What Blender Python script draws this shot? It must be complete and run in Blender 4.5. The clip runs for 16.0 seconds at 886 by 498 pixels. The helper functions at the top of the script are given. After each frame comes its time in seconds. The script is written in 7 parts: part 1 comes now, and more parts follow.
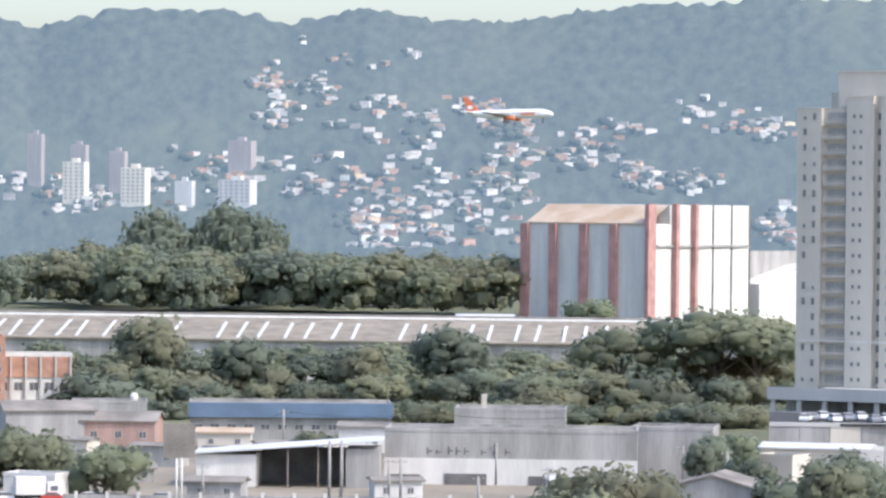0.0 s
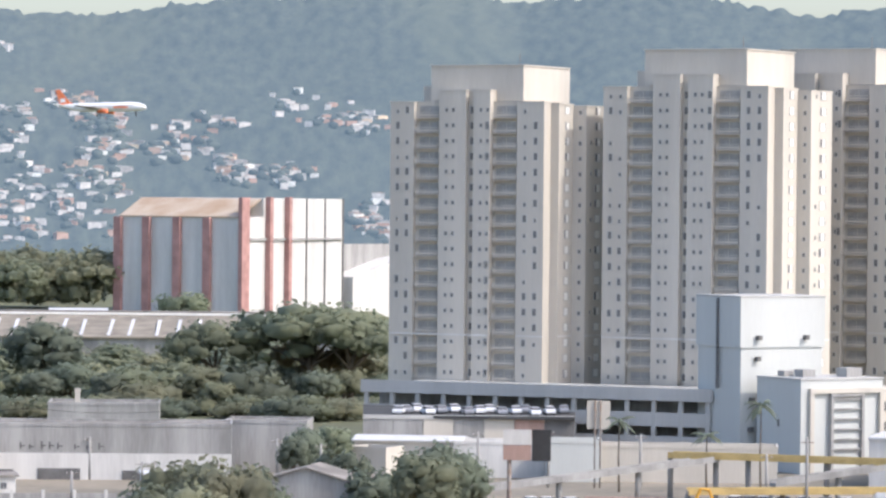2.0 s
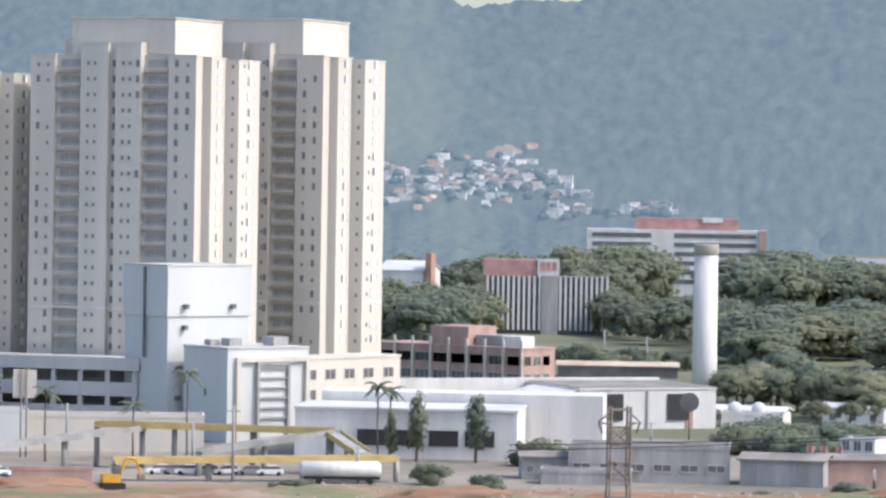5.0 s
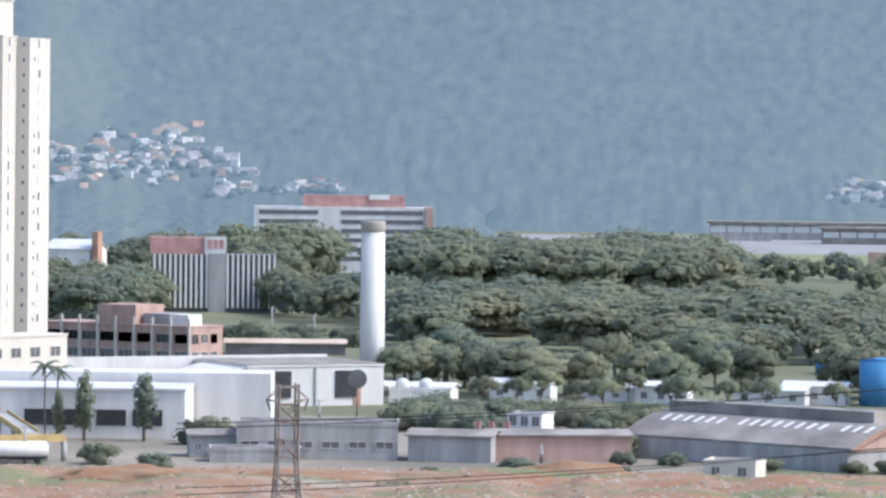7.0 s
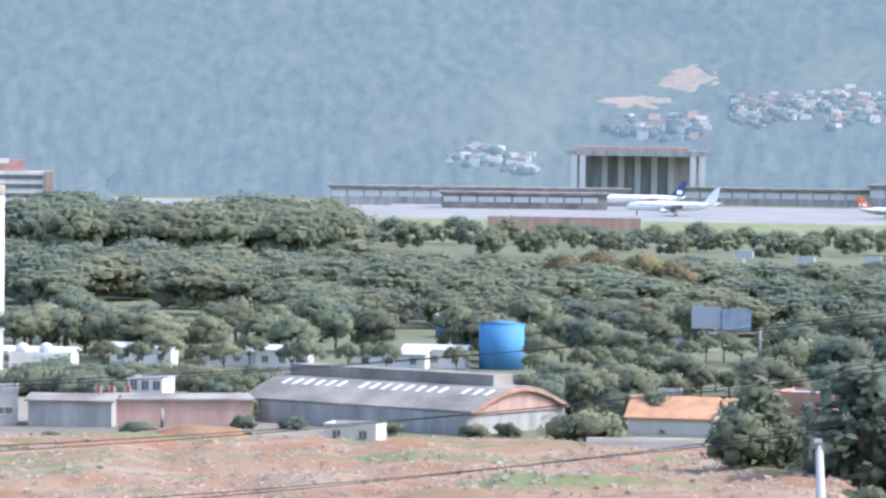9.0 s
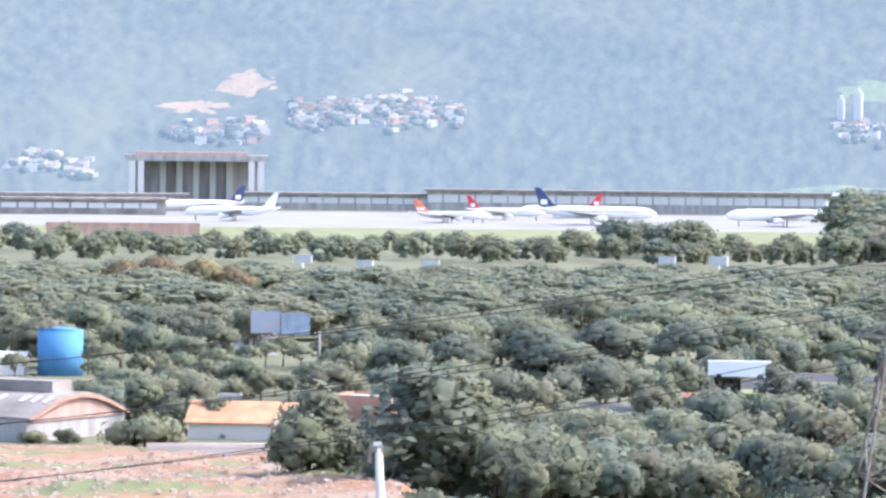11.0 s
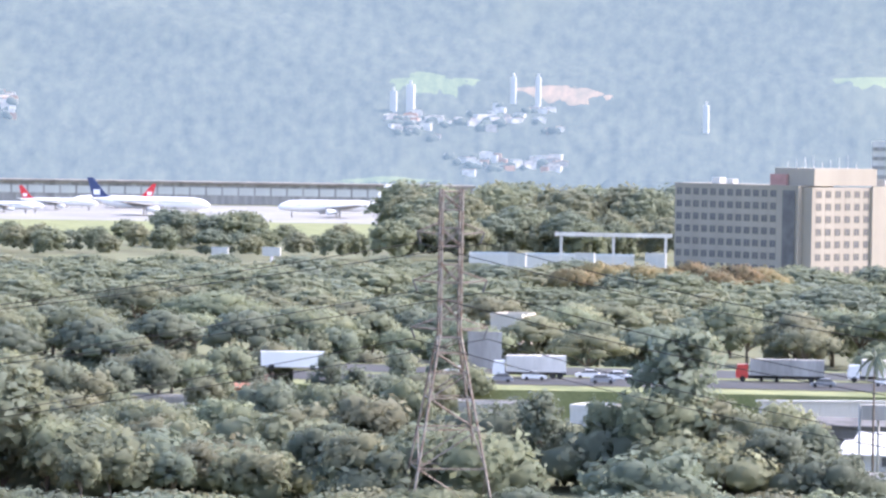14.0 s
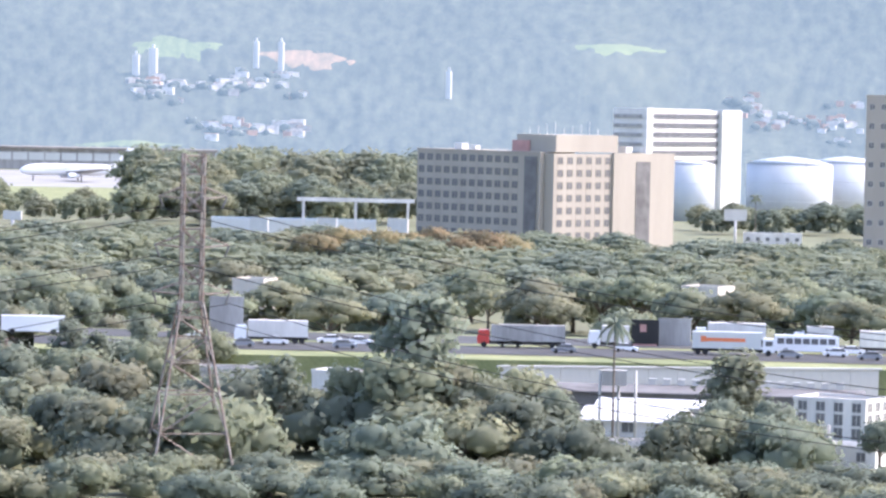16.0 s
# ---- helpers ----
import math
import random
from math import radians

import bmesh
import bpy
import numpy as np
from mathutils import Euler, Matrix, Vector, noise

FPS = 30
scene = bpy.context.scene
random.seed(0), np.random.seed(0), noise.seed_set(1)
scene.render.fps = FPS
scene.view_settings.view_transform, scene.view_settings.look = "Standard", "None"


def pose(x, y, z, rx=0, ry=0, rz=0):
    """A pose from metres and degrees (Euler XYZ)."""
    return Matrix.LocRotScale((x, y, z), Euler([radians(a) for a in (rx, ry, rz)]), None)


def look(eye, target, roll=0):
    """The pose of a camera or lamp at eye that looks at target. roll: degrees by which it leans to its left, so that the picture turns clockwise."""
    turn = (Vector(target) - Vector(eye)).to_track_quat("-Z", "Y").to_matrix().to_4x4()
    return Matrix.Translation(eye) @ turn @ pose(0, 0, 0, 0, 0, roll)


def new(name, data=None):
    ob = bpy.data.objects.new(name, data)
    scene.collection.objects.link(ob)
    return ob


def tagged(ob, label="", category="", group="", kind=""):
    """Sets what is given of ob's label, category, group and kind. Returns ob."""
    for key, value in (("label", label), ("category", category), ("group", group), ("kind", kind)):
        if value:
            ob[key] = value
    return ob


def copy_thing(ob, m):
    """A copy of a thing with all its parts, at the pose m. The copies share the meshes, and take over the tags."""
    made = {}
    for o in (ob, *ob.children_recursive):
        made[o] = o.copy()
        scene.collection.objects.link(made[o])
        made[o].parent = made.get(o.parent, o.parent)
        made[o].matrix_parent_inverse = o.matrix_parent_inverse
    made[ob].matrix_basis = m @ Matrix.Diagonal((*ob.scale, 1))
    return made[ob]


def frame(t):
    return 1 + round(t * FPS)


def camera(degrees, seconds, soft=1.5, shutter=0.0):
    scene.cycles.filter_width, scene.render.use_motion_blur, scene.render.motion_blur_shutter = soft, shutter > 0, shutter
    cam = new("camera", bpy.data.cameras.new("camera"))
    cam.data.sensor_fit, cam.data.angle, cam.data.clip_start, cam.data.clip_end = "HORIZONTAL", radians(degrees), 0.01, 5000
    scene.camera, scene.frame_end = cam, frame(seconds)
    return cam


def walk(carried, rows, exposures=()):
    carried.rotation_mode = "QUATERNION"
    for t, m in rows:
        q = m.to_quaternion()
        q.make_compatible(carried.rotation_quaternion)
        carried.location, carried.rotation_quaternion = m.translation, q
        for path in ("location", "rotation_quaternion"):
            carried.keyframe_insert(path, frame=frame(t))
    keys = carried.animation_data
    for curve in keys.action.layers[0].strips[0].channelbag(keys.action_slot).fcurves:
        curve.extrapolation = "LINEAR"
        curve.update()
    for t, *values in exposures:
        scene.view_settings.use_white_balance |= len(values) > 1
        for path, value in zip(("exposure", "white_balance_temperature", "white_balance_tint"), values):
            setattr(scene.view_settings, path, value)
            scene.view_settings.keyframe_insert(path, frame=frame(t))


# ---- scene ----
EYE = 48.0
cam = camera(12.0, 16.0, soft=2.6)
# seconds, yaw, pitch, roll: the camera stands on a high balcony and pans
TURNS = [
    (0.0, 19.848, -0.720, -0.59),
    (0.5, 18.025, -0.739, -0.56),
    (1.0, 15.757, -0.736, -0.64),
    (1.5, 14.356, -0.733, -0.59),
    (2.0, 14.327, -0.756, -0.55),
    (2.5, 13.788, -0.810, -0.63),
    (3.0, 12.553, -0.922, -0.63),
    (3.5, 11.126, -1.048, -0.69),
    (4.0, 9.579, -1.163, -0.86),
    (4.5, 8.127, -1.175, -0.91),
    (5.0, 6.559, -1.081, -0.91),
    (7.5, 1.165, -1.448, -0.68),
    (8.0, 0.245, -1.575, -0.74),
    (8.5, -1.098, -1.682, -0.70),
    (9.0, -3.120, -1.754, -0.76),
    (9.5, -5.066, -1.781, -0.69),
    (12.0, -11.278, -1.473, -0.81),
    (12.5, -12.485, -1.446, -0.97),
    (13.0, -13.670, -1.478, -0.98),
    (13.5, -14.431, -1.562, -0.92),
    (14.0, -15.183, -1.667, -0.92),
    (14.5, -15.931, -1.763, -1.09),
    (15.0, -16.822, -1.875, -1.14),
    (15.5, -17.696, -1.976, -1.15),
    (16.0, -18.677, -2.077, -1.27),
]
walk(cam, [(t, pose(0, 0, EYE, 90 + pitch, roll, yaw)) for t, yaw, pitch, roll in TURNS],
     exposures=[(0, 1.16, 6000, 13), (3, 0.98, 6200, 14), (5, 1.02, 6000, 13), (8, 1.2, 5650, 11), (9.5, 1.66, 5650, 14), (12, 1.97, 6050, 20), (16, 1.93, 6100, 21)])

# ---- light ----
SUN_AZ, SUN_EL = 99.0, 47.0
world = bpy.data.worlds.new("sky")
scene.world = world
world.use_nodes = True
wn, wl = world.node_tree.nodes, world.node_tree.links
sky = wn.new("ShaderNodeTexSky")
sky.sky_type, sky.sun_disc = "NISHITA", False
sky.sun_elevation, sky.sun_rotation = radians(SUN_EL), radians(SUN_AZ)
sky.dust_density, sky.air_density, sky.ozone_density = 2.7, 1.0, 0.9
wl.new(sky.outputs[0], wn["Background"].inputs[0])
wn["Background"].inputs[1].default_value = 0.15
sun = new("sun", bpy.data.lights.new("sun", "SUN"))
sun.data.energy, sun.data.angle, sun.data.color = 1.45, radians(1.8), (1.0, 0.93, 0.82)
SUN_DIR = Vector((math.sin(radians(SUN_AZ)) * math.cos(radians(SUN_EL)), math.cos(radians(SUN_AZ)) * math.cos(radians(SUN_EL)), math.sin(radians(SUN_EL))))
sun.matrix_world = look(SUN_DIR * 300, (0, 0, 0))


# ---- materials ----
def material(name, colour, rough=0.8, metal=0.0, vary=0.25, scale=0.3, fine=3.0, bump=0.0, second=None, streak=False, random_by_object=0.0, spec=0.3):
    """A weathered surface: base colour, broad stains, fine grain, optional relief and rain streaks."""
    m = bpy.data.materials.new(name)
    m.use_nodes = True
    n, l = m.node_tree.nodes, m.node_tree.links
    b = n["Principled BSDF"]
    b.inputs["Roughness"].default_value, b.inputs["Metallic"].default_value = rough, metal
    b.inputs["Specular IOR Level"].default_value = spec
    tc = n.new("ShaderNodeTexCoord")
    mp = n.new("ShaderNodeMapping")
    if streak:
        mp.inputs["Scale"].default_value = (1, 1, 0.12)
    l.new(tc.outputs["Object"], mp.inputs[0])
    big, small = n.new("ShaderNodeTexNoise"), n.new("ShaderNodeTexNoise")
    big.inputs["Scale"].default_value, small.inputs["Scale"].default_value = scale, fine
    big.inputs["Detail"].default_value = small.inputs["Detail"].default_value = 5
    for t in (big, small):
        l.new(mp.outputs[0], t.inputs["Vector"])
    mul = n.new("ShaderNodeMath")
    mul.operation = "MULTIPLY_ADD"
    mul.inputs[1].default_value = 0.35
    l.new(small.outputs[0], mul.inputs[0])
    l.new(big.outputs[0], mul.inputs[2])
    ramp = n.new("ShaderNodeValToRGB")
    e = ramp.color_ramp.elements
    c = Vector(colour)
    low = Vector(second) if second else c * (1 - vary)
    e[0].position, e[1].position = 0.5, 0.86
    e[0].color, e[1].color = (*low, 1), (*[min(0.95, v * (1 + vary * 0.35)) for v in c], 1)
    l.new(mul.outputs[0], ramp.inputs[0])
    out = ramp.outputs[0]
    if random_by_object:
        info = n.new("ShaderNodeObjectInfo")
        hsv = n.new("ShaderNodeHueSaturation")
        rng = n.new("ShaderNodeMapRange")
        rng.inputs["To Min"].default_value, rng.inputs["To Max"].default_value = 1 - random_by_object, 1 + random_by_object
        l.new(info.outputs["Random"], rng.inputs[0])
        l.new(rng.outputs[0], hsv.inputs["Value"])
        rng2 = n.new("ShaderNodeMapRange")
        rng2.inputs["To Min"].default_value, rng2.inputs["To Max"].default_value = 0.5 - random_by_object * 0.08, 0.5 + random_by_object * 0.08
        l.new(info.outputs["Random"], rng2.inputs[0])
        l.new(rng2.outputs[0], hsv.inputs["Hue"])
        l.new(out, hsv.inputs["Color"])
        out = hsv.outputs[0]
    l.new(out, b.inputs["Base Color"])
    if bump:
        bp = n.new("ShaderNodeBump")
        bp.inputs["Strength"].default_value, bp.inputs["Distance"].default_value = bump, 0.3
        l.new(small.outputs[0], bp.inputs["Height"])
        l.new(bp.outputs[0], b.inputs["Normal"])
    return m


PAINT = material("cream_paint", (0.57, 0.525, 0.45), 0.85, vary=0.12, scale=0.15, streak=True)
PAINT2 = material("cool_grey_paint", (0.48, 0.47, 0.44), 0.85, vary=0.12, scale=0.15, streak=True)
WHITE = material("white_render", (0.64, 0.62, 0.58), 0.85, vary=0.2, scale=0.2, streak=True)
PALE = material("pale_blue_white_cladding", (0.54, 0.55, 0.52), 0.6, vary=0.08, scale=0.12, streak=True)
GREY = material("grey_concrete", (0.36, 0.35, 0.33), 0.9, vary=0.35, scale=0.25, streak=True)
DARKC = material("dark_concrete", (0.16, 0.155, 0.15), 0.9, vary=0.35, scale=0.25)
GLASS = material("dark_glass", (0.15, 0.15, 0.155), 0.12, vary=0.3, scale=0.5, spec=0.6)
# near-black: shade inside openings put into the colour; also a billboard's dark back
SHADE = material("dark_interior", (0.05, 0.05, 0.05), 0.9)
CURTAIN = material("curtained_glass", (0.36, 0.35, 0.33), 0.3, vary=0.3, scale=0.6, spec=0.5)
BLIND = material("white_blind", (0.8, 0.78, 0.72), 0.7, vary=0.05)
RED = material("faded_red_paint", (0.44, 0.25, 0.22), 0.8, vary=0.25, scale=0.3)
PINKISH = material("terracotta_paint", (0.43, 0.29, 0.24), 0.85, vary=0.25, scale=0.3, streak=True)
BRICK = material("orange_hollow_brick", (0.42, 0.24, 0.17), 0.9, vary=0.3, scale=0.4)
RUST = material("rusty_roof_sheet", (0.48, 0.40, 0.31), 0.7, second=(0.40, 0.28, 0.18), scale=0.12, vary=0.3)
ROOFG = material("weathered_fibre_cement", (0.27, 0.245, 0.215), 0.9, vary=0.4, scale=0.15)
ROOFT = material("clay_tile", (0.34, 0.17, 0.11), 0.9, vary=0.35, scale=0.3)
ROOFW = material("white_metal_roof", (0.62, 0.61, 0.59), 0.5, vary=0.15, scale=0.1)
BLUE = material("blue_paint", (0.13, 0.19, 0.27), 0.6, vary=0.2, scale=0.2)
TANKBLUE = material("bright_blue_tank_paint", (0.085, 0.25, 0.46), 0.75, vary=0.15, scale=0.3, streak=True)
YELLOW = material("yellow_steel_paint", (0.58, 0.42, 0.17), 0.6, vary=0.25, scale=0.3)
STEEL = material("galvanised_steel", (0.24, 0.225, 0.20), 0.6, metal=0.2, vary=0.3, scale=1.0, second=(0.18, 0.12, 0.09))
BLACK = material("black_rubber", (0.03, 0.03, 0.03), 0.9)
BEIGE = material("beige_precast", (0.36, 0.325, 0.27), 0.9, vary=0.12, scale=0.12, streak=True)
TANKW = material("white_tank_paint", (0.50, 0.52, 0.53), 0.5, vary=0.08, scale=0.1, streak=True)
PLANEW = material("white_aircraft_paint", (0.78, 0.78, 0.77), 0.35, vary=0.06, spec=0.5)
PLANEO = material("orange_aircraft_paint", (0.72, 0.20, 0.08), 0.4, vary=0.08, spec=0.5)
PLANER = material("red_aircraft_paint", (0.62, 0.05, 0.06), 0.4, vary=0.08)
PLANED = material("navy_aircraft_paint", (0.05, 0.07, 0.16), 0.4, vary=0.08)
BARK = material("bark", (0.17, 0.14, 0.11), 0.95, vary=0.4, scale=1.0)
GROUND = material("dry_grass_and_earth", (0.15, 0.16, 0.09), 0.95, second=(0.12, 0.12, 0.07), scale=0.02, fine=0.4, bump=0.3)
DIRT = material("red_earth", (0.25, 0.175, 0.115), 0.95, second=(0.25, 0.125, 0.065), scale=0.06, fine=0.8, bump=0.6)
RUBBLE = material("broken_rubble", (0.43, 0.37, 0.30), 0.95, second=(0.33, 0.235, 0.165), scale=0.8, fine=4)
ASPHALT = material("asphalt", (0.07, 0.07, 0.07), 0.9, vary=0.3, scale=0.1)
GRASS = material("grass_bank", (0.22, 0.23, 0.11), 0.95, second=(0.14, 0.16, 0.07), scale=0.1, fine=2.0, bump=0.4)
CARW = material("white_car_paint", (0.78, 0.78, 0.78), 0.3, vary=0.03, spec=0.6)
CARG = material("grey_car_paint", (0.25, 0.26, 0.28), 0.3, vary=0.03, spec=0.6)
CARR = material("red_car_paint", (0.50, 0.05, 0.04), 0.3, vary=0.05, spec=0.6)


def foliage(name, colour, dark, scale=0.25, by_object=0.22):
    """Leaves: a little translucent, varied from tree to tree; sheen stands in for haze."""
    m = material(name, colour, 0.65, second=dark, scale=scale, fine=1.5, random_by_object=by_object, spec=0.18)
    n, l = m.node_tree.nodes, m.node_tree.links
    b = n["Principled BSDF"]
    b.inputs["Sheen Weight"].default_value, b.inputs["Sheen Roughness"].default_value = 0.25, 0.8
    b.inputs["Sheen Tint"].default_value = (0.75, 0.9, 0.7, 1)
    tr, mix = n.new("ShaderNodeBsdfTranslucent"), n.new("ShaderNodeMixShader")
    l.new(b.inputs["Base Color"].links[0].from_socket, tr.inputs["Color"])
    mix.inputs[0].default_value = 0.5
    l.new(b.outputs[0], mix.inputs[1])
    l.new(tr.outputs[0], mix.inputs[2])
    l.new(mix.outputs[0], n["Material Output"].inputs["Surface"])
    return m


LEAF = [foliage("leaf_green", (0.225, 0.235, 0.145), (0.165, 0.18, 0.12)),
        foliage("leaf_dark", (0.175, 0.195, 0.14), (0.135, 0.155, 0.115)),
        foliage("leaf_olive", (0.255, 0.245, 0.15), (0.185, 0.185, 0.12)),
        foliage("leaf_rust", (0.31, 0.22, 0.11), (0.19, 0.175, 0.10))]


FARLEAF = [foliage("far_leaf_green", (0.225, 0.235, 0.145), (0.165, 0.18, 0.12), 0.035, 0), foliage("far_leaf_dark", (0.175, 0.195, 0.14), (0.135, 0.155, 0.115), 0.035, 0), foliage("far_leaf_olive", (0.255, 0.245, 0.15), (0.185, 0.185, 0.12), 0.035, 0)]


# ---- mesh helpers ----
def spot(az, d, z=0.0):
    return Vector((d * math.sin(radians(az)), d * math.cos(radians(az)), z))


def base(az, d, yaw=0.0, z=0.0):
    """A pose on the ground at that bearing and distance, its local y pointing away from the camera, turned by yaw."""
    p = spot(az, d, z)
    return pose(p.x, p.y, p.z, 0, 0, -az + yaw)


def thing(name, m, label, category, group="", kind=""):
    ob = new(name)
    ob.matrix_basis = m
    return tagged(ob, label, category, group, kind)


def finish(name, bm, mats, parent=None, label=""):
    me = bpy.data.meshes.new(name)
    bm.to_mesh(me)
    bm.free()
    for m in (mats if isinstance(mats, (list, tuple)) else [mats]):
        me.materials.append(m)
    ob = new(name, me)
    if parent:
        ob.parent = parent
    return tagged(ob, label)


def part(name, bm, mats, parent, label=""):
    return finish(name, bm, mats, parent, label)


def share(name, me, parent, m, label=""):
    """One more part on a mesh that alike parts share."""
    ob = new(name, me)
    ob.parent = parent
    ob.matrix_basis = m
    return tagged(ob, label)


def boxes(*specs):
    """A mesh of boxes, each x0, x1, y0, y1, z0, z1 and optionally a material slot."""
    bm = bmesh.new()
    for s in specs:
        add_box(bm, *s)
    return bm


def add_box(bm, x0, x1, y0, y1, z0, z1, slot=0):
    v = [bm.verts.new((x, y, z)) for z in (z0, z1) for x, y in ((x0, y0), (x1, y0), (x1, y1), (x0, y1))]
    for f in ((3, 2, 1, 0), (4, 5, 6, 7), (0, 1, 5, 4), (1, 2, 6, 5), (2, 3, 7, 6), (3, 0, 4, 7)):
        bm.faces.new([v[i] for i in f]).material_index = slot


def add_prism(bm, outline, axis, a, b, slot=0):
    """Extrudes an outline of pairs along an axis from a to b: 'x' takes (y, z), 'y' takes (x, z), 'z' takes (x, y)."""
    def at(p, q):
        return (q, *p) if axis == "x" else (p[0], q, p[1]) if axis == "y" else (*p, q)
    lo, hi = [bm.verts.new(at(p, a)) for p in outline], [bm.verts.new(at(p, b)) for p in outline]
    n = len(outline)
    fs = [bm.faces.new(lo), bm.faces.new(hi)] + [bm.faces.new((lo[i], lo[(i + 1) % n], hi[(i + 1) % n], hi[i])) for i in range(n)]
    for f in fs:
        f.material_index = slot
    bmesh.ops.recalc_face_normals(bm, faces=fs)


def add_tube(bm, path, radii, sides=8, slot=0, cap=True):
    """A round tube along points with a radius at each."""
    rings = []
    for i, p in enumerate(path):
        p = Vector(p)
        d = (Vector(path[min(i + 1, len(path) - 1)]) - Vector(path[max(i - 1, 0)])).normalized()
        u = d.orthogonal().normalized() if abs(d.z) > 0.9 else d.cross(Vector((0, 0, 1))).normalized()
        w = d.cross(u)
        r = radii[i] if isinstance(radii, (list, tuple)) else radii
        rings.append([bm.verts.new(p + (u * math.cos(2 * math.pi * k / sides) + w * math.sin(2 * math.pi * k / sides)) * r) for k in range(sides)])
    fs = []
    for a, b in zip(rings, rings[1:]):
        for k in range(sides):
            fs.append(bm.faces.new((a[k], a[(k + 1) % sides], b[(k + 1) % sides], b[k])))
    for f in fs:
        f.smooth = sides > 6
    if cap:
        fs += [bm.faces.new(rings[0]), bm.faces.new(rings[-1])]
    for f in fs:
        f.material_index = slot
    bmesh.ops.recalc_face_normals(bm, faces=fs)


def tube(path, radii, sides=8):
    bm = bmesh.new()
    add_tube(bm, path, radii, sides)
    return bm


def mesh_of(name, bm, mats):
    me = bpy.data.meshes.new(name)
    bm.to_mesh(me)
    bm.free()
    for m in (mats if isinstance(mats, (list, tuple)) else [mats]):
        me.materials.append(m)
    return me


class Gather:
    """Collects many copies of meshes, too far off to tell apart singly, into one mesh."""

    def __init__(self):
        self.verts, self.faces, self.slots, self.mats, self.count = [], [], [], [], 0

    def add(self, me, m, mats=None):
        n = len(me.vertices)
        co = np.empty(n * 3)
        me.vertices.foreach_get("co", co)
        co = np.c_[co.reshape(-1, 3), np.ones(n)] @ np.array(m).T
        self.verts.append(co[:, :3])
        own = mats or list(me.materials)
        for mat in own:
            if mat not in self.mats:
                self.mats.append(mat)
        for p in me.polygons:
            self.faces.append([v + self.count for v in p.vertices])
            self.slots.append(self.mats.index(own[p.material_index]))
        self.count += n

    def build(self, name, label, category):
        me = bpy.data.meshes.new(name)
        me.from_pydata(np.concatenate(self.verts).tolist(), [], self.faces)
        for m in self.mats:
            me.materials.append(m)
        me.polygons.foreach_set("material_index", self.slots)
        return tagged(new(name, me), label, category, kind="stuff")


# ---- ground and hills ----
def value_noise(x, y, seed):
    """Smooth noise from -1 to 1 on numpy arrays."""
    xi, yi = np.floor(x).astype(np.int64), np.floor(y).astype(np.int64)
    fx, fy = x - xi, y - yi
    fx, fy = fx * fx * (3 - 2 * fx), fy * fy * (3 - 2 * fy)

    def h(a, b):
        k = (a * 374761393 + b * 668265263 + seed * 974711) & 0x7FFFFFFF
        k = ((k ^ (k >> 13)) * 1274126177) & 0x7FFFFFFF
        return ((k ^ (k >> 16)) % 65536) / 32768.0 - 1
    return (h(xi, yi) * (1 - fx) + h(xi + 1, yi) * fx) * (1 - fy) + (h(xi, yi + 1) * (1 - fx) + h(xi + 1, yi + 1) * fx) * fy


def sheet(name, verts, faces, mats, label, category, smooth=False, kind="structure"):
    me = bpy.data.meshes.new(name)
    me.from_pydata(verts, [], faces)
    for m in (mats if isinstance(mats, (list, tuple)) else [mats]):
        me.materials.append(m)
    if smooth:
        me.polygons.foreach_set("use_smooth", [True] * len(me.polygons))
    return tagged(new(name, me), label, category, kind=kind)


def grid_faces(nu, nv):
    return [(i * nv + j, (i + 1) * nv + j, (i + 1) * nv + j + 1, i * nv + j + 1) for i in range(nu - 1) for j in range(nv - 1)]


R_OUT = 4960.0
ring = [spot(a, R_OUT) for a in range(0, 360, 5)]
sheet("ground", [tuple(p) for p in ring], [tuple(range(len(ring) - 1, -1, -1))], GROUND, "flat plain of dry grass and earth", "ground")

def weeds(m, green=(0.15, 0.17, 0.075), pale=(0.31, 0.26, 0.195)):
    """Adds strips of weeds and of pale gravel, drawn out along x, to an earth material."""
    n, l = m.node_tree.nodes, m.node_tree.links
    b, tc = n["Principled BSDF"], n["Texture Coordinate"]
    for seed, colour, lo, hi in ((3.0, pale, 0.52, 0.64), (11.0, green, 0.525, 0.585)):
        mp, tex, span, mix = n.new("ShaderNodeMapping"), n.new("ShaderNodeTexNoise"), n.new("ShaderNodeMapRange"), n.new("ShaderNodeMix")
        mp.inputs["Location"].default_value, mp.inputs["Scale"].default_value = (seed, seed * 2, 0), (0.018, 0.075, 0.02)
        tex.inputs["Scale"].default_value, tex.inputs["Detail"].default_value, tex.inputs["Roughness"].default_value = 1.0, 8, 0.65
        span.inputs["From Min"].default_value, span.inputs["From Max"].default_value = lo, hi
        mix.data_type = "RGBA"
        mix.inputs["B"].default_value = (*colour, 1)
        l.new(tc.outputs["Object"], mp.inputs[0])
        l.new(mp.outputs[0], tex.inputs["Vector"])
        l.new(tex.outputs[0], span.inputs[0])
        l.new(span.outputs[0], mix.inputs[0])
        l.new(b.inputs["Base Color"].links[0].from_socket, mix.inputs["A"])
        l.new(mix.outputs["Result"], b.inputs["Base Color"])


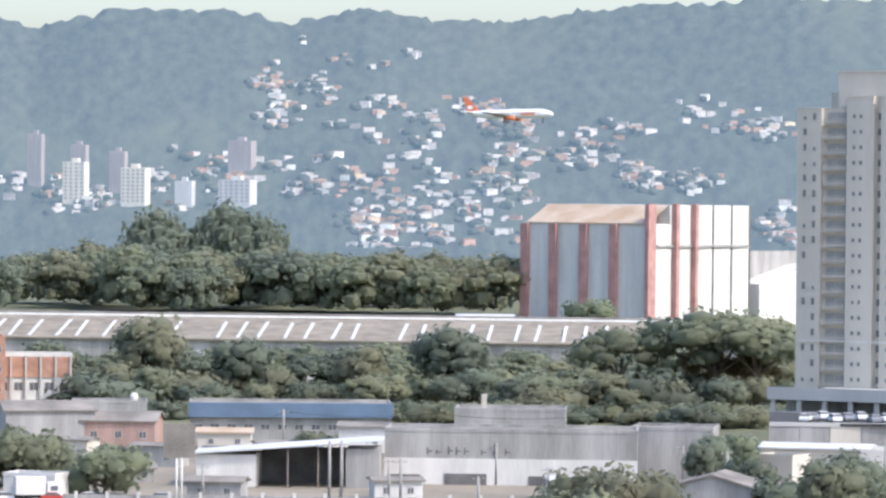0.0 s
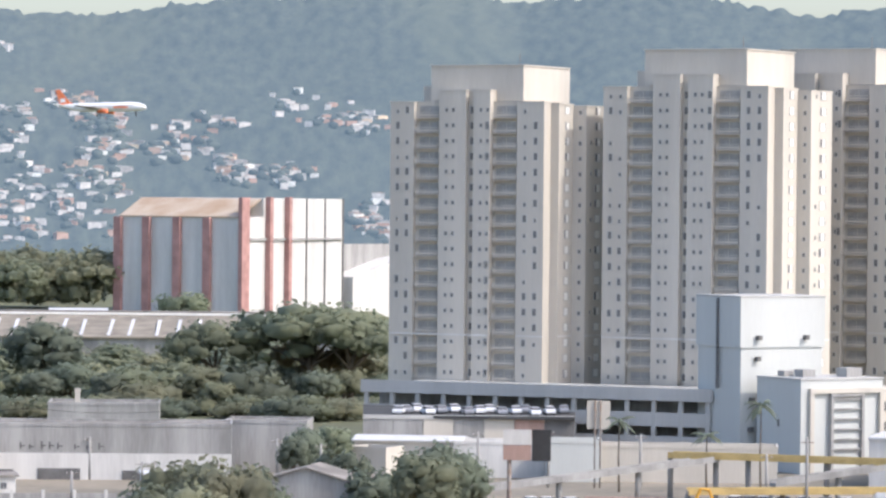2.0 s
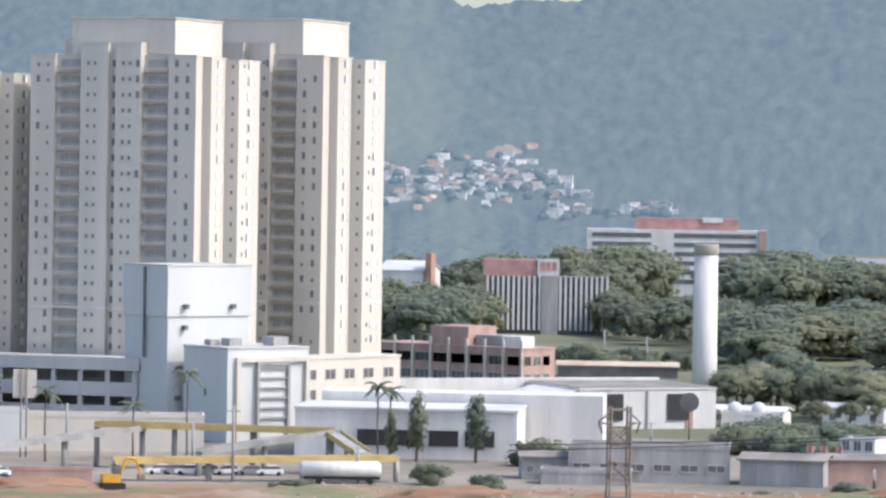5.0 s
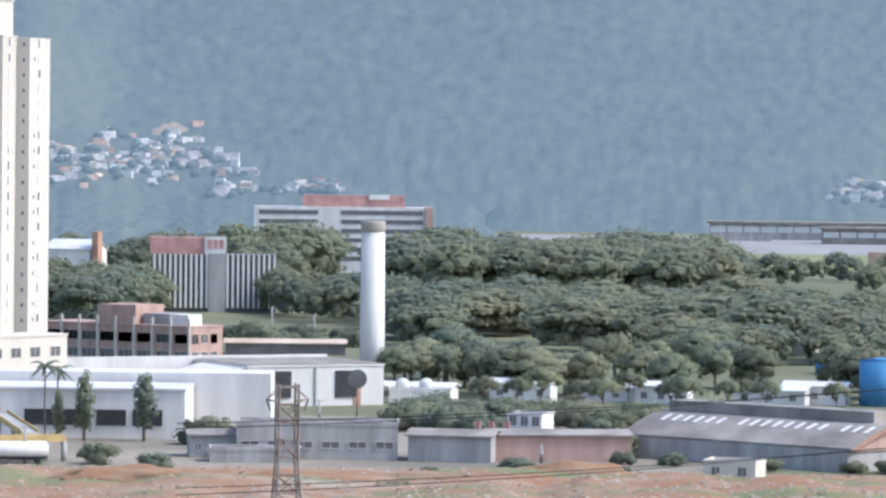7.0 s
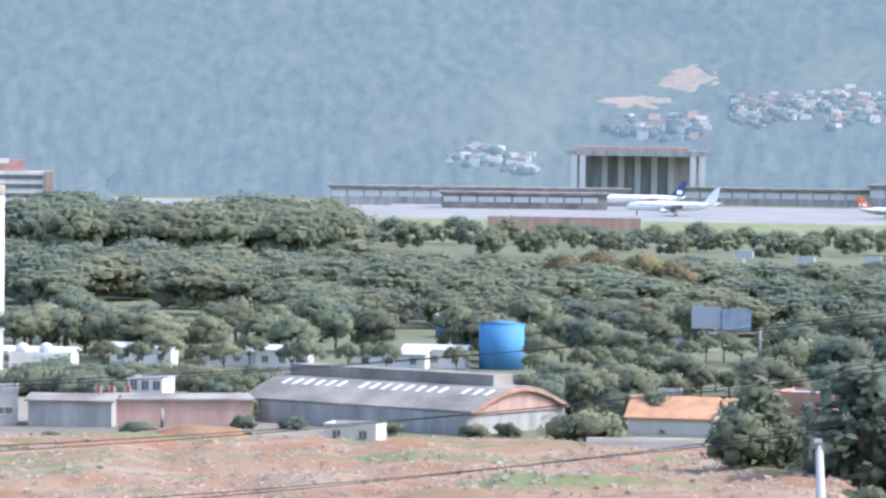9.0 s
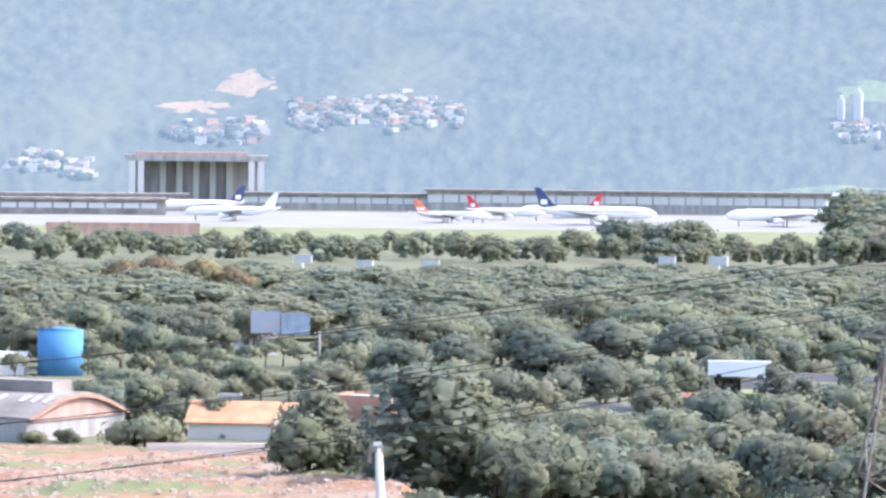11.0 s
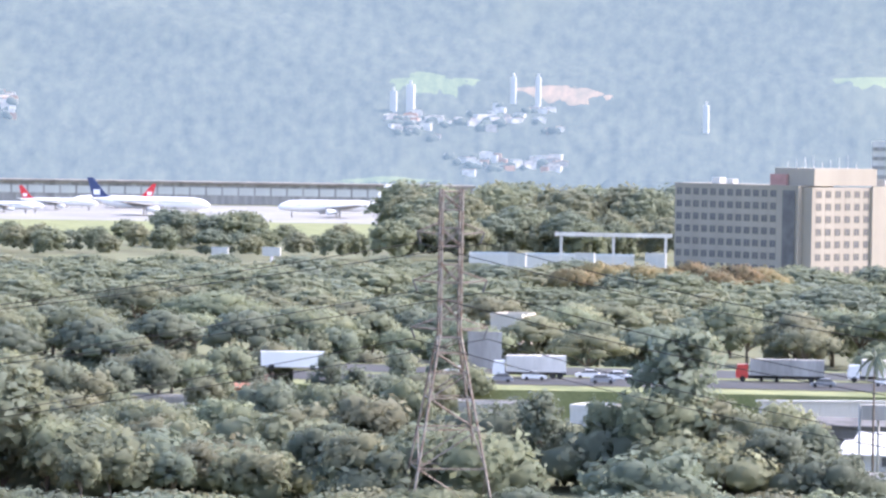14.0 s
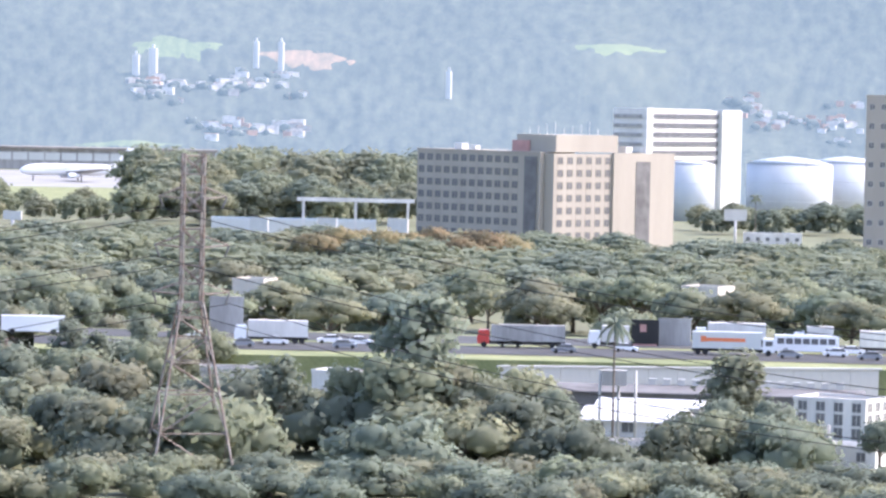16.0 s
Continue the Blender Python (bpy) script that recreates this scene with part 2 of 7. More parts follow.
weeds(DIRT)
DUSTY = material("dusty_yard", (0.28, 0.24, 0.185), 0.95, second=(0.17, 0.155, 0.12), scale=0.03, fine=0.5)
sheet("factory_yard", [tuple(spot(a, d, 0.04)) for a, d in ((-7.4, 634), (2, 634), (2, 750), (-7.4, 772))], [(3, 2, 1, 0)], DUSTY, "dusty yards beside the factory", "pavement")
sheet("street_yard", [tuple(spot(a, d, 0.04)) for a, d in ((-30, 560), (-7.5, 560), (-7.5, 745), (-30, 870))], [(3, 2, 1, 0)], DUSTY, "dusty paved yards and streets", "pavement")
# skyline: bearing and the elevation of the crest
CREST = [(-60, 1.6), (-40, 2.0), (-28, 2.25), (-25.9, 2.33), (-25.4, 2.17), (-24.4, 2.44), (-23.6, 2.45), (-22.6, 2.45), (-22.0, 2.32), (-20.9, 2.51),
         (-19.8, 2.37), (-18.9, 2.35), (-17.9, 2.54), (-16.7, 2.63), (-15.6, 2.70), (-13.9, 2.69), (-13.3, 2.55), (-12.3, 2.68), (-11.0, 2.68),
         (-9.4, 2.43), (-8.5, 2.53), (-7.6, 2.54), (-6.8, 2.35), (-6.2, 2.20), (-5.4, 2.28),
         (-4.5, 2.35), (-2.5, 2.6), (0, 2.75), (4, 2.8), (8, 2.7), (12, 2.8), (18, 2.75), (24, 2.7), (30, 2.6), (45, 2.2), (60, 1.8)]


def crest(az):
    return np.interp(az, [c[0] for c in CREST], [c[1] for c in CREST])


FOOT, TOP = 2950.0, 4350.0


def hill_height(az, d):
    """Height of the wooded range at a bearing and distance, without the canopy's relief."""
    top = EYE + TOP * np.tan(np.radians(crest(az)))
    t = np.clip((d - FOOT) / (TOP - FOOT), 0, 1.4)
    rise = np.where(t < 1, t ** 1.25, 1 - (t - 1) * 0.8)
    x, y = d * np.sin(np.radians(az)), d * np.cos(np.radians(az))
    spur = 1 - np.abs(value_noise(x / 330 + y / 900, y / 2600, 6)) * 2
    relief = value_noise(x / 420, y / 300, 3) * 20 + value_noise(x / 160, y / 120, 5) * 9 + spur * 9
    return top * rise + relief * np.clip(t * 3, 0, 1) * np.clip((1.02 - t) * 3, 0, 1)


def distant(m, haze_glow=0.21):
    """Makes a material part of the far backdrop: haze is put in as bluish emission."""
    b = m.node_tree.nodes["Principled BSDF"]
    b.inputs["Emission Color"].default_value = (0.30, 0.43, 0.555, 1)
    b.inputs["Emission Strength"].default_value = haze_glow
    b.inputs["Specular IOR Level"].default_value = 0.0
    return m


def hill_material(name="hazed_woods", colour=(0.07, 0.076, 0.058), dark=(0.042, 0.048, 0.044)):
    """Woods and slopes several kilometres off: haze is added as a faint emission."""
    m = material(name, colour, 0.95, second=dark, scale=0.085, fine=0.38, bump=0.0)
    n, l = m.node_tree.nodes, m.node_tree.links
    b = n["Principled BSDF"]
    # laid out by bearing and height, so that stands of trees lie level along the slope
    cut, div, far, put = n.new("ShaderNodeSeparateXYZ"), n.new("ShaderNodeMath"), n.new("ShaderNodeMath"), n.new("ShaderNodeCombineXYZ")
    div.operation, far.operation, far.inputs[1].default_value = "DIVIDE", "MULTIPLY", 3600.0
    l.new(n["Texture Coordinate"].outputs["Object"], cut.inputs[0])
    l.new(cut.outputs["X"], div.inputs[0])
    l.new(cut.outputs["Y"], div.inputs[1])
    l.new(div.outputs[0], far.inputs[0])
    l.new(far.outputs[0], put.inputs["X"])
    l.new(cut.outputs["Z"], put.inputs["Z"])
    l.new(put.outputs[0], n["Mapping"].inputs[0])
    # glades, paler stands and dry slopes at several hundred metres
    glade, mix, span = n.new("ShaderNodeTexNoise"), n.new("ShaderNodeMix"), n.new("ShaderNodeMapRange")
    glade.inputs["Scale"].default_value, glade.inputs["Detail"].default_value = 0.006, 6
    glade.inputs["Roughness"].default_value = 0.62
    span.inputs["From Min"].default_value, span.inputs["From Max"].default_value = 0.52, 0.74
    mix.data_type = "RGBA"
    mix.inputs["B"].default_value = (colour[0] * 1.3, colour[1] * 1.25, colour[2] * 1.1, 1)
    l.new(n["Mapping"].outputs[0], glade.inputs["Vector"])
    l.new(glade.outputs[0], span.inputs[0])
    l.new(span.outputs[0], mix.inputs[0])
    l.new(b.inputs["Base Color"].links[0].from_socket, mix.inputs["A"])
    l.new(mix.outputs["Result"], b.inputs["Base Color"])
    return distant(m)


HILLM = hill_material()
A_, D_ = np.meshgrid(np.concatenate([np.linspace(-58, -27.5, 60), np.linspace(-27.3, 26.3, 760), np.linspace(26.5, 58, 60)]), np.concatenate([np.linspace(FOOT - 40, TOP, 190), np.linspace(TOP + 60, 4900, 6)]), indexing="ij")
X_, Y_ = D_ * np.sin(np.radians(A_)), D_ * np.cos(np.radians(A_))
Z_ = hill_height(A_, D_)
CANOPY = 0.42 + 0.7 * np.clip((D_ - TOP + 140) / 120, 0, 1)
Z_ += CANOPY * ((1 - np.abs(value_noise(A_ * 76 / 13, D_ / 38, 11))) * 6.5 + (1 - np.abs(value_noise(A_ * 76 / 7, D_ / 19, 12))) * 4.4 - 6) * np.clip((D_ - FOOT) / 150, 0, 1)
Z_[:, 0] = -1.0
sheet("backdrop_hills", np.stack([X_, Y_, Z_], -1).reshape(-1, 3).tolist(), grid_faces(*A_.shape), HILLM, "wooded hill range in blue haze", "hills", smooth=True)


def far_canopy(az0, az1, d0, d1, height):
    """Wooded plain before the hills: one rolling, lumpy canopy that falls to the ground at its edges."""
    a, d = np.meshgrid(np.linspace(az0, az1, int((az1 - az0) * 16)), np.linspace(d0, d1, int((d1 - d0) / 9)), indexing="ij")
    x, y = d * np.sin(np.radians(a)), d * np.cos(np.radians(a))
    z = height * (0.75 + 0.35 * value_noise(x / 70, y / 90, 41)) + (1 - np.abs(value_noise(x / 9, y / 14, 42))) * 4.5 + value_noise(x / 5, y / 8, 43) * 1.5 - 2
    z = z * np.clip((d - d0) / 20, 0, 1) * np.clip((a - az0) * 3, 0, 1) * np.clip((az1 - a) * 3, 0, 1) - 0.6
    # the canopy shares the hills' haze emission
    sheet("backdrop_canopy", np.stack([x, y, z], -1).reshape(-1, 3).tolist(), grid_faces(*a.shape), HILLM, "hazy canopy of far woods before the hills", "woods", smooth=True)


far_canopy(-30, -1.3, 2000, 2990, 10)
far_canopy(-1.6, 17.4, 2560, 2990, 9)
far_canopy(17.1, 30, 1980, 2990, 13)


# ---- trees ----
def leaf_cloud(rng, lobes, leaves, size, flat=0.6, core=0.72):
    """Vertices and faces of a crown: small bent leaf sprays round the lobes over uneven inner masses."""
    vs, fs, ns = [], [], []
    mid = sum((Vector(q[:3]) for q in lobes), Vector()) / len(lobes)
    for (cx, cy, cz, rx, ry, rz) in lobes:
        k0 = len(vs)
        nu, nv = 6, 3
        for j in range(nv + 1):
            for i in range(nu):
                th, ph = 2 * math.pi * (i + 0.5 * (j % 2)) / nu, math.pi * j / nv
                s = core + rng.uniform(-0.1, 0.1)
                p = Vector((cx + rx * s * math.sin(ph) * math.cos(th), cy + ry * s * math.sin(ph) * math.sin(th), cz + rz * s * math.cos(ph)))
                vs.append(tuple(p))
                ns.append(tuple((Vector((math.sin(ph) * math.cos(th), math.sin(ph) * math.sin(th), math.cos(ph))) + (p - mid).normalized()).normalized()))
        for j in range(nv):
            for i in range(nu):
                a, b = k0 + j * nu + i, k0 + j * nu + (i + 1) % nu
                fs.append((a, a + nu, b + nu, b))
        for _ in range(leaves):
            u, th = rng.uniform(-0.7, 1), rng.uniform(0, 2 * math.pi)
            w = math.sqrt(max(0, 1 - u * u))
            s = rng.uniform(0.8, 1.2)
            nrm = Vector((w * math.cos(th), w * math.sin(th), u))
            p = Vector((cx + rx * s * nrm.x, cy + ry * s * nrm.y, cz + rz * s * nrm.z))
            soft = (nrm * 0.45 + (p - mid).normalized() * 0.7 + Vector((rng.gauss(0, 0.2), rng.gauss(0, 0.2), rng.gauss(0, 0.2) + 0.15))).normalized()
            nrm = (nrm + Vector((rng.gauss(0, 0.45), rng.gauss(0, 0.45), rng.gauss(0, 0.45) + flat * 0.4))).normalized()
            a = nrm.orthogonal().normalized()
            b = nrm.cross(a)
            rot = rng.uniform(0, 6.28)
            a, b = a * math.cos(rot) + b * math.sin(rot), b * math.cos(rot) - a * math.sin(rot)
            q = size * rng.uniform(0.5, 1.3)
            k = len(vs)
            vs += [tuple(p + a * q), tuple(p + b * q * 0.6 + nrm * q * 0.2), tuple(p - a * q * 0.9), tuple(p - b * q * 0.6 + nrm * q * 0.15)]
            fs.append((k, k + 1, k + 2, k + 3))
            ns += [tuple(soft)] * 4
    return vs, fs, ns


def crown_lobes(rng, shape):
    """Trunk height and the leaf masses of a crown, spread evenly by the golden angle and then shaken."""
    lobes = []
    if shape in ("flat", "wood"):
        count, reach, top, drop = (24, 5.5, 8.5, 2.3) if shape == "flat" else (21, 4.1, 7.9, 3.0)
        for i in range(count):
            r, a = reach * math.sqrt((i + 0.4) / count) * rng.uniform(0.88, 1.1), i * 2.4 + rng.uniform(-0.3, 0.3)
            s = rng.uniform(1.1, 1.5) * (1.15 if shape == "wood" else 1.05)
            lobes.append((r * math.cos(a), r * math.sin(a), top - (r / reach) ** 2 * drop + rng.uniform(-0.45, 0.45), s * 1.25, s * 1.25, s * 0.8))
        for i in range(7 if shape == "wood" else 0):
            a = i * 0.9 + rng.uniform(-0.3, 0.3)
            s = rng.uniform(1.2, 1.7)
            lobes.append((3.1 * math.cos(a), 3.1 * math.sin(a), rng.uniform(2.2, 4.0), s, s, s * 1.1))
        return (5.0 if shape == "flat" else 3.6), lobes
    if shape == "round":
        for i in range(19):
            u, a = -0.62 + 1.6 * (i + 0.5) / 19, i * 2.4 + rng.uniform(-0.3, 0.3)
            w, k = math.sqrt(max(0, 1 - u * u)), rng.uniform(0.6, 0.95)
            s = rng.uniform(0.95, 1.6)
            lobes.append((3.0 * k * w * math.cos(a), 3.0 * k * w * math.sin(a), 5.7 + 2.9 * k * u, s * 1.1, s * 1.1, s * 0.95))
        return 4.0, lobes
    if shape == "tall":
        for i in range(19):
            z, a = 2.2 + 6.9 * (i + rng.random()) / 19, i * 2.4 + rng.uniform(-0.4, 0.4)
            r = rng.uniform(0.5, 2.0) * (1.12 - abs(z - 4.8) / 5.6)
            s = rng.uniform(0.65, 1.25)
            lobes.append((r * math.cos(a), r * math.sin(a), z, s, s, s * 1.1))
        return 6.5, lobes
    for i in range(14):
        a, r = i * 2.4 + rng.uniform(-0.4, 0.4), 3.5 * math.sqrt((i + 0.4) / 14) * rng.uniform(0.8, 1.1)
        s = rng.uniform(0.9, 1.7)
        lobes.append((r * math.cos(a), r * math.sin(a), rng.uniform(1.3, 3.5) - r * 0.3 + 0.4, s * 1.15, s * 1.15, s))
    return 1.0, lobes


def make_tree(seed, shape, leaf, label, category="tree"):
    """A tree about 10 m high: 'round', 'flat' (spreading crown), 'tall' (narrow, open), 'wood' (full dome), 'bush'."""
    rng = random.Random(seed)
    tree = thing("tree" if shape != "bush" else "bush", pose(0, -60, 0), label, category)
    trunk_top, lobes = crown_lobes(rng, shape)
    bm = bmesh.new()
    add_tube(bm, [(0, 0, -0.3), (0.05, 0.03, trunk_top * 0.5), (rng.uniform(-0.2, 0.2), 0, trunk_top)], [0.34, 0.26, 0.2], 7)
    for lb in rng.sample(lobes, 7):
        foot = min(trunk_top * 0.75, lb[2] * 0.7)
        add_tube(bm, [(0, 0, foot), (lb[0] * 0.5, lb[1] * 0.5, (foot + lb[2]) * 0.5 + 0.2), (lb[0], lb[1], lb[2])], [0.17, 0.1, 0.05], 5)
    part("trunk", bm, BARK, tree)
    count, size = {"bush": (72, 0.34), "wood": (25, 0.46), "flat": (44, 0.36), "round": (58, 0.34), "tall": (60, 0.32)}[shape]
    vs, fs, ns = leaf_cloud(rng, lobes, count, size, core=0.55 if shape == "tall" else 0.76)
    me = bpy.data.meshes.new("crown")
    me.from_pydata(vs, [], fs)
    me.materials.append(leaf)
    me.polygons.foreach_set("use_smooth", [True] * len(me.polygons))
    me.normals_split_custom_set_from_vertices(ns)
    crown = new("crown", me)
    crown.parent = tree
    return tree


TREES = {
    "round": [make_tree(1, "round", LEAF[0], "broad green tree with a rounded dense crown"), make_tree(2, "round", LEAF[1], "dark green tree with a lumpy dense crown"), make_tree(3, "round", LEAF[2], "olive green tree with a loose rounded crown")],
    "flat": [make_tree(4, "flat", LEAF[0], "spreading green tree with a wide flat crown"), make_tree(5, "flat", LEAF[2], "spreading olive tree with an umbrella crown"), make_tree(6, "flat", LEAF[3], "spreading tree with rust-tinged blossom in its crown")],
    "tall": [make_tree(7, "tall", LEAF[1], "tall narrow dark green tree"), make_tree(8, "tall", LEAF[0], "tall narrow tree with green leaves")],
    "wood": [make_tree(12, "wood", LEAF[0], "broad park tree with a full green crown"), make_tree(13, "wood", LEAF[1], "broad dark park tree with a dense crown"), make_tree(14, "wood", LEAF[2], "broad olive-green park tree"), make_tree(15, "wood", LEAF[0], "wide-crowned green park tree")],
    "bush": [make_tree(9, "bush", LEAF[0], "low leafy bush of bright green", "bush"), make_tree(10, "bush", LEAF[1], "low bush with dark green leaves", "bush"), make_tree(11, "bush", LEAF[2], "dry olive-green bush with thin leaves", "bush")],
}
USED, FAR, CLEAR = set(), [], []
TREE_RNG = random.Random(77)


def plant(kind, az, d, height, z=0.0, variety=None, wide=1.0, group="trees"):
    """Sets a tree of that height at a bearing and distance."""
    if variety is None:
        variety = TREE_RNG.randrange(len(TREES[kind])) if kind != "flat" else TREE_RNG.choice((0, 0, 1))
    src = TREES[kind][variety]
    if kind == "wood" and d > 940:
        p = spot(az, d, z)
        s = height / 9.6
        m = pose(p.x, p.y, p.z, 0, 0, TREE_RNG.uniform(0, 360)) @ Matrix.Diagonal((s * wide, s * wide, s, 1))
        FAR.append((variety, d, m))
        return None
    s = height / (9.6 if kind != "bush" else 4.6)
    p = spot(az, d, z)
    m = pose(p.x, p.y, p.z, 0, 0, TREE_RNG.uniform(0, 360)) @ Matrix.Diagonal((s * wide, s * wide, s, 1))
    if (kind, variety) not in USED:
        USED.add((kind, variety))
        src.matrix_basis = m
        src.scale = Vector((s * wide, s * wide, s))
        src["group"] = group
        return src
    keep = src.scale.copy()
    src.scale = (1, 1, 1)
    ob = copy_thing(src, m)
    src.scale = keep
    ob["group"] = group
    return ob


def belt(kinds, az0, az1, d0, d1, h0, h1, count, wide=1.0, z=0.0, group="trees"):
    """A belt of trees between two bearings and distances."""
    for i in range(count):
        a = az0 + (az1 - az0) * (i + TREE_RNG.uniform(0.1, 0.9)) / count
        d = TREE_RNG.uniform(d0, d1)
        if any(lo < a < hi and d < far for lo, hi, far in CLEAR):
            continue
        plant(TREE_RNG.choice(kinds), a, d, TREE_RNG.uniform(h0, h1), z, None, wide * TREE_RNG.uniform(0.9, 1.2), group)


# open views kept free of trees: bearings and the distance up to which nothing grows there
CLEAR += [(2.423, 3.115, 1010), (0.688, 4.825, 645), (3.600, 4.317, 815), (6.507, 7.425, 885), (5.975, 6.856, 650), (20.722, 21.911, 640), (23.555, 24.508, 600), (-8.299, -2.728, 795), (-6.967, -4.986, 930)]


# ---- builders for walls, windows and roofs ----
def window_mesh(w, h, frame_mat=PAINT2, pane=GLASS, shut=0.0, bars=1):
    """A window that looks along local -y, one folded sheet: a raised frame round a recessed pane with mullions, and a light shutter drawn over a share of it."""
    bm = bmesh.new()
    cuts = [-w / 2]
    for i in range(bars):
        x = -w / 2 + w * (i + 1) / (bars + 1)
        cuts += [x - 0.05, x + 0.05]
    kinds = [1, 0] * bars + [1]
    if shut:
        cuts, kinds = ([-w / 2, w / 2 - w * shut], [1, 2]) if shut < 0.97 else ([-w / 2], [2])
    cuts.append(w / 2)
    lo, hi = [bm.verts.new((x, -0.04, 0)) for x in cuts], [bm.verts.new((x, -0.04, h)) for x in cuts]
    for i, k in enumerate(kinds):
        bm.faces.new((lo[i], lo[i + 1], hi[i + 1], hi[i])).material_index = k
    inner = lo + hi[::-1]
    reveal = [bm.verts.new((v.co.x, -0.12, v.co.z)) for v in inner]
    n = len(cuts)
    rim = []
    for j, v in enumerate(inner):
        low, west, east = j < n, j in (0, 2 * n - 1), j in (n - 1, n)
        rim.append((v.co.x - (0.09 if west else 0) + (0.09 if east else 0), v.co.z + (-0.12 if low else 0.09)))
    front, back = [bm.verts.new((x, -0.12, z)) for x, z in rim], [bm.verts.new((x, 0.05, z)) for x, z in rim]
    for p, q in ((inner, reveal), (reveal, front), (front, back)):
        for j in range(2 * n):
            k = (j + 1) % (2 * n)
            bm.faces.new((p[j], p[k], q[k], q[j])).material_index = 0
    bmesh.ops.recalc_face_normals(bm, faces=bm.faces)
    return mesh_of("window", bm, [frame_mat, pane, BLIND])


def windows(parent, me, xs, zs, y=0.0, face="front", rng=None, skip=0.0):
    """Sets a window at each x (or y on the right face) and each sill height."""
    for x in xs:
        for z in zs:
            if rng and rng.random() < skip:
                continue
            use = rng.choice(me) if isinstance(me, list) else me
            share("window", use, parent, pose(x, y, z) if face == "front" else pose(y, x, z, 0, 0, 90))


def gable_roof(w, d, z, rise, over=0.5, thick=0.25, ridge="x"):
    bm = bmesh.new()
    if ridge == "x":
        add_prism(bm, [(-over, z), (d / 2, z + rise), (d + over, z), (d + over, z + thick), (d / 2, z + rise + thick), (-over, z + thick)], "x", -over, w + over)
    else:
        add_prism(bm, [(-over, z), (w / 2, z + rise), (w + over, z), (w + over, z + thick), (w / 2, z + rise + thick), (-over, z + thick)], "y", -over, d + over)
    return bm


def house(name, az, d, w, dep, h, yaw, wall, roof, label, category="building", rise=0.0, ridge="x", z=0.0, floors=1, cols=0, win=(1.2, 1.2), group="", pane=GLASS, sunny=False, door=False):
    """A building with its front at the bearing and distance: local x runs 0 to w to the right, y 0 to dep away."""
    t = thing(name, base(az, d, yaw, z) @ pose(-w / 2, 0, 0), label, category, group)
    bm = bmesh.new()
    if rise:
        if ridge == "x":
            add_prism(bm, [(0, -2), (dep, -2), (dep, h), (dep / 2, h + rise), (0, h)], "x", 0, w)
        else:
            add_prism(bm, [(0, -2), (w, -2), (w, h), (w / 2, h + rise), (0, h)], "y", 0, dep)
    else:
        add_box(bm, 0, w, 0, dep, -2, h)
    part("wall", bm, wall, t)
    if rise:
        part("roof", gable_roof(w, dep, h + 0.02, rise, ridge=ridge), roof, t)
    else:
        p = 0.25
        part("roof", boxes((p, w - p, p, dep - p, h + 0.02, h + 0.12)), roof, t)
        part("parapet", boxes((-0.08, w + 0.08, -0.08, p - 0.02, h + 0.01, h + 0.6), (-0.08, w + 0.08, dep - p + 0.02, dep + 0.08, h + 0.01, h + 0.6), (-0.08, p - 0.02, p - 0.02, dep - p + 0.02, h + 0.01, h + 0.6), (w - p + 0.02, w + 0.08, p - 0.02, dep - p + 0.02, h + 0.01, h + 0.6)), wall, t)
    if cols:
        me = window_mesh(win[0], win[1], pane=pane)
        fh = h / floors
        windows(t, me, [w * (i + 0.5) / cols for i in range(cols)], [f * fh + fh * 0.35 for f in range(floors)])
        if sunny:
            n = max(1, int(cols * dep / w))
            windows(t, me, [dep * (i + 0.5) / n for i in range(n)], [f * fh + fh * 0.35 for f in range(floors)], y=w, face="right")
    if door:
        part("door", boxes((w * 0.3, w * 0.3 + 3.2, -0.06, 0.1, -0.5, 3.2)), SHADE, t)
    return t


# ---- apartment towers on their podium ----
FH = 2.92
TOWER_RNG = random.Random(5)
TPANE = material("dim_tower_glass", (0.21, 0.205, 0.20), 0.25, vary=0.3, scale=0.5, spec=0.5)
W_SMALL = window_mesh(0.5, 0.65, PAINT2, pane=TPANE, bars=0)
W_TALL = window_mesh(0.7, 1.25, PAINT2, pane=TPANE, bars=0)
W_SHUT = [window_mesh(1.35, 1.35, PAINT2, shut=s, bars=0) for s in (1.0, 0.98, 0.55, 0.7)]
W_DIM = [window_mesh(1.2, 1.3, PAINT2, shut=s, bars=0) for s in (0.0, 0.45, 0.6)]
bm = boxes((-2.0, 2.0, -1.2, 0.0, -0.12, 0.0, 0), (-2.0, 2.0, -1.2, -1.12, 0.95, 1.03, 0), (-2.0, 2.0, -1.17, -1.15, 0.3, 0.6, 0))
for i in range(9):
    add_box(bm, -2 + i * 0.5 - 0.03, -2 + i * 0.5 + 0.03, -1.2, -1.12, 0, 1.0, 0)
add_box(bm, -1.7, 1.7, -0.03, 0.05, 0.1, 2.2, 1)
add_box(bm, -0.05, 0.05, -0.06, -0.02, 0.1, 2.2, 0)
BALCONY = mesh_of("balcony", bm, [PAINT, CURTAIN])


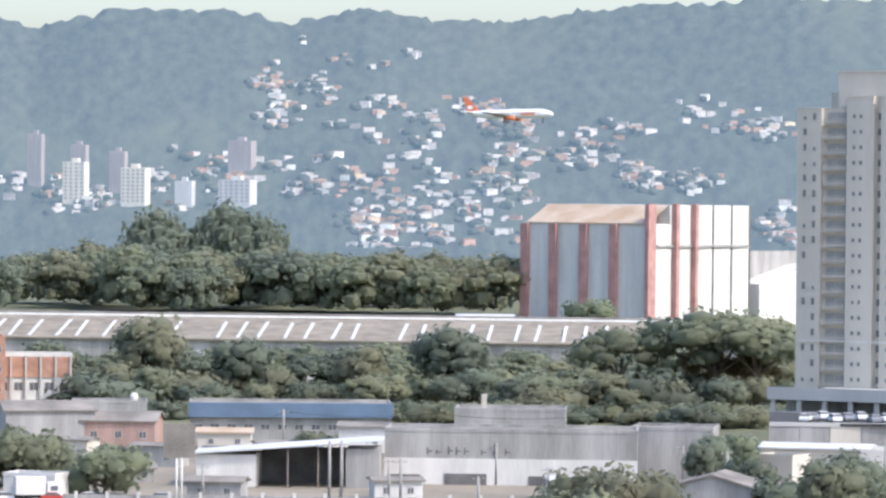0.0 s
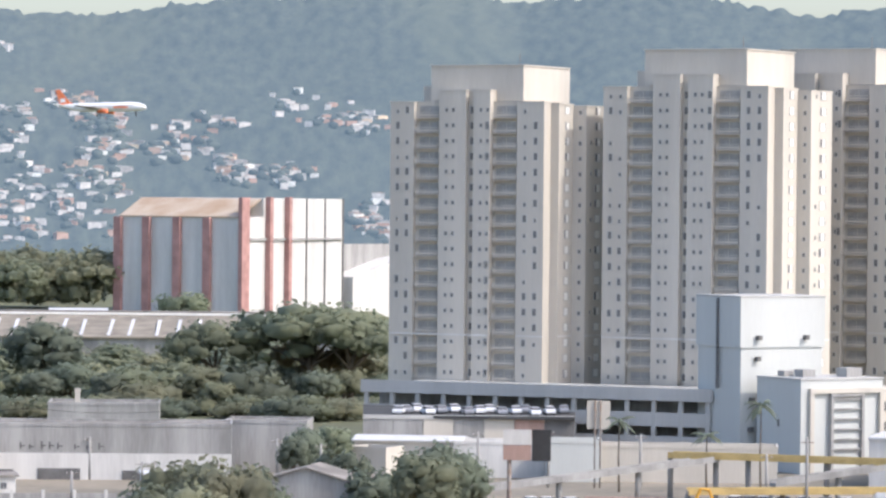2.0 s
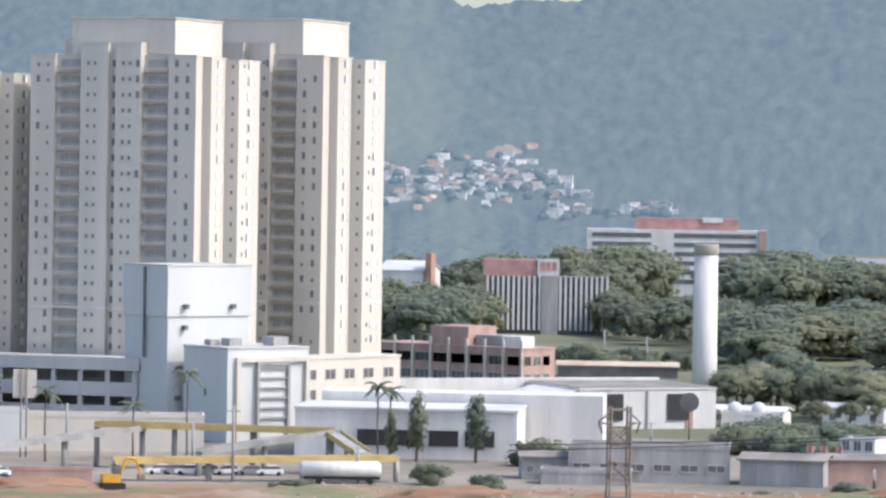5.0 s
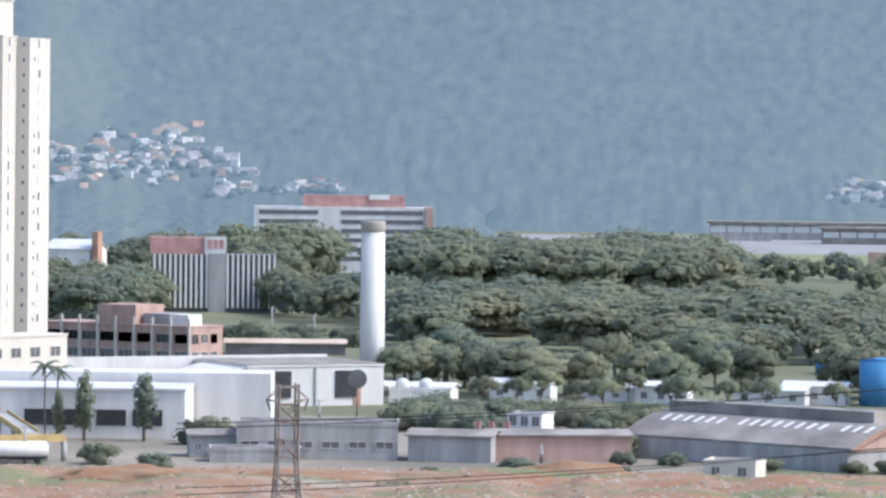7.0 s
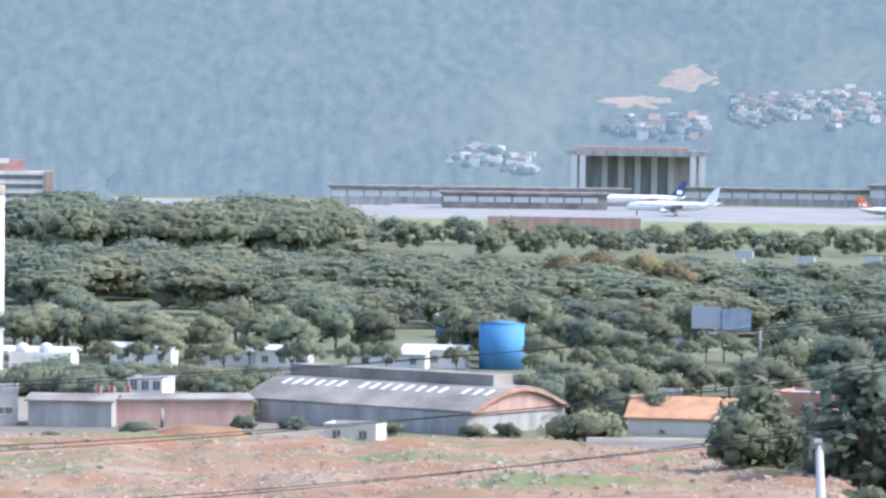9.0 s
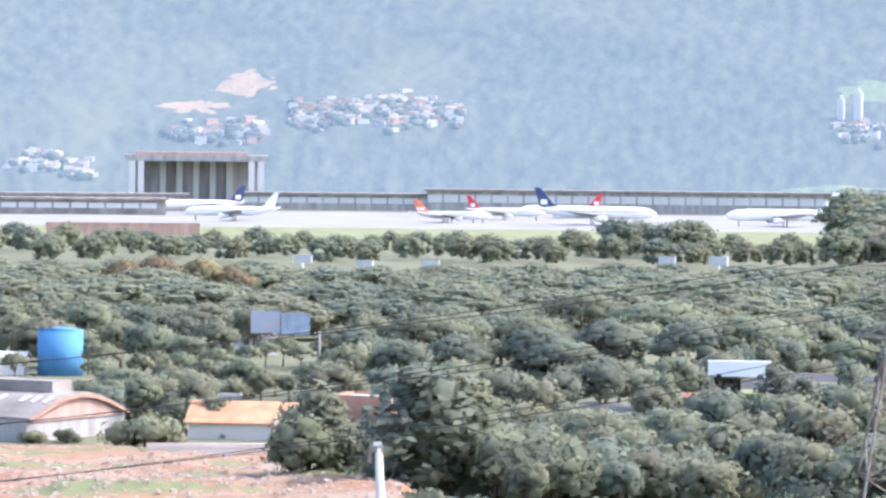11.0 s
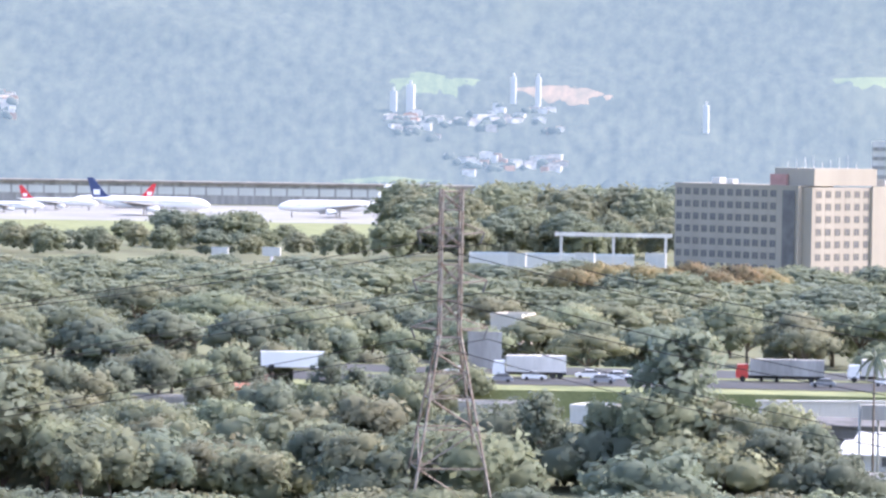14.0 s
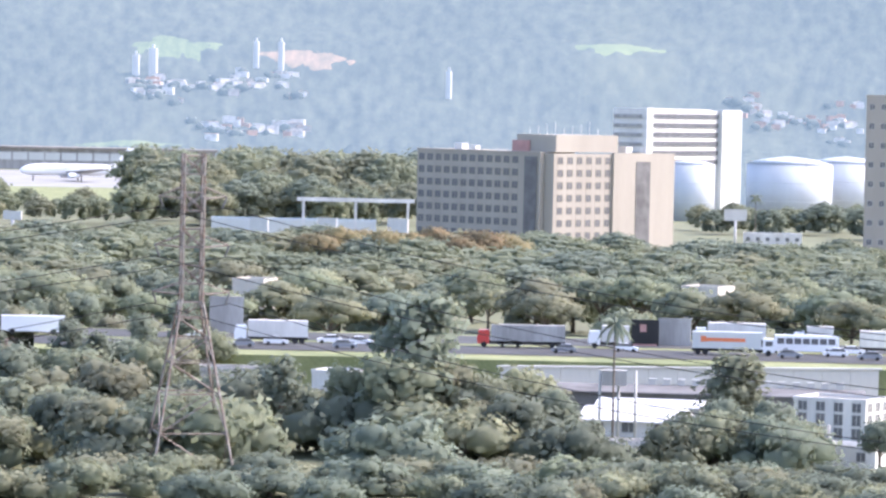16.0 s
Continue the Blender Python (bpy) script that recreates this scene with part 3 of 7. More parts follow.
def tower(az, d, floors, base_z, width, label):
    t = thing("apartment_tower", base(az, d, -25, 0), label, "apartment tower", "apartment towers")
    z1 = base_z + floors * FH
    w = width
    zs = [base_z + FH * f for f in range(floors)]
    bays = [(-w, -w + 5.0, 0, 22, z1), (-w + 5.0, -w + 10.6, 1.1, 21, z1), (-w + 10.6, -w + 16.2, -0.5, 20, z1 + 2.2), (-w + 16.2, -w + 17.8, 0.7, 20, z1 + 2.2), (-w + 17.8, -11.0, -0.5, 20, z1 + 2.2),
            (-11.0, -5.6, 1.1, 21, z1), (-5.6, 0, 0, 3.0, z1), (-5.6, 1.7, 3.0, 9.4, z1 - 0.3), (-5.6, 4.4, 9.4, 18.8, z1 - 0.6)]
    for x0, x1, y0, y1, zt in bays:
        part("wall", boxes((x0, x1, y0, y1, 0, zt), (x0 - 0.1, x1 + 0.1, y0 - 0.1, y1 + 0.1, zt, zt + 0.3)), PAINT, t)
    part("roof_block", boxes((-w + 7.5, -5.4, 2.2, 23, z1 + 0.4, z1 + 7.0), (-w + 7.3, -5.2, 2.0, 23.2, z1 + 7.0, z1 + 7.25)), PAINT, t)
    part("roof_block", boxes((-w + 3, -w + 7.0, 8, 20, z1 + 0.31, z1 + 3.4)), PAINT, t)
    part("roof_mast", tube([(-8, 6, z1 + 7.2), (-8, 6, z1 + 9.6)], 0.06, 5), STEEL, t)
    part("string_course", boxes((-w + 0.3, -11.2, -0.58, -0.51, zs[3] - 0.2, zs[3] + 0.1), (-5.5, 0.06, -0.06, -0.01, zs[3] - 0.2, zs[3] + 0.1), (1.71, 1.76, 3.1, 9.3, zs[3] - 0.2, zs[3] + 0.1), (4.41, 4.46, 9.5, 18.7, zs[3] - 0.2, zs[3] + 0.1)), WHITE, t, "pale horizontal band")
    rng = TOWER_RNG
    for z in zs:
        s = z + 0.95
        for x in (-w + 1.6, -w + 3.6, -1.7, -3.9):
            if rng.random() < 0.8:
                share("window", rng.choice((W_TALL, W_TALL, W_SMALL)), t, pose(x, 0, s))
        for x in (-w + 12.2, -w + 13.6, -w + 19.4, -w + 20.8):
            share("window", W_SMALL, t, pose(x, -0.5, s + 0.3))
        share("window", W_TALL, t, pose(-w + 17.0, 0.7, s))
        if rng.random() < 0.4:
            share("window", W_TALL, t, pose(-11.6, -0.5, s))
        for x in (-w + 7.8, -8.3):
            share("balcony", BALCONY, t, pose(x, 1.1, z + 0.15) @ Matrix.Diagonal((1.22, 1, 1, 1)))
        share("window", rng.choice(W_SHUT), t, pose(1.7, 6.6, s, 0, 0, 90) @ Matrix.Diagonal((1.35, 1, 1, 1)))
        share("window", rng.choice(W_SHUT), t, pose(4.4, 14.6, s, 0, 0, 90) @ Matrix.Diagonal((1.7, 1, 1, 1)))
        if rng.random() < 0.5:
            share("window", W_SMALL, t, pose(4.4, 11.6, s + 0.2, 0, 0, 90))
        share("window", W_SMALL, t, pose(3.2, 9.4, s))
    return t


tower(-12.961, 790, 18, 12.6, 32.3, "cream apartment tower with rows of small windows and balconies")
tower(-9.928, 777, 19, 12.6, 34.0, "tall cream apartment tower with stacked balconies and a sunlit flank")
tower(-8.202, 800, 19, 13.6, 33.0, "tall cream apartment tower with shuttered windows behind another tower")

pod = thing("parking_podium", base(-15.383, 775, -25), "long pale parking podium with dark open bays", "podium")
PODW = 68.0
part("roof", boxes((-0.3, PODW + 0.3, -0.3, 30, 11.4, 12.6), (-0.4, PODW + 0.4, -0.45, -0.3, 11.4, 13.7)), PAINT2, pod)
part("back_wall", boxes((0, PODW, 7, 30, -1, 11.4)), GREY, pod)
for z0, z1 in ((-1.0, 5.1), (6.8, 9.3)):
    part("parapet", boxes((0, PODW, 0, 0.35, z0, z1)), PAINT2, pod)
me = mesh_of("column", boxes((-0.4, 0.4, -0.06, 0.6, -1, 11.4)), [PAINT2])
for i in range(14):
    share("column", me, pod, pose(0.6 + i * (PODW - 1.2) / 13, 0, 0))
part("floor_slab", boxes((0.4, PODW - 0.4, 0.4, 7, 8.3, 8.7)), PAINT2, pod)
annex = thing("podium_wing", base(-8.463, 752, -42), "sunlit cream podium wing with two rows of dark windows", "building")
part("wall", boxes((-8, 0, 0, 27.5, -1, 13.6), (-8.1, 0.15, -0.15, 27.6, 13.6, 14.0)), PAINT, annex)
windows(annex, window_mesh(2.6, 1.7, PAINT, bars=1), [3.0, 8.2, 13.4, 18.6, 24.2], [2.6, 6.4, 10.0], y=0.0, face="right")

# ---- white plant in front of the towers ----
plant_tower = thing("plant_tower", base(-10.264, 742, -55), "pale blue-white windowless plant tower with vents", "industrial building")
part("lower_wall", boxes((-13.2, 0, 0, 17.6, -1, 21.4)), PALE, plant_tower)
part("upper_wall", boxes((-13.5, 0.3, -0.3, 18.0, 21.4, 30.2)), PALE, plant_tower)
part("coping", boxes((-13.6, 0.4, -0.4, 18.1, 30.2, 30.5)), PAINT2, plant_tower)
part("downpipe", boxes((-6.8, -6.3, -0.62, -0.31, 14.0, 30.0)), DARKC, plant_tower)
bm = boxes((-0.4, 0.4, -0.9, 0, 0, 0.7), (-0.5, 0.5, -1.0, -0.2, 0.7, 0.8))
VENT = mesh_of("vent", bm, [DARKC])
for y, z, x in ((3.4, 22.7, 0.3), (13.6, 22.7, 0.3), (3.4, 19.0, 0), (2.2, 11.8, 0), (2.0, 6.6, 0)):
    share("vent", VENT, plant_tower, pose(x, y, z, 0, 0, 90))
plant_low = thing("plant_block", base(-9.445, 730, -55), "low pale plant block with a tall louvred shutter", "industrial building")
part("wall", boxes((-13.4, 0, 0, 17.4, -1, 16.3)), PALE, plant_low)
part("coping", boxes((-13.5, 0.15, -0.15, 17.5, 16.3, 16.6)), PAINT2, plant_low)
part("frame", boxes((0.0, 0.7, 1.6, 2.4, -1, 14.0), (0.0, 0.7, 16.4, 17.2, -1, 14.0), (0, 0.7, 1.6, 17.2, 14.0, 14.8)), PAINT, plant_low)
shutter = part("shutter", boxes((0.02, 0.25, 6.4, 12.4, -1, 13.4)), PALE, plant_low)
SLAT = mesh_of("slat", boxes((0.25, 0.75, 6.4, 12.4, 0, 0.28)), [GREY])
for i in range(8):
    share("slat", SLAT, shutter, pose(0, 0, 0.6 + i * 1.75))
part("jamb", boxes((0.02, 0.9, 5.9, 6.4, -1, 13.6), (0.02, 0.9, 12.4, 12.9, -1, 13.6), (0.02, 0.9, 5.9, 12.9, 13.4, 13.9)), GREY, plant_low)
share("window", W_TALL, plant_low, pose(-6.6, 0, 8.0))
share("vent", VENT, plant_low, pose(-6.6, 0.3, 2.4))
for i, (x, y, s) in enumerate(((-9, 3, 1.0), (-6, 5, 1.3), (-4, 13, 1.6))):
    part("roof_unit", boxes((x - s, x + s, y - s, y + s, 16.61, 16.6 + s)), GREY, plant_low)

# ---- silo hall with red pilasters ----
silo = thing("silo_hall", base(-17.043, 1250, -35), "white windowless hall with faded red pilasters and a rusty roof", "industrial hall")
SW, SD, S0, S1 = 46.0, 54.0, 8.0, 46.0
part("wall", boxes((-SW, 0, 0, SD, S0 - 10, S1 - 5.6), (-SW, 0, SD * 0.2, SD, S1 - 5.6, S1)), WHITE, silo)
bm = bmesh.new()
add_prism(bm, [(-0.4, S1 - 5.5), (SD * 0.2, S1 - 0.05), (SD * 0.2, S1 - 0.4), (-0.4, S1 - 5.9)], "x", -SW + 0.9, -0.9)
part("sloping_roof", bm, RUST, silo)
for x in (-SW + 0.7, -SW * 0.755, -SW * 0.51, -SW * 0.27):
    part("pilaster", boxes((x - 1.3, x + 1.3, -1.4, 0.0, S0 - 10, S1 - 5.9)), RED, silo)
part("corner_pilaster", boxes((-0.9, 0.5, -1.0, 3.0, S0 - 10, S1 + 0.2)), RED, silo, "faded red corner pilaster")
for y, w in ((13.0, 1.2), (23.0, 1.1)):
    part("pilaster", boxes((0.0, 1.8, y - w, y + w * 0.4, S0 - 10, S1 + 0.4)), RED, silo)
for y in (33.5, 43.5, 53.4):
    part("joint_rib", boxes((0.0, 0.35, y - 0.25, y + 0.25, S0 - 10, S1)), DARKC, silo)
part("gutter", boxes((0.0, 0.7, 3, 52.5, S1 - 12.6, S1 - 11.9)), GREY, silo)
silo_annex = thing("silo_annex", base(-15.567, 1296, -35), "low white annex with a sloping parapet and a red rib", "industrial hall")
bm = bmesh.new()
add_prism(bm, [(1.0, -2), (60, -2), (60, 30.5), (26, 27.5), (1.0, 22)], "x", -8, 0)
part("wall", bm, WHITE, silo_annex)
part("rear_wall", boxes((-10, -8.1, 0, 70, 0, 32)), GREY, silo_annex)
part("rib", boxes((0, 0.8, 30, 31.4, -2, 29)), RED, silo_annex)

# ---- long sheds in front of the silo hall ----
shed = thing("long_shed", base(-21.249, 1130, -6), "very long grey shed with translucent roof sheets", "industrial shed")
part("wall", boxes((-150, 112, 0, 40, -1, 8.6)), GREY, shed)
bm = bmesh.new()
add_prism(bm, [(-1.0, 8.6), (30, 13.4), (30, 13.8), (-1.0, 9.0)], "x", -151, 113)
part("roof", bm, material("weathered_tan_sheet", (0.28, 0.245, 0.19), 0.85, second=(0.19, 0.165, 0.13), scale=0.2, fine=2.0), shed)
part("ridge_monitor", boxes((-151, 113, 30, 36, 8, 15.0)), ROOFG, shed)
part("clerestory", boxes((-148, 110, 29.8, 29.98, 13.9, 14.6)), BLIND, shed)
bm = bmesh.new()
add_prism(bm, [(0.6, 9.32), (24, 12.92), (24, 13.02), (0.6, 9.42)], "x", -0.45, 0.45)
LIGHTSTRIP = mesh_of("roof_light", bm, [ROOFW])
for i in range(42):
    if (i * 7) % 11 < 9:
        share("roof_light", LIGHTSTRIP, shed, pose(-146 + i * 6.2 + (i * 13 % 5) * 0.4, 0, 0) @ Matrix.Diagonal((1, 0.8 + (i % 3) * 0.1, 1, 1)) @ Matrix.Translation((0, 0, 0.02)))
house("low_warehouse", -19.256, 1200, 16, 20, 5, 0, GREY, ROOFW, "low grey warehouse with a pale metal roof", rise=1.0, z=8)
house("small_warehouse", -23.163, 1040, 12, 12, 7.5, 0, WHITE, ROOFW, "small white warehouse among trees", rise=1.4)
house("small_warehouse", -21.784, 1040, 14, 12, 7.2, 0, WHITE, ROOFW, "small white warehouse with a metal roof among trees", rise=1.4)

# ---- foreground street blocks, western side ----
bb = house("brick_apartments", -25.680, 900, 26, 12, 13.0, 3, WHITE, ROOFG, "brick-red and white low apartment block", z=0, floors=3, cols=8, win=(1.7, 1.6))
part("upper_cladding", boxes((0, 26, -0.3, -0.02, 8.6, 12.9)), BRICK, bb)
RIB = mesh_of("rib", boxes((-0.2, 0.2, -0.6, 0, -1, 13.2)), [PAINT2])
for i in range(9):
    share("rib", RIB, bb, pose(0.3 + i * 3.17, 0, 0))
house("brick_apartments", -25.948, 890, 6, 12, 17, 3, BRICK, ROOFG, "orange brick stair tower beside the apartments", floors=4, cols=2)
house("workshop", -24.342, 850, 15, 10, 5.6, 0, GREY, ROOFG, "grey workshop with a water tank on its roof")
wt = thing("water_tank", base(-24.015, 853, 0, 5.75), "round white water tank on a roof", "water tank")
part("drum", tube([(0, 0, 0), (0, 0, 1.5), (0, 0, 1.9)], [0.8, 0.85, 0.3], 12), WHITE, wt)
house("tin_shed", -25.139, 800, 17, 12, 6.5, 8, GREY, ROOFG, "grey shed with a fibre cement roof", rise=1.6)
house("brick_house", -24.224, 800, 14, 12, 4.6, -8, PINKISH, ROOFG, "pinkish house with a worn grey roof", rise=1.6, cols=3)
store = house("long_store", -21.888, 815, 39, 14, 7.2, 1, GREY, ROOFG, "long low store with a faded blue fascia", cols=12, win=(1.6, 1.0))
part("fascia", boxes((-0.3, 39.3, -1.0, -0.12, 4.9, 7.7)), BLUE, store, "faded blue sheet fascia")
house("grey_store", -18.910, 800, 21, 14, 7.2, -2, GREY, ROOFG, "grey rendered store with a chimney stub", cols=1, win=(3.6, 1.2), pane=BLIND)
house("small_stub", -19.257, 805, 1.0, 1.0, 9.6, 0, PAINT, ROOFG, "short pale chimney stub on a store")
ww = house("wall_building", -18.889, 700, 42, 14, 8.8, -2, GREY, ROOFG, "long grey rendered building with a white lower wall", "building")
part("lower_wall", boxes((0, 42, -0.25, -0.02, -1, 4.4)), WHITE, ww)
part("gate", boxes((10, 17, -0.4, -0.26, -1, 1.9)), DARKC, ww, "dark roller gate")
part("gate", boxes((0.5, 6, -0.4, -0.26, -1, 1.7)), DARKC, ww, "dark roller gate")
part("gate", boxes((24, 30, -0.4, -0.26, -1, 1.6)), DARKC, ww, "dark roller gate")
for x, hh in ((7, 1.2), (8.5, 0.8), (10.5, 1.4), (11.8, 1.3), (13.2, 1.2), (16, 0.9), (18, 0.7), (20, 1.1)):
    part("painted_mark", boxes((x, x + 0.25, -0.05, -0.01, 5.0, 5.0 + hh), (x, x + 0.9, -0.05, -0.01, 5.0 + hh * 0.4, 5.2 + hh * 0.4)), DARKC, ww, "dark paint marks that cannot be read")
osh = thing("open_shed", base(-21.921, 690, -3), "open-fronted shed with a low metal roof", "shed")
bm = bmesh.new()
add_prism(bm, [(-15.5, 5.4), (0, 6.6), (15.5, 7.8), (15.5, 8.0), (0, 6.8), (-15.5, 5.6)], "y", -1, 13)
part("roof", bm, ROOFW, osh)
part("back_wall", boxes((-15, 15, 12, 12.4, -1, 6.0)), DARKC, osh)
part("side_wall", boxes((-15, -5, 0, 12, -1, 5.3)), WHITE, osh)
part("side_wall", boxes((9.5, 15, 0, 12, -1, 6.4)), GREY, osh)
for x in (-5, 0, 5, 9):
    part("post", boxes((x - 0.15, x + 0.15, 0, 0.3, -1, 6.2)), STEEL, osh)
for i, (x, y, w, h, mat, roof, lab) in enumerate(((25, 850, 8, 3.2, GREY, ROOFG, "grey hut with a tin roof"), (110, 855, 7, 2.8, GREY, ROOFG, "small grey hut with a tin roof"), (175, 850, 7, 3.0, GREY, ROOFG, "small grey house with a low roof"),
                                                  (235, 862, 7, 2.2, GREY, ROOFG, "small grey house with a flat roof"), (395, 785, 10, 3.0, PAINT, RUST, "cream house with a rusty roof"), (640, 790, 9, 4.6, WHITE, ROOFG, "white annex beside a store"))):
    house("small_house", -25.436 + (x - 50) / 130.2, 690 + (870 - y) * 1.2, w, 8, h, (i * 17) % 20 - 10, mat, roof, lab, rise=0.7, cols=2, win=(0.9, 0.9))
house("grey_hall", -16.705, 720, 14, 12, 8.4, -6, GREY, ROOFG, "grey hall with two pale panels")
house("cream_store", -14.783, 715, 18, 10, 5.8, -8, PAINT, ROOFW, "cream store with a long low white roof", rise=0.6)
house("cream_annex", -15.317, 700, 7, 6, 5.2, -30, PAINT, ROOFG, "small cream store with a blank wall")
house("arched_shed", -16.157, 640, 13, 12, 4.0, -10, GREY, ROOFG, "low arched tin shed", rise=2.0, ridge="y")
house("tin_shed", -16.809, 650, 8, 10, 2.6, 5, GREY, ROOFG, "low tin-roofed shed with a worn gable", rise=0.8)


# ---- middle: factory hall, offices, chimney ----
brick = thing("brick_office", base(-5.446, 930, -38), "pinkish-red brick office block with ribbon windows", "office building")
BZ = 8.4
part("wall", boxes((-42, 0, 0, 12, -1, BZ), (-42.2, 0.2, -0.2, 12.2, BZ, BZ + 0.4)), PINKISH, brick)
part("stair_block", boxes((-27, -16, 1, 11, BZ + 0.4, BZ + 4.6)), PINKISH, brick)
part("roof_hut", boxes((-15.5, -8, 3, 10, BZ + 0.4, BZ + 2.8)), GREY, brick)
part("white_hut", boxes((-7, -2, 2, 7, BZ + 0.4, BZ + 2.8)), WHITE, brick)
me = window_mesh(4.2, 1.9, PAINT, bars=2)
windows(brick, me, [-39 + 5.3 * i for i in range(8)], [1.2, 5.0, BZ - 3.4])
windows(brick, window_mesh(2.2, 1.8, PAINT, bars=1), [2.0, 5.4, 8.8], [1.2, 5.0, BZ - 3.4], y=0.0, face="right")
FRAMEB = mesh_of("pier", boxes((-0.3, 0.3, -0.35, 0, -1, 10.5)), [PAINT])
for i in range(9):
    share("pier", FRAMEB, brick, pose(-41.6 + 5.2 * i, 0, 0))

fins = thing("fin_office", base(-5.113, 1240, 0), "grey office slab with tall white vertical fins", "office building")
FZ = 17.0
part("wall", boxes((-18, 18, 0, 14, -1, FZ)), DARKC, fins)
FIN = mesh_of("fin", boxes((-0.35, 0.35, -0.9, 0, 1, 14)), [WHITE])
for i in range(24):
    x = -17.6 + i * 1.53
    if not -1.6 < x < 3.0:
        share("fin", FIN, fins, pose(x, 0, 0) @ Matrix.Diagonal((1, 1, FZ / 14, 1)))
part("lift_core", boxes((-1.8, 3.2, -1.2, 0, 0, FZ + 0.3)), GREY, fins)
FW = window_mesh(0.9, 1.3, DARKC)
for f in range(5):
    windows(fins, FW, [-16.8 + i * 3.06 for i in range(12) if not -2.5 < -16.8 + i * 3.06 < 3.6], [1.5 + f * 3.0])
part("roof_block", boxes((-19, 2.6, 2, 12, FZ + 0.02, FZ + 4.8)), RED, fins)
part("sign_panel", boxes((-3.0, 3.4, 1.4, 1.9, FZ + 0.02, FZ + 5.2)), WHITE, fins, "white sign panel with a red mark")
part("sign_mark", boxes((-2.2, -0.8, 1.3, 1.38, FZ + 1.6, FZ + 4.2), (-0.5, 0.9, 1.3, 1.38, FZ + 1.6, FZ + 4.2), (1.2, 2.6, 1.3, 1.38, FZ + 1.6, FZ + 4.2)), RED, fins, "three plain red marks")

off = thing("ribbon_office", base(-3.439, 1650, 0), "long white office building with ribbon windows and a red attic", "office building")
OZ = 25.8
part("wall", boxes((-33, 34, 0, 18, -1, OZ)), WHITE, off)
for f in range(6):
    z = OZ - 3.0 - f * 3.6
    if z > 0:
        part("ribbon_window", boxes((-31, -8, -0.2, -0.02, z, z + 1.7)), GLASS, off)
        part("ribbon_window", boxes((1, 33, -0.2, -0.02, z, z + 1.7)), GLASS, off)
part("end_wall", boxes((34.05, 37, -1, 18, -1, OZ + 0.2)), PINKISH, off)
part("attic", boxes((-14, 26, 4, 14, OZ + 0.02, OZ + 4.6)), RED, off)
part("roof_unit", boxes((12, 20, 3, 5, OZ + 3, OZ + 4.9)), WHITE, off)

side = house("white_church_hall", -7.102, 1350, 15, 16, 15.3, -20, WHITE, ROOFW, "white hall with a sloping metal roof and an orange pylon", rise=3.0)
part("pylon", boxes((16, 18, -1, 3, -2, 21.2)), BRICK, side, "orange brick pylon")
house("low_roof_store", -4.139, 985, 28, 10, 2.6, 1, DARKC, RUST, "long low store with a pale overhanging roof", rise=0.8)

hall = thing("factory_hall", base(-3.723, 790, 24), "long white factory hall with dark loading bays", "factory")
HZ = 7.4
part("wall", boxes((-14, 14, 0, 26, -1, HZ), (-14.2, 14.2, -0.2, 26, HZ, HZ + 0.3)), WHITE, hall)
bm = bmesh.new()
add_prism(bm, [(-30, -1), (-14.02, -1), (-14.02, HZ), (-30, HZ - 4.6)], "y", 0.3, 22)
part("sloping_wing", bm, WHITE, hall)
part("roof", boxes((-13.8, 13.8, 0.2, 25.8, HZ + 0.31, HZ + 0.45)), ROOFG, hall)
# near-black slabs on the wall stand for the shade inside the loading bays
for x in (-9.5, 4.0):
    part("loading_bay", boxes((x, x + 4.4, -0.3, -0.02, 1.6, 6.6)), SHADE, hall, "near-black slab for the shade in a loading bay")
part("door", boxes((7.8, 9.2, -0.25, -0.03, 0, 4.2)), BRICK, hall, "orange-red door")
part("downpipe", boxes((-0.2, 0.2, -0.4, -0.03, -1, HZ)), PAINT2, hall)
part("rear_parapet", boxes((-42, 14, 26.2, 27, -1, HZ + 0.9)), WHITE, hall)
low = thing("factory_wing", base(-6.890, 697, -6), "long low white factory wing with dark open bays", "factory")
part("wall", boxes((-20, 17, 0, 18, -1, 8.0)), WHITE, low)
part("roof", boxes((-20.2, 17.2, -0.3, 18.2, 8.0, 8.4)), ROOFW, low)
part("upper_wall", boxes((-18, 30, 19, 30, -1, 10.0)), WHITE, low)
# the shade of the openings, as near-black slabs on the wall
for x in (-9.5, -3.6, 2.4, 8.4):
    part("bay_window", boxes((x, x + 4.9, -0.2, -0.02, 2.2, 4.8)), SHADE, low, "near-black slab for the shade in an open bay")
dish = thing("round_dish", base(-3.159, 760, 0), "round dark grey dish on a post", "dish")
DZ = 6.8
part("bowl", tube([(0, 0.35, DZ), (0, 0.1, DZ), (0, -0.15, DZ)], [0.7, 1.5, 1.75], 18), DARKC, dish)
part("post", tube([(0, 0.3, -0.3), (0, 0.3, DZ)], 0.14, 8), STEEL, dish)

ch = thing("chimney", base(-2.964, 850), "tall white round chimney with a beige rim", "chimney")
CZ = 33.8
part("shaft", tube([(0, 0, -1), (0, 0, 12), (0, 0, CZ - 2.2)], [2.65, 2.5, 2.35], 28), WHITE, ch)
part("rim", tube([(0, 0, CZ - 2.2), (0, 0, CZ - 2.0), (0, 0, CZ - 0.3), (0, 0, CZ)], [2.36, 2.5, 2.5, 2.44], 28), BEIGE, ch, "beige weathered rim")

ext = house("vent_building", -2.330, 800, 11, 8, 2.4, 0, WHITE, ROOFW, "low white building with domed roof vents")
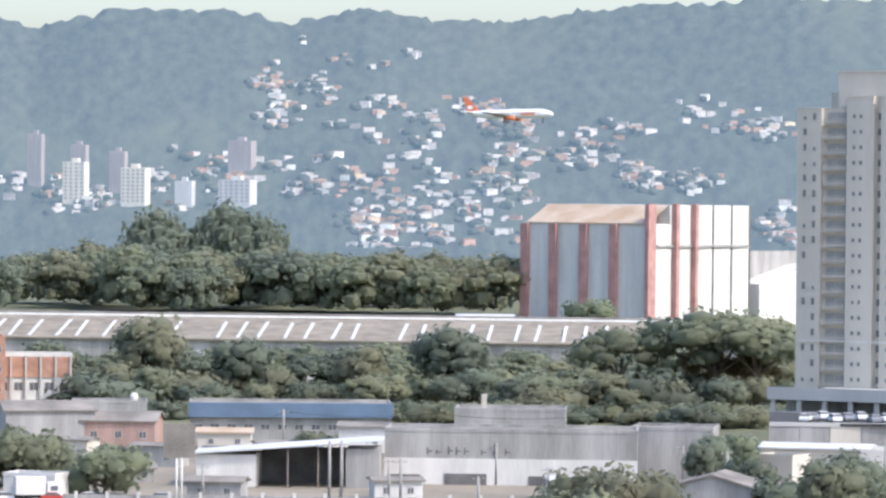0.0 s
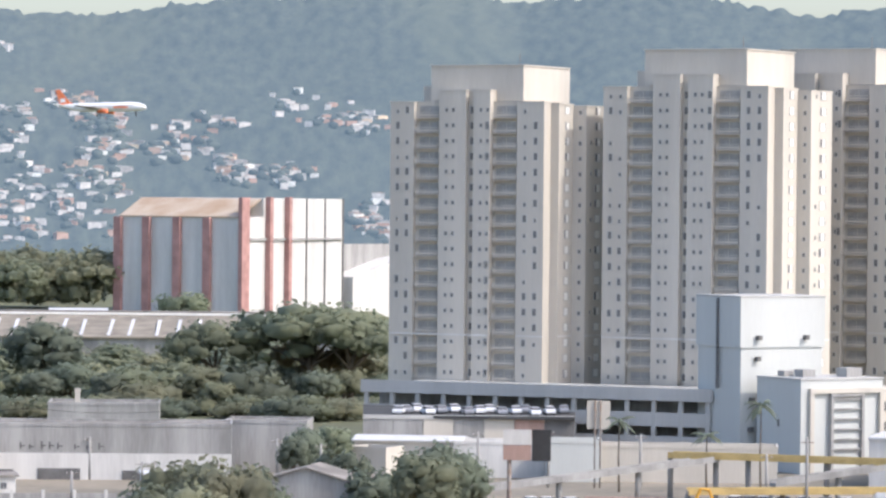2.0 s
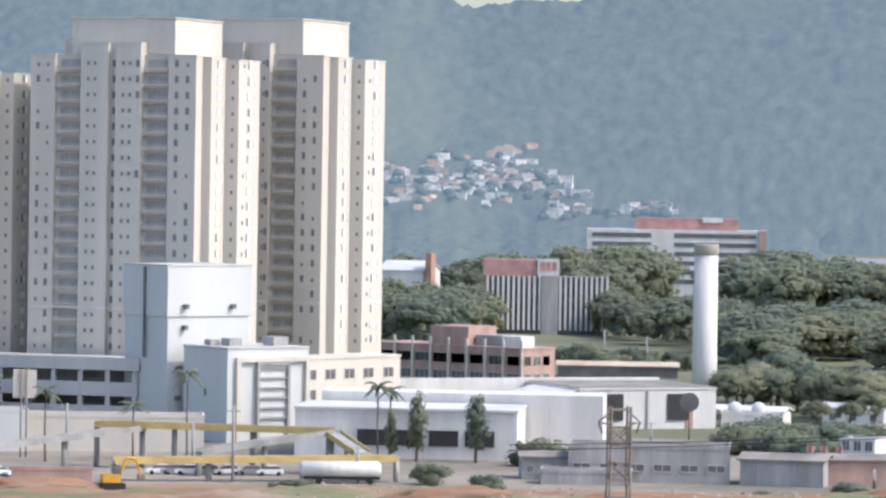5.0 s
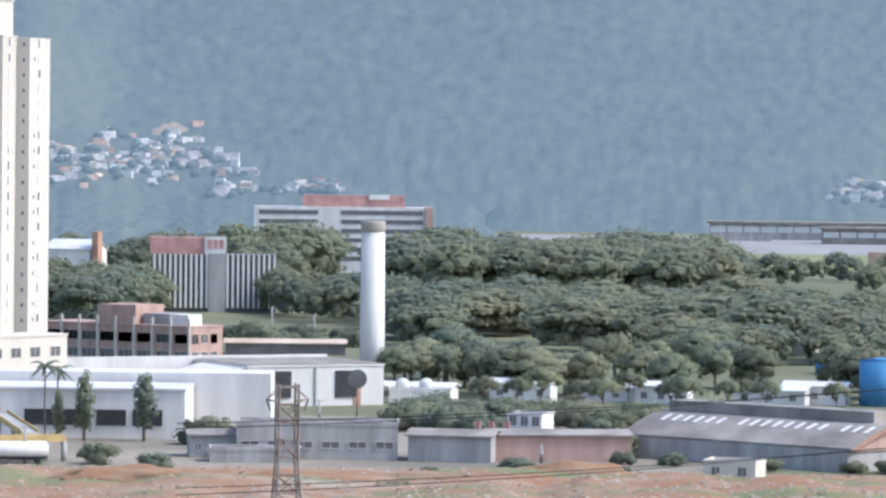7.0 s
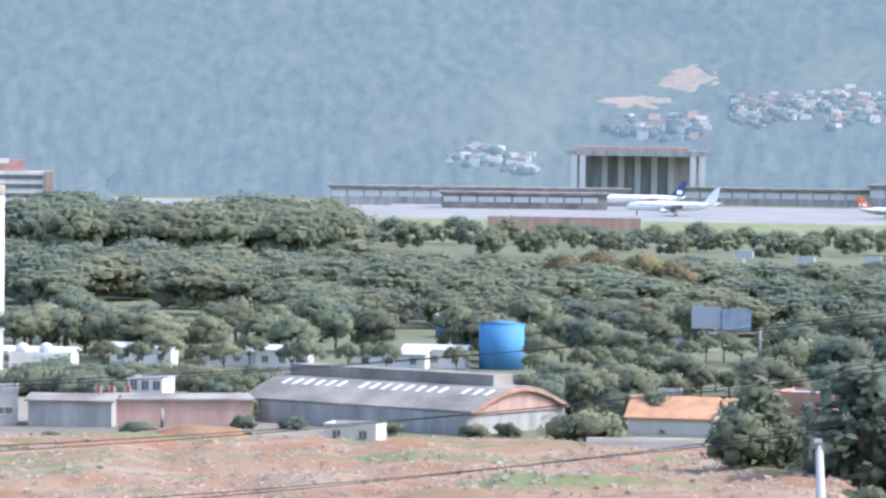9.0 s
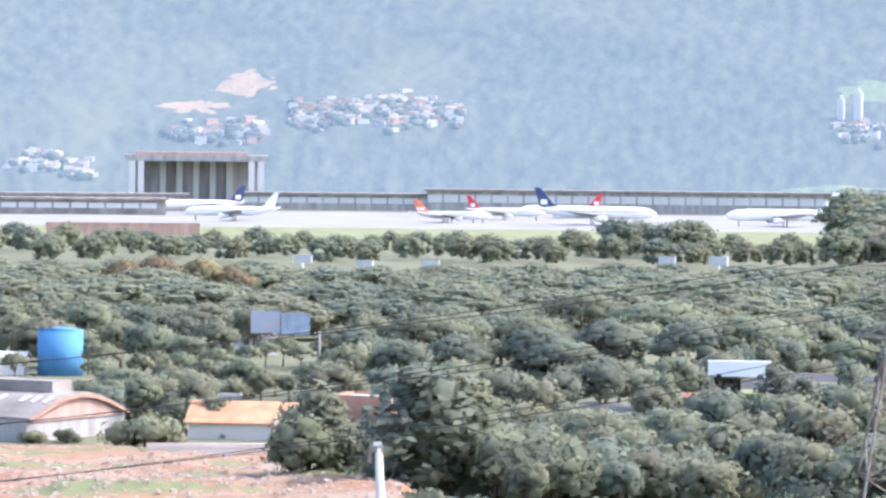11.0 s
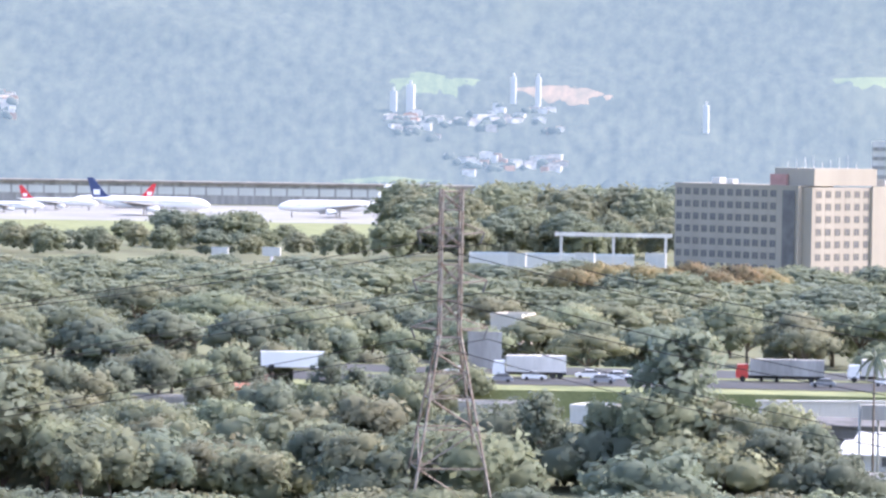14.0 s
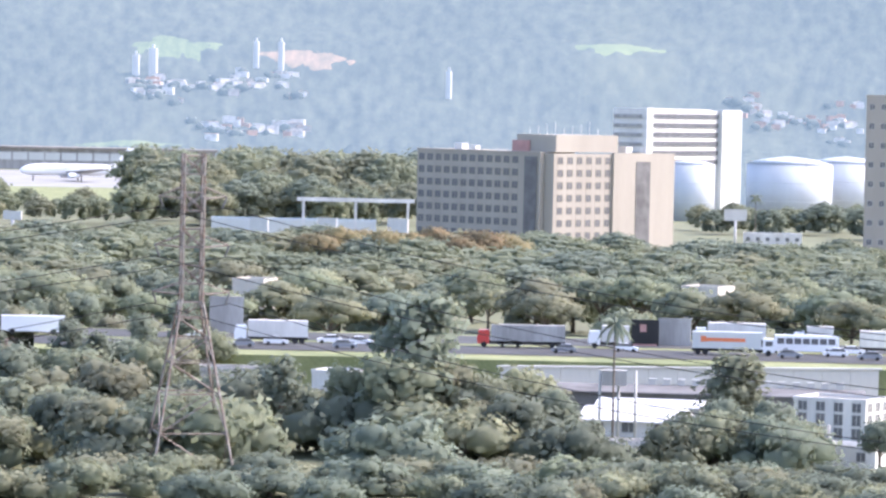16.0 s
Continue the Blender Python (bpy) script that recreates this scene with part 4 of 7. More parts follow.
for x in (2.5, 7.0):
    bm = bmesh.new()
    bmesh.ops.create_uvsphere(bm, u_segments=14, v_segments=8, radius=1.4)
    bmesh.ops.translate(bm, verts=bm.verts, vec=(x, 3, 2.4 + 1.0))
    part("domed_vent", bm, PALE, ext)

house("purple_grey_store", -3.696, 652, 25, 10, 5.3, -1, GREY, ROOFG, "long grey-mauve store with a row of windows", cols=6, win=(2.6, 1.0))
house("small_house", -5.077, 655, 8, 7, 3.4, 4, GREY, ROOFG, "small grey house with two windows", rise=0.7, cols=3, win=(0.9, 1.0))
house("tin_shed", -4.538, 645, 14, 6, 1.8, 0, GREY, RUST, "low wall with a rusty tin roof")
house("tin_shed", -1.899, 650, 13, 9, 3.9, -10, GREY, ROOFG, "grey shed with a fibre cement roof", rise=0.8)
house("pink_store", -0.388, 655, 22, 10, 3.9, 8, PINKISH, ROOFG, "long pinkish store with a grey roof", rise=0.6)
house("white_kiosk", -0.88, 692, 6, 6, 4.6, -20, WHITE, ROOFG, "white two-storey kiosk with a glazed upper floor", floors=2, cols=3, win=(1.2, 1.6))
for x in (728, 752, 780):
    fl = thing("flag_banner", base(-1.776 + (x - 700) / 130.2, 668), "faded red cloth banner on a pole", "banner", "red banners")
    part("pole", tube([(0, 0, -0.3), (0, 0, 5.6)], 0.06, 6), STEEL, fl)
    bm = bmesh.new()
    add_prism(bm, [(0.05, 0.0), (0.4, 0.15), (0.8, -0.1), (1.1, 0.12), (1.1, 0.16), (0.8, -0.06), (0.4, 0.19), (0.05, 0.04)], "z", 3.0, 5.3)
    part("cloth", bm, RED, fl)
can = house("canopy_building", -1.266, 1120, 10, 10, 9.2 - 1.5, -8, DARKC, ROOFW, "dark building with a pale slatted canopy on top", cols=3)
for i in range(7):
    part("canopy_slat", boxes((-0.5 + i * 1.5, 0.2 + i * 1.5, -1, 8, 9.2 - 0.8, 9.2 + 0.4 + (i % 3) * 0.7)), WHITE, can)

# ---- street front below the towers ----
wallA = house("long_wall_building", -10.969, 705, 30, 8, 5.7, 0, PAINT, ROOFG, "long cream wall building streaked by palm shadows")
house("grey_blue_store", -12.505, 703, 9, 8, 6.5, 3, PALE, ROOFG, "pale blue-grey store with a plain wall")
house("white_low_store", -13.426, 712, 18, 8, 5.6, 0, WHITE, ROOFW, "low white-rendered store with a metal roof")
hb = thing("hoarding", base(-13.275, 600), "two-sided billboard, one face faded pink, on a steel post", "billboard")
HB = 14.5
part("panel", boxes((-2.1, 1.9, -0.3, 0, HB - 4.4, HB)), PINKISH, hb, "faded pink and white panel")
part("panel_top", boxes((-2.1, 1.9, -0.34, -0.31, HB - 2.2, HB)), WHITE, hb)
part("dark_panel", boxes((2.0, 4.7, -0.1, 0.2, HB - 4.5, HB)), SHADE, hb, "dark back of the billboard")
part("post", tube([(-1.2, 0.2, -0.5), (-1.2, 0.2, HB - 4.4)], 0.32, 10), STEEL, hb)
hb2 = thing("hoarding", base(-12.182, 690), "pale billboard back on two posts", "billboard")
HB2 = 14.3
part("panel", boxes((-1.9, 1.9, 0, 0.3, HB2 - 4.6, HB2)), PAINT, hb2)
for x in (-0.6, 0.3):
    part("post", tube([(x, -0.2, -0.5), (x, -0.2, HB2 + 0.1)], 0.13, 8), STEEL, hb2)
hb3 = thing("hoarding", base(-23.396, 640), "weathered grey-pink billboard on twin posts", "billboard")
HB3 = 13.1
part("panel", boxes((-2.4, 2.4, 0, 0.4, HB3 - 5.2, HB3)), ROOFG, hb3, "weathered blank panel")
for x in (-0.4, 0.4):
    part("post", tube([(x, 0.2, -0.5), (x, 0.2, HB3 - 5.2)], 0.18, 8), WHITE, hb3)

# ---- footbridge with ramps ----
fb = thing("footbridge", pose(0, 0, 0), "yellow-edged pedestrian footbridge with long concrete ramps", "footbridge")


def deck(a, b, width, mat, label):
    """A ramp or deck between two places, with a slab, two edge beams and rail posts."""
    a, b = Vector(a), Vector(b)
    d = (b - a)
    s = d.cross(Vector((0, 0, 1))).normalized() * width / 2
    up = Vector((0, 0, 1))
    def slab(off0, off1, lo, hi, m, name):
        bm = bmesh.new()
        vs = [bm.verts.new(p + o + up * h) for h in (lo, hi) for p in (a, b) for o in (off0, off1)]
        for f in ((0, 1, 3, 2), (4, 6, 7, 5), (0, 4, 5, 1), (2, 3, 7, 6), (0, 2, 6, 4), (1, 5, 7, 3)):
            bm.faces.new([vs[i] for i in f])
        bmesh.ops.recalc_face_normals(bm, faces=bm.faces)
        part(name, bm, m, fb, label)
    slab(-s, s, -0.5, 0, GREY, "slab")
    slab(s, s * 1.1, -0.5, 0.45, mat, "edge_beam")
    slab(-s * 1.1, -s, -0.5, 0.45, mat, "edge_beam")
    n = max(2, int(d.length / 12))
    for i in range(n + 1):
        p = a + d * (i / n)
        if p.z > 1.5:
            part("column", tube([(p.x, p.y, -0.5), (p.x, p.y, p.z - 0.5)], 0.45, 10), GREY, fb)


def at(az, d, z):
    return spot(az, d, z)


deck(at(-10.964, 640, 3.2), at(-7.129, 645, 3.7), 3.0, YELLOW, "yellow steel edge")
deck(at(-11.2, 670, 6.9), at(-8.014, 660, 6.8), 3.0, YELLOW, "yellow steel edge")
deck(at(-13.805, 650, 2.5), at(-10.585, 668, 6.5), 2.6, GREY, "concrete ramp")
deck(at(-9.813, 652, 3.8), at(-8.052, 660, 6.6), 2.6, GREY, "concrete ramp")
deck(at(-8.014, 660, 6.6), at(-7.589, 648, 4.2), 2.6, YELLOW, "yellow stair flight")


# ---- vehicles ----
def car(paint, label, z=0.0):
    c = thing("car", pose(0, -80, 0), label, "car", "parked cars")
    bm = bmesh.new()
    add_prism(bm, [(-2.1, 0.3), (2.1, 0.3), (2.15, 0.75), (1.3, 0.95), (-1.9, 0.98), (-2.15, 0.7)], "y", -0.85, 0.85)
    part("body", bm, paint, c)
    bm = bmesh.new()
    add_prism(bm, [(-1.75, 0.97), (1.2, 0.95), (0.5, 1.42), (-1.2, 1.45)], "y", -0.76, 0.76)
    part("cabin", bm, GLASS, c, "dark glazed cabin")
    part("roof", boxes((-1.15, 0.45, -0.72, 0.72, 1.44, 1.5)), paint, c)
    for x in (-1.3, 1.3):
        for y in (-0.8, 0.8):
            part("wheel", tube([(x, y - 0.1, 0.31), (x, y + 0.1, 0.31)], 0.31, 10), BLACK, c)
    return c


def truck(paint, box, label, length=9.5, mark=None):
    c = thing("truck", pose(0, -90, 0), label, "truck", "trucks on the road")
    bm = bmesh.new()
    add_prism(bm, [(length / 2, 0.6), (length / 2 + 2.0, 0.6), (length / 2 + 2.1, 1.6), (length / 2 + 1.8, 2.9), (length / 2, 3.0)], "y", -1.15, 1.15)
    cab = part("cab", bm, paint, c)
    part("windscreen", boxes((length / 2 + 0.4, length / 2 + 1.6, -1.19, -1.16, 1.7, 2.5)), GLASS, cab)
    bx = part("box", boxes((-length / 2, length / 2 - 0.3, -1.25, 1.25, 1.1, 3.9)), box, c)
    if mark:
        part("mark", boxes((-length * 0.3, length * 0.25, -1.29, -1.26, 2.3, 2.9), (-length * 0.38, -length * 0.3, -1.29, -1.26, 2.2, 3.2)), mark, bx, "plain red mark")
    part("chassis", boxes((-length / 2, length / 2 + 1.8, -0.5, 0.5, 0.6, 1.08)), BLACK, c)
    for x in (-length / 2 + 1, -length / 2 + 2.2, length / 2 + 0.9):
        for y in (-1.05, 1.05):
            part("wheel", tube([(x, y - 0.15, 0.5), (x, y + 0.15, 0.5)], 0.5, 10), BLACK, c)
    return c


def bus(paint, label):
    c = thing("bus", pose(0, -95, 0), label, "bus")
    part("body", boxes((-5.5, 5.5, -1.2, 1.2, 0.5, 3.2)), paint, c)
    WN = mesh_of("window", boxes((-0.6, 0.6, -1.24, -1.21, 1.7, 2.7)), [GLASS])
    for i in range(7):
        share("window", WN, c, pose(-4.4 + i * 1.45, 0, 0))
    for x in (-3.5, 3.6):
        for y in (-1.1, 1.1):
            part("wheel", tube([(x, y - 0.15, 0.5), (x, y + 0.15, 0.5)], 0.5, 10), BLACK, c)
    return c


CARS = [car(CARW, "white parked hatchback car"), car(CARG, "grey parked hatchback car"), car(CARR, "red parked hatchback car")]
PLACED = set()


def park(ob, m):
    """Moves the first one of a kind to its place, and copies it to every further place."""
    if ob.name in PLACED:
        return copy_thing(ob, m)
    PLACED.add(ob.name)
    ob.matrix_basis = m
    return ob


# ---- aircraft ----
def aircraft(m, length, tail_mat, label, belly=None, engine_mat=PLANEW, body_mat=PLANEW):
    """An airliner, nose towards +x, fuselage axis at local z = 0."""
    p = thing("airliner", m, label, "aircraft")
    r = length * 0.052
    bm = bmesh.new()
    xs = [(-0.50, 0.12, 0.55), (-0.46, 0.3, 0.45), (-0.36, 0.66, 0.24), (-0.24, 0.95, 0.05), (0.30, 1.0, 0.0), (0.40, 0.92, -0.04), (0.455, 0.68, -0.14), (0.485, 0.42, -0.24), (0.5, 0.08, -0.3)]
    add_tube(bm, [(x * length, 0, z * r) for x, s, z in xs], [s * r for x, s, z in xs], 16)
    body = part("fuselage", bm, body_mat, p)
    part("window_line", boxes((-0.3 * length, 0.36 * length, -r * 1.0 - 0.02, r * 1.0 + 0.02, r * 0.18, r * 0.3)), GREY, body)
    for s in (-1, 1):
        bm = bmesh.new()
        a = [(0.10 * length, s * r * 0.5, -r * 0.55), (-0.12 * length, s * r * 0.5, -r * 0.55), (-0.20 * length, s * 0.45 * length, r * 0.3), (-0.155 * length, s * 0.45 * length, r * 0.3)]
        lo, hi = [bm.verts.new(v) for v in a], [bm.verts.new((v[0], v[1], v[2] + (0.016 if i < 2 else 0.004) * length)) for i, v in enumerate(a)]
        bm.faces.new(lo), bm.faces.new(hi)
        for i in range(4):
            bm.faces.new((lo[i], lo[(i + 1) % 4], hi[(i + 1) % 4], hi[i]))
        bmesh.ops.recalc_face_normals(bm, faces=bm.faces)
        part("wing", bm, GREY, p)
        bm = bmesh.new()
        add_tube(bm, [(0.10 * length, s * 0.16 * length, -r * 0.95), (0.085 * length, s * 0.16 * length, -r * 0.95), (-0.005 * length, s * 0.16 * length, -r * 0.9)], [r * 0.42, r * 0.5, r * 0.36], 12)
        part("engine", bm, engine_mat, p)
        bm = bmesh.new()
        a = [(-0.40 * length, s * r * 0.3, r * 0.55), (-0.47 * length, s * r * 0.3, r * 0.55), (-0.52 * length, s * 0.17 * length, r * 0.75), (-0.49 * length, s * 0.17 * length, r * 0.75)]
        lo, hi = [bm.verts.new(v) for v in a], [bm.verts.new((v[0], v[1], v[2] + 0.006 * length)) for v in a]
        bm.faces.new(lo), bm.faces.new(hi)
        for i in range(4):
            bm.faces.new((lo[i], lo[(i + 1) % 4], hi[(i + 1) % 4], hi[i]))
        bmesh.ops.recalc_face_normals(bm, faces=bm.faces)
        part("tailplane", bm, PLANEW, p)
    bm = bmesh.new()
    add_prism(bm, [(-0.30 * length, r * 0.8), (-0.36 * length, r * 1.2), (-0.475 * length, r * 3.9), (-0.525 * length, r * 3.9), (-0.475 * length, r * 0.6)], "y", -0.006 * length, 0.006 * length)
    fin = part("fin", bm, tail_mat, p)
    part("fin_mark", boxes((-0.47 * length, -0.415 * length, -0.008 * length, 0.008 * length, r * 1.2, r * 2.0)), PLANEW, fin)
    for x, y in ((0.38, 0), (-0.04, 0.07), (-0.04, -0.07)):
        part("landing_gear", boxes((x * length - 0.25, x * length + 0.25, y * length - 0.25, y * length + 0.25, -r * 2.0, -r * 0.7)), DARKC, p)
    if belly:
        part("nose_mark", boxes((0.14 * length, 0.30 * length, -r * 0.995 - 0.03, r * 0.995 + 0.03, -r * 0.25, r * 0.12)), belly, body, "faint pale orange mark")
    return p


pl = spot(-18.959, 1600, 79.3)
aircraft(pose(pl.x, pl.y, pl.z, 0, -1.5, 18.5 - 14), 34.5, PLANEO, "white airliner with an orange tail and engines, flying low", belly=PLANEO, engine_mat=PLANEO)

# ---- airfield ----
sheet("airfield_grass", [tuple(spot(a, d, 0.03)) for a, d in ((-1, 1720), (14, 1720), (17, 1780), (17, 2080), (-1, 2080))], [(4, 3, 2, 1, 0)], GRASS, "mown airfield grass", "grass")
sheet("apron", [tuple(spot(a, d, 0.05)) for a, d in ((-2, 2082), (20, 2082), (20, 2480), (-2, 2480))], [(3, 2, 1, 0)], material("apron_concrete", (0.27, 0.265, 0.25), 0.9, vary=0.2, scale=0.03), "pale concrete airport apron", "apron")


def parked(t_az, d, length, tail, label, right=True, yaw=0, **k):
    p = spot(t_az, d, length * 0.052 * 2.0)
    aircraft(pose(p.x, p.y, p.z, 0, 0, -t_az + (0 if right else 180) + yaw), length, tail, label, **k)


parked(9.199, 2180, 38, PLANEO, "white airliner with an orange tail parked on the apron", yaw=-25)
parked(9.999, 2260, 42, PLANER, "white airliner with a red tail parked on the apron", yaw=-10)
parked(11.223, 2160, 62, PLANED, "long white airliner with a navy tail parked on the apron", yaw=-8)
parked(13.716, 2170, 58, PLANEW, "long white airliner with a pale tail parked on the apron", right=False, yaw=12)
parked(10.725, 2330, 45, PLANER, "white airliner with a red tail behind another", right=False, yaw=0)
parked(5.782, 2330, 52, PLANED, "white airliner with a dark striped tail beside the terminal", right=False, yaw=4)
parked(6.243, 2180, 48, PLANEW, "white airliner parked nose to the terminal", right=True, yaw=170)
parked(9.293, 2180, 38, PLANEO, "white airliner with an orange tail on the apron", yaw=0)


def terminal(az, d, w, h, yaw, label, wall=GREY):
    t = thing("airport_terminal", base(az, d, yaw) @ pose(-w / 2, 0, 0), label, "terminal")
    part("wall", boxes((0, w, 0, 25, -1, h)), wall, t)
    part("roof", boxes((-1.5, w + 1.5, -2, 27, h, h + 1.2)), ROOFG, t)
    me = mesh_of("pane", boxes((0, 8.4, -0.3, -0.05, h * 0.45, h * 0.82)), [PALE])
    for i in range(int(w / 9.5)):
        share("pane", me, t, pose(0.6 + i * 9.5, 0, 0))
    return t


terminal(3.633, 2400, 170, 9, 0, "long dark airport terminal with a glazed front")
terminal(4.247, 2300, 90, 8, 2, "dark airport pier with pale glazing", ROOFG)
terminal(12.256, 2480, 290, 12, 0, "long dark terminal behind parked aircraft")
terminal(8.589, 2490, 190, 9, 0, "long low dark terminal beside the apron")
house("red_store", 4.788, 1870, 68, 12, 4.8, 0, PINKISH, ROOFG, "long red-brown airport store")
house("white_pavilion", 2.020, 2350, 34, 8, 4, 0, GREY, ROOFW, "low airport pavilion with a bright white roof")
han = thing("hangar", base(5.774, 2520, 0), "tall open hangar under construction on concrete piers", "hangar")
NZ = 32.9
part("roof", boxes((-43, 43, 0, 40, NZ - 5, NZ - 1.4)), GREY, han, "grey steel roof truss")
part("ridge_beam", boxes((-36, 30, 4, 30, NZ - 1.4, NZ + 0.4)), PINKISH, han, "red-brown steel on the roof")
part("back_wall", boxes((-40, 40, 28, 40, -1, NZ - 5)), GREY, han)
PIER = mesh_of("pier", boxes((-1.8, 1.8, 0, 4, -1, NZ - 5)), [PALE])
for x in (-38, -33, -20, -10, 0, 10, 20, 33, 38.5):
    share("pier", PIER, han, pose(x, 0 if abs(x) > 30 else 24, 0))
for x in (610, 652):
    tk = thing("water_tower", base(1.940 + (x - 630) / 130.2, 2700), "white twin-lobed water tower", "water tower", "white water towers")
    part("bowl", tube([(0, 0, 1.9), (0, 0, 4.8), (0, 0, 8.4)], [3, 8, 7], 14), WHITE, tk)
    part("stem", tube([(0, 0, -1), (0, 0, 1.9)], 2.0, 10), WHITE, tk)

# ---- white billboards along the airport road ----
HOARD = thing("roadside_billboard", pose(0, -70, 0), "blank white roadside billboard on a single post", "billboard", "roadside billboards")
part("panel", boxes((-3.6, 3.6, 0, 0.5, 5.6, 9.0)), WHITE, HOARD)
part("post", tube([(0, 0.3, -0.5), (0, 0.3, 5.6)], 0.5, 10), WHITE, HOARD)
for k, (az, d, zt) in enumerate(((7.223, 1380, 6.7), (8.062, 1380, 6.8), (8.956, 1380, 7.3), (12.177, 1380, 9.9), (12.876, 1380, 10.2), (16.212, 1250, 14.7), (17.137, 1250, 15.0), (18.097, 1250, 15.4))):
    park(HOARD, base(az, d, -32 - (k * 7) % 12) @ Matrix.Diagonal((1, 1, zt / 9.0, 1)))
gantry = thing("road_gantry", base(17.525, 1290, 0), "long white road gantry beam", "gantry")
part("beam", boxes((-18, 18, 0, 1, 15.0, 16.2)), WHITE, gantry)
for x in (-16, 0, 16):
    part("post", boxes((x - 0.4, x + 0.4, 0.2, 0.8, -1, 15.0)), WHITE, gantry)
house("teal_roof_market", 16.689, 1330, 52, 12, 7.6, 0, PALE, TANKBLUE, "low market hall with teal awnings")

# ---- hotel, office, tanks ----
hotel = thing("hotel", base(20.020, 1340, -42), "beige concrete hotel block with gridded windows", "hotel")
TZ = 30.5
part("wing", boxes((-54, 0, 0, 16, -1, TZ), (-54.2, 0.2, -0.3, 16.2, TZ, TZ + 0.5)), BEIGE, hotel)
part("flank", boxes((0.01, 4.0, 2.0, 60, -1, TZ)), BEIGE, hotel)
# flat dark strip: shade of the recess beside the flank, put into colour
part("dark_slot", boxes((-6.5, -1.2, -0.4, -0.31, 0, TZ - 1)), DARKC, hotel, "flat dark strip for the shade of a vertical recess")
part("blank_wall", boxes((4.01, 4.9, 30, 60.3, -1, TZ + 0.4)), BEIGE, hotel, "blank beige end wall")
part("wall_slot", boxes((4.91, 5.05, 41, 48, 0, TZ - 2.4)), DARKC, hotel, "dark vertical slot")
GW = window_mesh(2.5, 2.2, BEIGE, bars=1)
windows(hotel, GW, [-52 + i * 3.75 for i in range(12)], [3.2 + f * 4.0 for f in range(7) if 3.2 + f * 4.0 < TZ - 3], y=0.0)
windows(hotel, GW, [5.0 + i * 4.6 for i in range(6)], [3.2 + f * 4.0 for f in range(7) if 3.2 + f * 4.0 < TZ - 3], y=4.0, face="right")
part("roof_block", boxes((-14, 3, 4, 34, TZ + 0.52, TZ + 6.0)), BEIGE, hotel)
part("roof_band", boxes((-15, -8, 3, 3.9, TZ + 0.52, TZ + 4.0)), RED, hotel, "dull red roof sign band")
for i in range(9):
    part("antenna", tube([(-12 + i * 1.7, 8 + i * 2.2, TZ + 6.0), (-12 + i * 1.7, 8 + i * 2.2, TZ + 8.0 + (i * 5 % 4) * 0.7)], 0.1, 5), WHITE, hotel)
for x, y, s in ((-40, 6, 1.6), (-34, 6, 1.2), (1, 40, 1.6), (1, 50, 1.3)):
    part("roof_unit", boxes((x - s, x + s, y - s, y + s, TZ + 0.52, TZ + 0.5 + s * 1.2)), WHITE, hotel)
of2 = thing("banded_office", base(21.403, 1820, -30), "white office building with dark window bands", "office building")
QZ = 44.6
part("wall", boxes((-15, 0, 0, 60, -1, QZ)), WHITE, of2)
part("wall_end", boxes((0, 2.5, 66, 84, -1, QZ)), PALE, of2)
part("frame", boxes((0, 2, 0, 5, -1, QZ + 0.3)), WHITE, of2)
part("body", boxes((-15, 0, 60, 84, -1, QZ - 0.5)), WHITE, of2)
for f in range(6):
    z = QZ - 4.2 - f * 4.0
    part("window_band", boxes((0.02, 0.4, 5, 66, z, z + 2.1)), GLASS, of2)
    part("window_band", boxes((-14.5, -0.5, -0.4, -0.02, z, z + 1.6)), GREY, of2)


def storage_tank(az, d, r, h, label):
    t = thing("storage_tank", base(az, d), label, "tank", "fuel tanks")
    part("shell", tube([(0, 0, -0.5), (0, 0, h)], r, 40), TANKW, t)
    bm = bmesh.new()
    add_tube(bm, [(0, 0, h + 0.02), (0, 0, h + r * 0.10), (0, 0, h + r * 0.17)], [r * 1.01, r * 0.6, 0.3], 40)
    part("cone_roof", bm, TANKW, t)
    RING = mesh_of("rail_post", boxes((-0.06, 0.06, -0.06, 0.06, h, h + 1.1)), [STEEL])
    for i in range(16):
        a = i / 16 * 6.283
        share("rail_post", RING, t, pose(r * 0.99 * math.cos(a), r * 0.99 * math.sin(a), 0))
    for z in (h * 0.33, h * 0.66):
        part("weld_band", tube([(0, 0, z), (0, 0, z + 0.2)], r + 0.06, 40), TANKW, t)


storage_tank(23.401, 1750, 17.8, 23.2, "large white cylindrical fuel tank with a shallow cone roof")
storage_tank(24.171, 1790, 15.5, 23.6, "large white fuel tank beside another tank")
storage_tank(22.070, 1700, 9.4, 23.0, "white fuel tank partly behind a hotel")
dark = house("dark_tower", 24.809, 1230, 17, 14, 50.5, 0, BEIGE, ROOFG, "beige-brown high-rise tower with small windows", floors=9, cols=5, win=(1.4, 1.6))
bbx = thing("roadside_billboard", base(22.684, 1420, 0), "small white billboard on a post by the tanks", "billboard")
part("panel", boxes((-3.8, 3.8, 0, 0.5, 8.3, 12.1)), WHITE, bbx)
part("post", tube([(0, 0.3, -0.5), (0, 0.3, 8.3)], 0.45, 8), WHITE, bbx)
house("white_gatehouse", 23.193, 1440, 20, 6, 3.2, 0, WHITE, ROOFW, "low white gatehouse by the tanks", cols=6)

